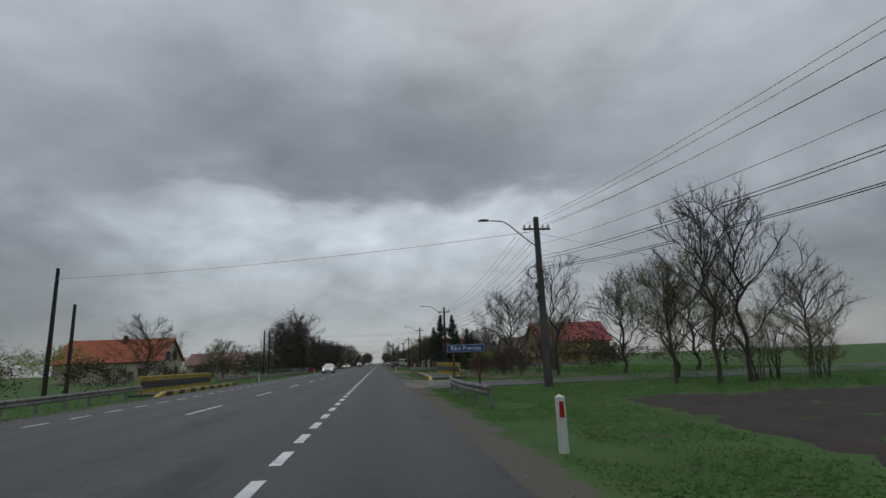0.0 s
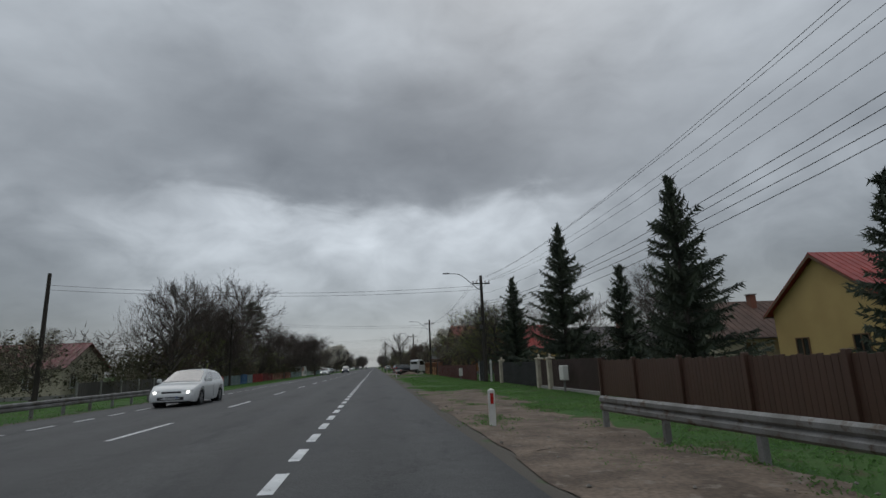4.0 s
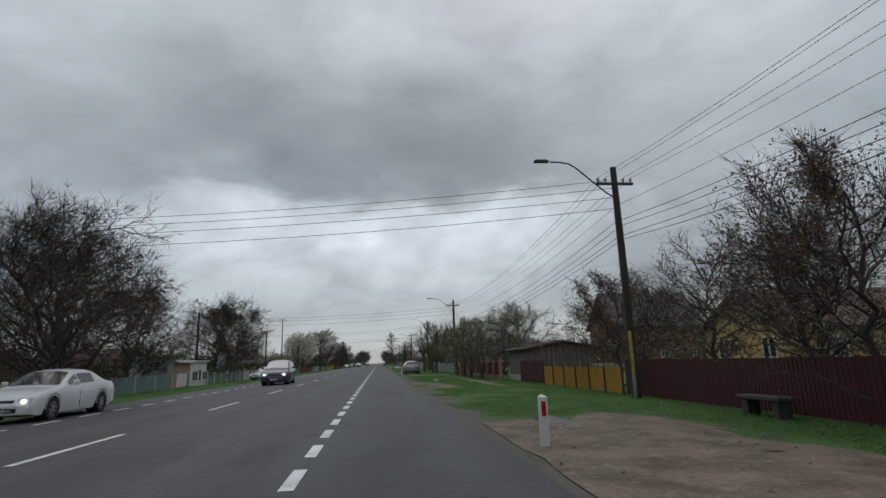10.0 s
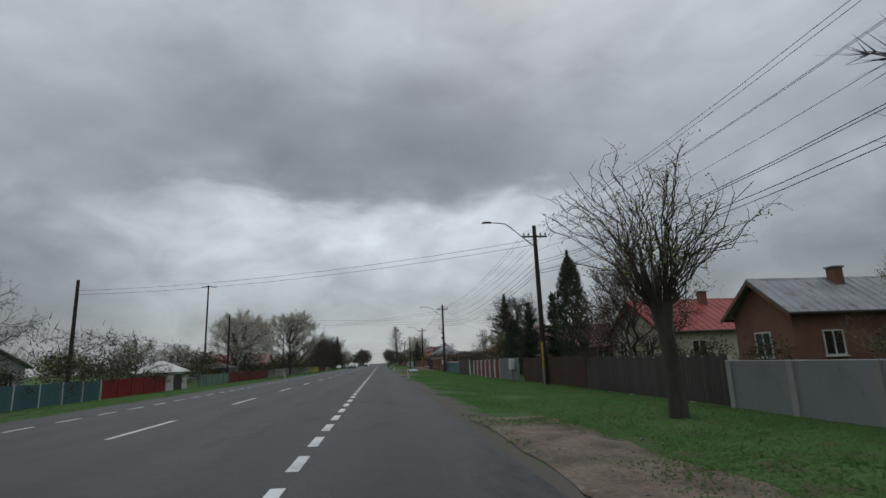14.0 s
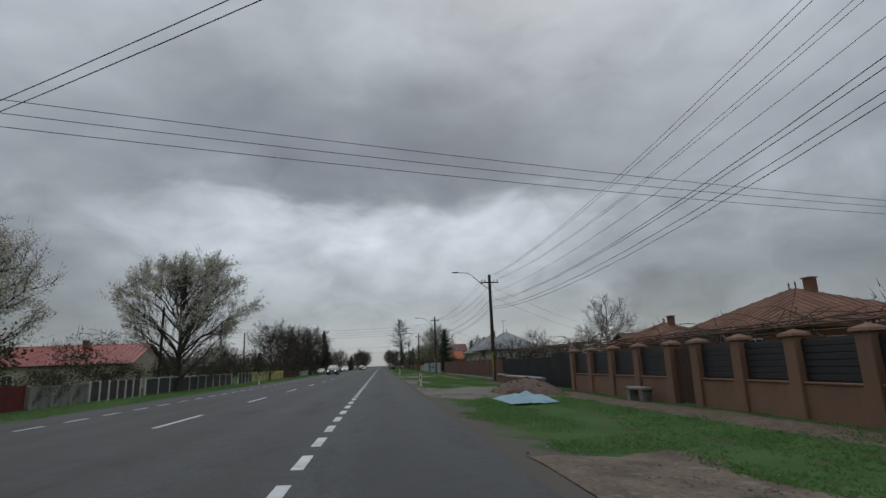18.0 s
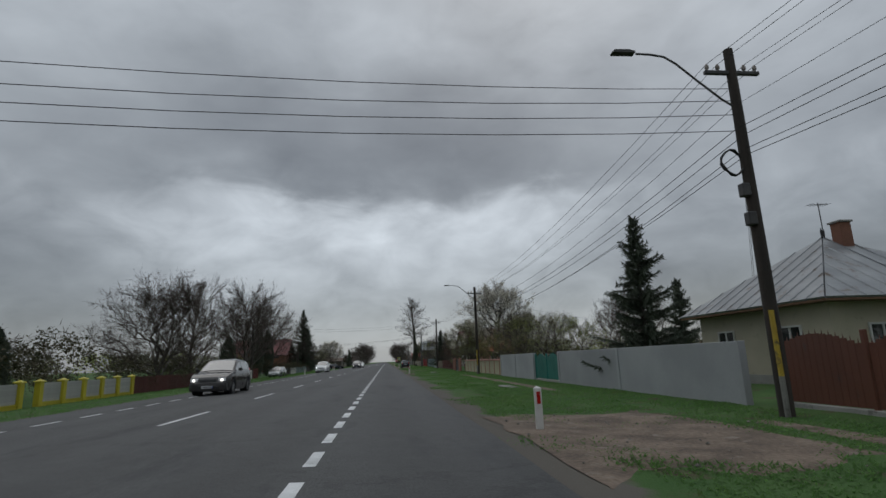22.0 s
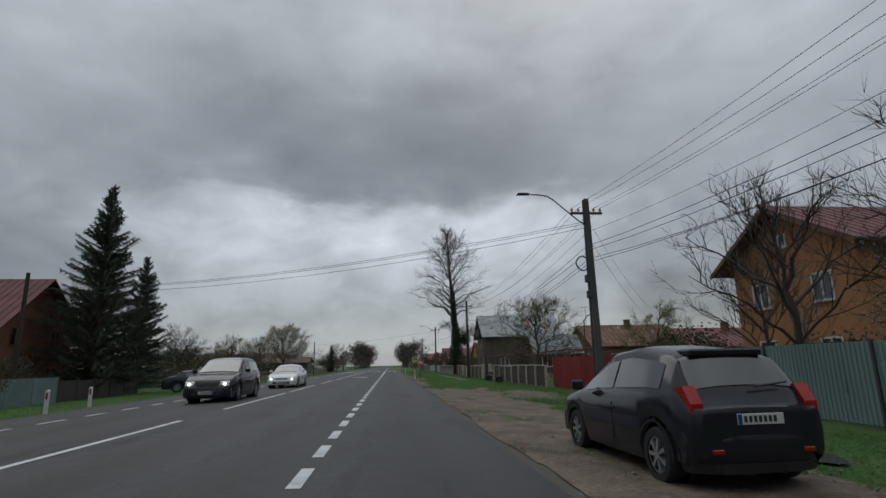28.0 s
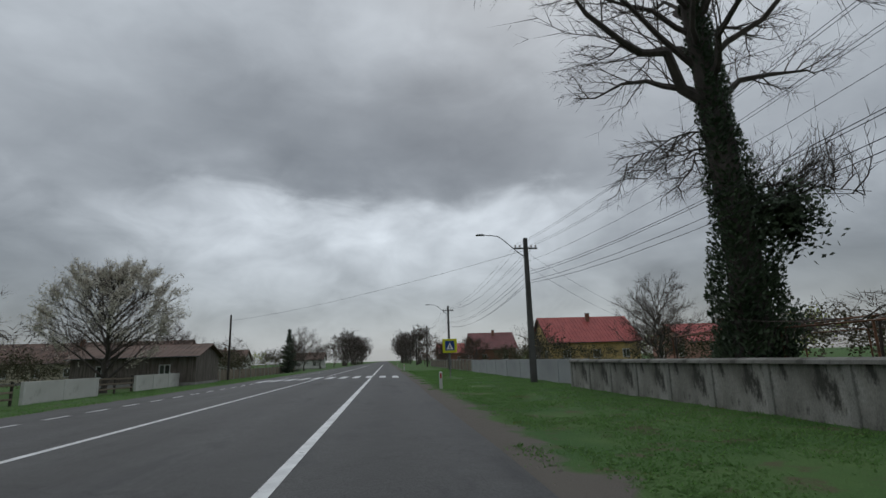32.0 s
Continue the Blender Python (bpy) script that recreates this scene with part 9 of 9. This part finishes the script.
for x, y in ((2.75, 7.6), (2.4, 75), (2.35, 124.7), (2.25, 168.0), (2.4, 221.0), (2.3, 271.8), (2.35, 324.2), (2.6, 368.5), (2.25, 415.8), (2.25, 462.1), (2.25, 513.5), (2.5, 553.0), (2.5, 605), (2.5, 655)):
    delineator(x, y)
for x, y in ((-12.4, 106.5), (-12.1, 57), (-12.2, 295.5), (-11.9, 345.0), (-12.0, 439.0), (-11.7, 480.5), (-12.4, 484.5)):
    delineator(x, y)


def letters(text, size, parent, at, material, spin=(90, 0, 0)):
    """Raised lettering in the built-in font, turned into a mesh."""
    cu = bpy.data.curves.new("lettering", "FONT")
    cu.body, cu.size, cu.align_x, cu.align_y, cu.extrude = text, size, "CENTER", "CENTER", 0.002
    ob = bpy.data.objects.new("lettering", cu)
    scene.collection.objects.link(ob)
    me = bpy.data.meshes.new_from_object(ob.evaluated_get(bpy.context.evaluated_depsgraph_get()))
    bpy.data.objects.remove(ob)
    me.materials.clear()
    me.materials.append(M[material])
    q = new("lettering", me)
    q.parent = parent
    q.location, q.rotation_euler = at, [radians(a) for a in spin]
    return q


def town_sign():
    t = thing("town_sign", (3.86, 22.7, G), "blue place-name sign with white letters on rusty posts", "road sign")
    for s in (-0.55, 0.55):
        part("post", Form().tube([(s, 0, -0.4), (s * 0.98, 0.01, 2.0)], 0.045, 8), "rusty", t)
        part("footing", Form().box(s - 0.13, -0.13, -0.2, s + 0.13, 0.13, 0.08, 0.03), "concrete", t)
    p = part("panel", Form().box(-0.82, -0.07, 1.70, 0.82, -0.05, 2.02, 0.006), "sign_blue", t)
    f = Form()
    for a in ((-0.805, 1.712, 0.805, 1.722), (-0.805, 1.998, 0.805, 2.008), (-0.805, 1.722, -0.795, 1.998), (0.795, 1.722, 0.805, 1.998)):
        f.box(a[0], -0.074, a[1], a[2], -0.0705, a[3])
    part("border", f, "sign_white", p)
    letters("Râul Precista", 0.255, p, (0, -0.073, 1.862), "sign_white")


town_sign()


def warning_sign(x, y):
    t = thing("warning_sign", (x, y, G + 0.08), "red and white triangular crossing sign on a striped post", "road sign", scale=0.93)
    part("post", Form().tube([(0, 0, -0.3), (0, 0, 0.45)], 0.05, 8), "black_paint", t)
    part("post", Form().tube([(0, 0, 0.45), (0, 0, 1.5)], 0.042, 8), "rusty", t)
    p = part("panel", Form().prism([(-0.42, 1.40), (0.42, 1.40), (0.44, 1.46), (0.04, 2.06), (-0.04, 2.06), (-0.44, 1.46)], -0.06, -0.045, 1), "sign_red", t)
    part("field", Form().prism([(-0.28, 1.475), (0.28, 1.475), (0.0, 1.93)], -0.066, -0.0605, 1), "sign_white", p)
    f = Form()
    for i in range(5):
        f.prism([(-0.21 + i * 0.09, 1.49), (-0.16 + i * 0.09, 1.49), (-0.15 + i * 0.08, 1.56), (-0.19 + i * 0.08, 1.56)], -0.070, -0.0665, 1)
    f.prism([(-0.03, 1.58), (0.04, 1.58), (0.035, 1.80), (-0.02, 1.80)], -0.070, -0.0665, 1)
    part("symbol", f, "black_paint", p, "black bars")


warning_sign(2.9, 515.3)


def crossing_sign(x, y):
    t = thing("crossing_sign", (x, y, G), "blue crossing sign on a yellow board", "road sign")
    part("post", Form().tube([(0, 0, -0.3), (0, 0, 2.9)], 0.04, 8), "steel", t)
    p = part("board", Form().box(-0.55, -0.06, 1.85, 0.55, -0.045, 2.9, 0.006), "sign_yellow", t)
    q = part("blue_field", Form().box(-0.36, -0.066, 2.02, 0.36, -0.0605, 2.74), "sign_blue", p)
    part("white_triangle", Form().prism([(-0.27, 2.1), (0.27, 2.1), (0.0, 2.62)], -0.071, -0.0665, 1), "sign_white", q)
    part("symbol", Form().prism([(-0.04, 2.16), (0.05, 2.16), (0.03, 2.42), (-0.03, 2.42)], -0.075, -0.0715, 1), "black_paint", q)


crossing_sign(4.88, 569.2)


def guardrail(pts, label="galvanised steel guard rail with a worn face"):
    """W-beam rail on posts along points."""
    t = thing("guard_rail", (pts[0][0], pts[0][1], G), label, "guard rail")
    o = Vector((pts[0][0], pts[0][1], 0))
    P = [Vector((a, b, 0)) - o for a, b in pts]
    prof = ((0.0, 0.36), (0.05, 0.40), (0.05, 0.46), (0.0, 0.505), (0.05, 0.55), (0.05, 0.61), (0.0, 0.65))
    for a, b in zip(P, P[1:]):
        d = (b - a).normalized()
        nrm = Vector((-d.y, d.x, 0))
        if (nrm.x > 0) == (o.x > -5):
            nrm = -nrm
        f = Form()
        f.v = [tuple(p + nrm * q + Vector((0, 0, z))) for p in (a, b) for q, z in prof] + [tuple(p + nrm * (q - 0.012) + Vector((0, 0, z))) for p in (a, b) for q, z in prof]
        n = len(prof)
        f.f = [(i, i + 1, n + i + 1, n + i) for i in range(n - 1)] + [(2 * n + i, 3 * n + i, 3 * n + i + 1, 2 * n + i + 1) for i in range(n - 1)] + [(n - 1, 3 * n - 1, 4 * n - 1, 2 * n - 1), (0, n, 3 * n, 2 * n)]
        part("beam", f, "steel", t)
        k = max(1, int((b - a).length / 2.0))
        for i in range(k + 1):
            p = a.lerp(b, i / k) - nrm * 0.06
            part("post", Form().box(p.x - 0.05, p.y - 0.05, -0.3, p.x + 0.05, p.y + 0.05, 0.62, 0.008), "steel", t)


guardrail(((3.2, 15.0), (3.05, 19.0), (3.2, 22.5), (3.75, 27.4)))
guardrail(((6.3, 38.4), (6.5, 42.0)))
guardrail(((6.4, 59.5), (4.9, 66.0), (4.4, 74.0)))
guardrail(((-12.2, 8.0), (-12.5, 22.0), (-13.6, 33.4)))
guardrail(((-13.6, 48.4), (-12.7, 62.0), (-12.2, 75.0), (-12.2, 95.0)))


def bridge_rail(x, y0, y1, side):
    t = thing("bridge_railing", (x, y0, G), "yellow painted bridge railing with a black band", "railing")
    L = y1 - y0
    part("top_rail", Form().tube([(0, 0, 1.12), (0, L, 1.12)], 0.05, 8), "yellow_paint", t, smooth=True)
    part("lower_rail", Form().box(-0.03, 0, 0.12, 0.03, L, 0.19, 0.01), "yellow_paint", t)
    pm = Form().box(-0.05, -0.05, -0.2, 0.05, 0.05, 1.1, 0.01).mesh("post", "yellow_paint")
    n = round(L / 2)
    for i in range(n + 1):
        part("post", pm, None, t, at=(0, i * L / n, 0))
    bm_ = Form().box(-0.014, -0.022, 0.16, 0.014, 0.022, 1.08).mesh("baluster", "yellow_paint")
    k = round(L / 0.17)
    for i in range(k):
        part("baluster", bm_, None, t, at=(0, (i + 0.5) * L / k, 0))
    part("black_board", Form().box(-side * 0.055, 0.1, 0.42, -side * 0.018, L - 0.1, 0.86, 0.004), "black_paint", t, "black weathered board")
    return t


bridge_rail(6.5, 42.4, 59.2, 1)
bridge_rail(-14.0, 34.0, 47.5, -1)
kerb_y = Form().box(-0.16, 0.02, -0.2, 0.16, 0.98, 0.24, 0.04).mesh("kerb_block", "yellow_paint")
kerb_b = Form().box(-0.16, 0.02, -0.2, 0.16, 0.98, 0.24, 0.04).mesh("kerb_block", "black_paint")
for x0, x1, y0, n, side in ((3.9, 4.5, 40.0, 18, 1), (-12.2, -12.2, 33.0, 15, -1)):
    t = thing("bridge_kerb", (x0, y0, -0.05), "kerb of alternating yellow and black blocks", "kerb")
    for i in range(n):
        part("kerb_block", kerb_y if i % 2 else kerb_b, None, t, at=((x1 - x0) * i / n, i * 1.0, 0))
    # sloping end block turned in towards the roadside
    ends = [(q + side * e, r, z) for q, r, top in ((0.0, 0.0, 0.24), (-side * 0.10, -1.4, 0.03)) for z in (-0.2, top) for e in (-0.14, 0.14)]
    part("kerb_end", Form().add(ends, [(0, 1, 3, 2), (4, 6, 7, 5), (0, 4, 5, 1), (2, 3, 7, 6), (0, 2, 6, 4), (1, 5, 7, 3)]), "yellow_paint", t, "worn yellow sloping end block")
    setting("bridge_pavement", Form().box(min(x0, 6.7 if side > 0 else -14.2) + (0.16 if side > 0 else 0), y0, -0.3, max(x0, 6.7) if side > 0 else x0 - 0.16, y0 + n + 2, 0.06, 0.02), "worn_pavement", "dark stained bridge footway", "pavement")

# ---- clutter by the fences ----
def heap(name, x, y, r, h, material, label, category, seed):
    f = Form()
    k, m = 26, 10
    rr = random.Random(seed)
    for j in range(m + 1):
        q = j / m
        for i in range(k):
            a = 2 * math.pi * i / k
            w = r * (1 - q) * (1 + 0.22 * noise.noise(Vector((math.cos(a) * 1.5, math.sin(a) * 1.5, seed))))
            z = h * (1 - (1 - q) ** 1.7) + 0.05 * noise.noise(Vector((math.cos(a) * w * 3, math.sin(a) * w * 3, seed + q * 4)))
            f.v.append((w * math.cos(a), w * 1.2 * math.sin(a), z - 0.12))
    f.f = [(j * k + i, j * k + (i + 1) % k, (j + 1) * k + (i + 1) % k, (j + 1) * k + i) for j in range(m) for i in range(k)]
    t = thing(name, (x, y, G), label, category)
    part("mound", f, material, t, smooth=True)
    g = Form()
    for _ in range(260):
        a, q = rr.uniform(0, 6.28), rr.random()
        w = r * (1 - q) * rr.uniform(0.6, 1.15)
        z = h * (1 - (1 - q) ** 1.7) - 0.1
        s = rr.uniform(0.02, 0.06)
        c = Vector((w * math.cos(a), w * 1.2 * math.sin(a), z))
        g.add([c + Vector((s, 0, 0)), c + Vector((0, s, 0)), c - Vector((s, 0, 0)), c - Vector((0, s, 0)), c + Vector((0, 0, s)), c - Vector((0, 0, s))], [(0, 1, 4), (1, 2, 4), (2, 3, 4), (3, 0, 4), (1, 0, 5), (2, 1, 5), (3, 2, 5), (0, 3, 5)])
    tagged(part("stones", g, material, t), kind="stuff")
    return t


heap("gravel_heap", 6.4, 314.6, 1.9, 0.75, "red_gravel", "heap of reddish gravel beside a drive", "gravel heap", 3)
heap("soil_heap", 5.2, 147.2, 1.7, 0.55, "soil", "low heap of earth in the grass", "soil heap", 5)
heap("sand_heap", 5.6, 313.2, 0.8, 0.3, "red_gravel", "small heap of sand on the verge", "sand heap", 9)


def tarp(x, y):
    f = Form()
    nx_, ny_ = 16, 20
    for j in range(ny_ + 1):
        for i in range(nx_ + 1):
            a, b = (i / nx_ - 0.5) * 1.7, (j / ny_ - 0.5) * 3.2
            e = max(0, 1 - (abs(a) / 0.85) ** 3) * max(0, 1 - (abs(b) / 1.6) ** 3)
            f.v.append((a, b, 0.03 + 0.26 * e * (0.8 + 0.5 * noise.noise(Vector((a * 2.2, b * 2.2, 4)))) + 0.03 * noise.noise(Vector((a * 7, b * 7, 1)))))
    c = nx_ + 1
    f.f = [(j * c + i, j * c + i + 1, (j + 1) * c + i + 1, (j + 1) * c + i) for j in range(ny_) for i in range(nx_)]
    t = thing("tarpaulin", (x, y, G), "crumpled pale blue tarpaulin over a low heap", "tarpaulin")
    part("sheet", f, mat("tarp_blue", (0.14, 0.30, 0.38), (0.24, 0.38, 0.44), 0.45, 2.5, 20, 0.2), t, smooth=True)


tarp(4.95, 309.6)


def bench(x, y, wood="old_concrete", legs="old_concrete"):
    t = thing("bench", (x, y, G), "low stone bench beside a gate", "bench")
    part("seat", Form().box(-0.2, -0.65, 0.36, 0.2, 0.65, 0.45, 0.02), wood, t)
    for s in (-0.45, 0.45):
        part("leg", Form().box(-0.16, s - 0.09, -0.1, 0.16, s + 0.09, 0.36, 0.02), legs, t)


bench(7.9, 170.6, "dark_plank", "dark_plank")
bench(8.2, 307.4)
bench(7.7, 499.5, "dark_plank", "dark_plank")


def meter_box(x, y, z=0.35):
    t = thing("meter_box", (x, y, G), "white electricity meter box on a post", "meter box")
    part("post", Form().box(-0.04, -0.04, -0.15, 0.04, 0.04, z + 0.05, 0.005), "steel", t)
    b = part("cabinet", Form().box(-0.12, -0.26, z, 0.12, 0.26, z + 0.62, 0.02), "wall_white", t)
    part("door", Form().box(-0.13, -0.22, z + 0.04, -0.121, 0.22, z + 0.58, 0.004), "wall_white", b)


meter_box(7.2, 109.0)
meter_box(8.0, 86.0, 0.5)
meter_box(8.0, 257.5, 0.7)
meter_box(8.4, 298.0, 0.9)


def billboard(x, y):
    t = thing("billboard", (x, y, G), "weathered grey advertising board on rusty legs", "billboard", turn=-40)
    for s in (-0.8, 0.8):
        part("leg", Form().box(s - 0.06, -0.06, -0.2, s + 0.06, 0.06, 2.5, 0.01), "rusty", t)
    p = part("board", Form().box(-1.05, -0.09, 2.3, 1.05, 0.0, 4.45, 0.02), "grey_sheet", t)
    part("frame", Form().box(-1.1, -0.11, 2.25, 1.1, -0.05, 2.33).box(-1.1, -0.11, 4.42, 1.1, -0.05, 4.5).box(-1.1, -0.11, 2.33, -1.02, -0.05, 4.42).box(1.02, -0.11, 2.33, 1.1, -0.05, 4.42), "rusty", p)
    f = Form()
    for i in range(5):
        part("lettering_bar", Form().box(-0.8 + i * 0.26, -0.098, 3.75, -0.63 + i * 0.26, -0.0915, 4.05), "tin_clean", p)
    part("patch", Form().box(0.5, -0.1, 3.4, 0.9, -0.0915, 3.8), "wall_pink", p, "faded pink patch")
    part("lamp_bar", Form().tube([(-0.7, -0.1, 4.5), (-0.25, -0.5, 4.8), (0.25, -0.5, 4.75), (0.7, -0.1, 4.5)], 0.03, 5), "dark_steel", p)


billboard(10.9, 160.6)
house(10.2, 14.0, 158.4, 163.0, 1.9, 2.3, "dark_plank", "roof_brown", "brown plank shed under a billboard", "gable_y", 0.2, windows=0, chimney=False, name="shed")
for i in range(5):
    t = thing("yellow_board", (10.24, 152.9 + i * 1.15, G), "faded yellow board on an old plank fence", "board", "fence boards")
    part("board", Form().box(-0.05, 0, 0.12, -0.02, 0.8, 0.95 - 0.1 * (i % 2), 0.01), "ochre", t)
    part("diamond", Form().prism([(0.4, 0.25), (0.65, 0.55), (0.4, 0.85), (0.15, 0.55)], -0.075, -0.052, 0), "diamond_brown", t)


def yard_lamp(x, y):
    t = thing("bracket_post", (x, y, G), "slim dark bent bracket post in a yard", "post")
    part("pole", Form().tube([(0, 0, -0.2), (0.06, 0, 3.65)], [0.04, 0.03], 8), "dark_steel", t)
    part("arm", Form().tube([(0.06, 0, 3.6), (0.3, 0, 3.9), (0.9, 0, 4.05)], 0.03, 6), "dark_steel", t)



def roadside_bench(x, y):
    t = thing("bench", (x, y, G), "low dark plank bench before a brown fence", "bench", turn=0)
    part("seat", Form().box(-0.2, -0.75, 0.38, 0.2, 0.75, 0.43, 0.012), "dark_plank", t)
    part("backrest", Form().box(0.2, -0.75, 0.5, 0.24, 0.75, 0.72, 0.012), "dark_plank", t)
    for q in (-0.6, 0.6):
        part("leg", Form().box(-0.17, q - 0.05, -0.1, 0.17, q + 0.05, 0.38, 0.01), "dark_plank", t)
        part("back_post", Form().box(0.17, q - 0.04, 0.38, 0.2, q + 0.04, 0.72, 0.006), "dark_plank", t)


roadside_bench(7.85, 504.3)
yard_lamp(10.1, 464.0)
yard_lamp(10.6, 489.5)


def pergola(x0, x1, y0, y1, h, seed):
    """Vine trellis: posts, rails and a tangle of bare canes."""
    t = thing("vine_trellis", (x0, y0, G), "bare grape vines on a rusty trellis behind a fence", "trellis", "vine trellises")
    w, l = x1 - x0, y1 - y0
    n = max(2, int(l / 2.5))
    for i in range(n + 1):
        for xx in (0, w):
            part("post", Form().tube([(xx, i * l / n, -0.2), (xx, i * l / n, h)], 0.03, 5), "rusty", t)
        part("rail", Form().tube([(0, i * l / n, h), (w / 2, i * l / n, h + 0.25), (w, i * l / n, h)], 0.022, 4), "rusty", t)
    for xx in (0, w / 2, w):
        part("rail", Form().tube([(xx, 0, h + (0.25 if xx == w / 2 else 0)), (xx, l, h + (0.25 if xx == w / 2 else 0))], 0.022, 4), "rusty", t)
    r = random.Random(seed)
    f = Form()
    for i in range(int(l * 9)):
        p = Vector((r.uniform(0, w), r.uniform(0, l), h + 0.1))
        pts = [p]
        d = Vector((r.gauss(0, 1), r.gauss(0, 1.4), r.gauss(0, 0.25)))
        for k in range(5):
            d = d + Vector((r.gauss(0, 0.6), r.gauss(0, 0.6), r.gauss(0, 0.35)))
            p = p + d.normalized() * 0.32
            p.z = min(max(p.z, h - 0.35), h + 0.5)
            pts.append(p.copy())
        f.tube(pts, [0.02, 0.017, 0.014, 0.012, 0.009, 0.006], 3, False)
    for i in range(n + 1):
        y = i * l / n
        f.tube([(0.1, y, 0), (0.16, y + 0.12, h * 0.5), (0.05, y - 0.1, h)], [0.05, 0.04, 0.03], 5, False)
    tagged(part("vines", f, "twig", t), kind="stuff")


pergola(9.6, 12.6, 279, 296, 1.9, 1)
pergola(10.0, 13.0, 298, 316, 2.0, 2)
pergola(9.8, 13.2, 317, 334, 2.1, 3)
pergola(10.2, 14.0, 459.5, 468.0, 2.2, 4)
pergola(9.6, 13.0, 504, 518, 2.0, 5)
pergola(10.0, 15.0, 533, 546, 1.9, 6)
pergola(9.8, 12.8, 490, 499, 1.9, 7)


def aerial(x, y, z, h=1.6):
    t = thing("roof_aerial", (x, y, z), "thin television aerial on a roof", "aerial", "roof aerials")
    part("mast", Form().tube([(0, 0, -0.6), (0, 0, h)], 0.022, 5), "dark_steel", t)
    part("boom", Form().tube([(-0.5, 0, h - 0.1), (0.5, 0, h - 0.05)], 0.014, 4), "dark_steel", t)
    for i in range(5):
        part("element", Form().tube([(-0.4 + i * 0.2, -0.25, h - 0.08), (-0.4 + i * 0.2, 0.25, h - 0.08)], 0.009, 4), "dark_steel", t)


aerial(16.0, 359.2, 5.1)
aerial(18.3, 378.4, 5.7)
aerial(15.5, 513.2, 3.9, 2.4)
aerial(22, 298.6, 5.0, 2.2)
aerial(31, 231, 9.8)
aerial(20.5, 515, 5.0, 2.0)


def planter(x, y):
    t = thing("tyre_planter", (x, y, G), "whitewashed old tyre lying in the grass", "planter")
    f = Form()
    k = 18
    for i in range(k):
        a = 2 * math.pi * i / k
        for j in range(6):
            b = 2 * math.pi * j / 6
            q = 0.12 + 0.045 * math.cos(b)
            f.v.append((q * math.cos(a), q * math.sin(a), 0.06 + 0.06 * math.sin(b)))
    f.f = [(i * 6 + j, i * 6 + (j + 1) % 6, ((i + 1) % k) * 6 + (j + 1) % 6, ((i + 1) % k) * 6 + j) for i in range(k) for j in range(6)]
    part("ring", f, "white_paint", t, smooth=True)


planter(3.9, 198.6)
# concrete slabs over the ditch and loose stones
for i, (x, y, a, b) in enumerate(((4.3, 33.8, 0.9, 0.7), (4.6, 36.0, 0.7, 0.9), (6.6, 146.0, 0.7, 1.8), (2.6, 280.6, 0.25, 0.35), (2.5, 235.6, 0.3, 0.25), (5.6, 384, 0.25, 1.2), (5.2, 420, 0.3, 1.3))):
    t = thing("concrete_slab", (x, y, G), "loose concrete slab on the ground", "slab", "slabs")
    part("slab", Form().box(-a, -b, -0.08, a, b, 0.035, 0.015), "old_concrete", t)
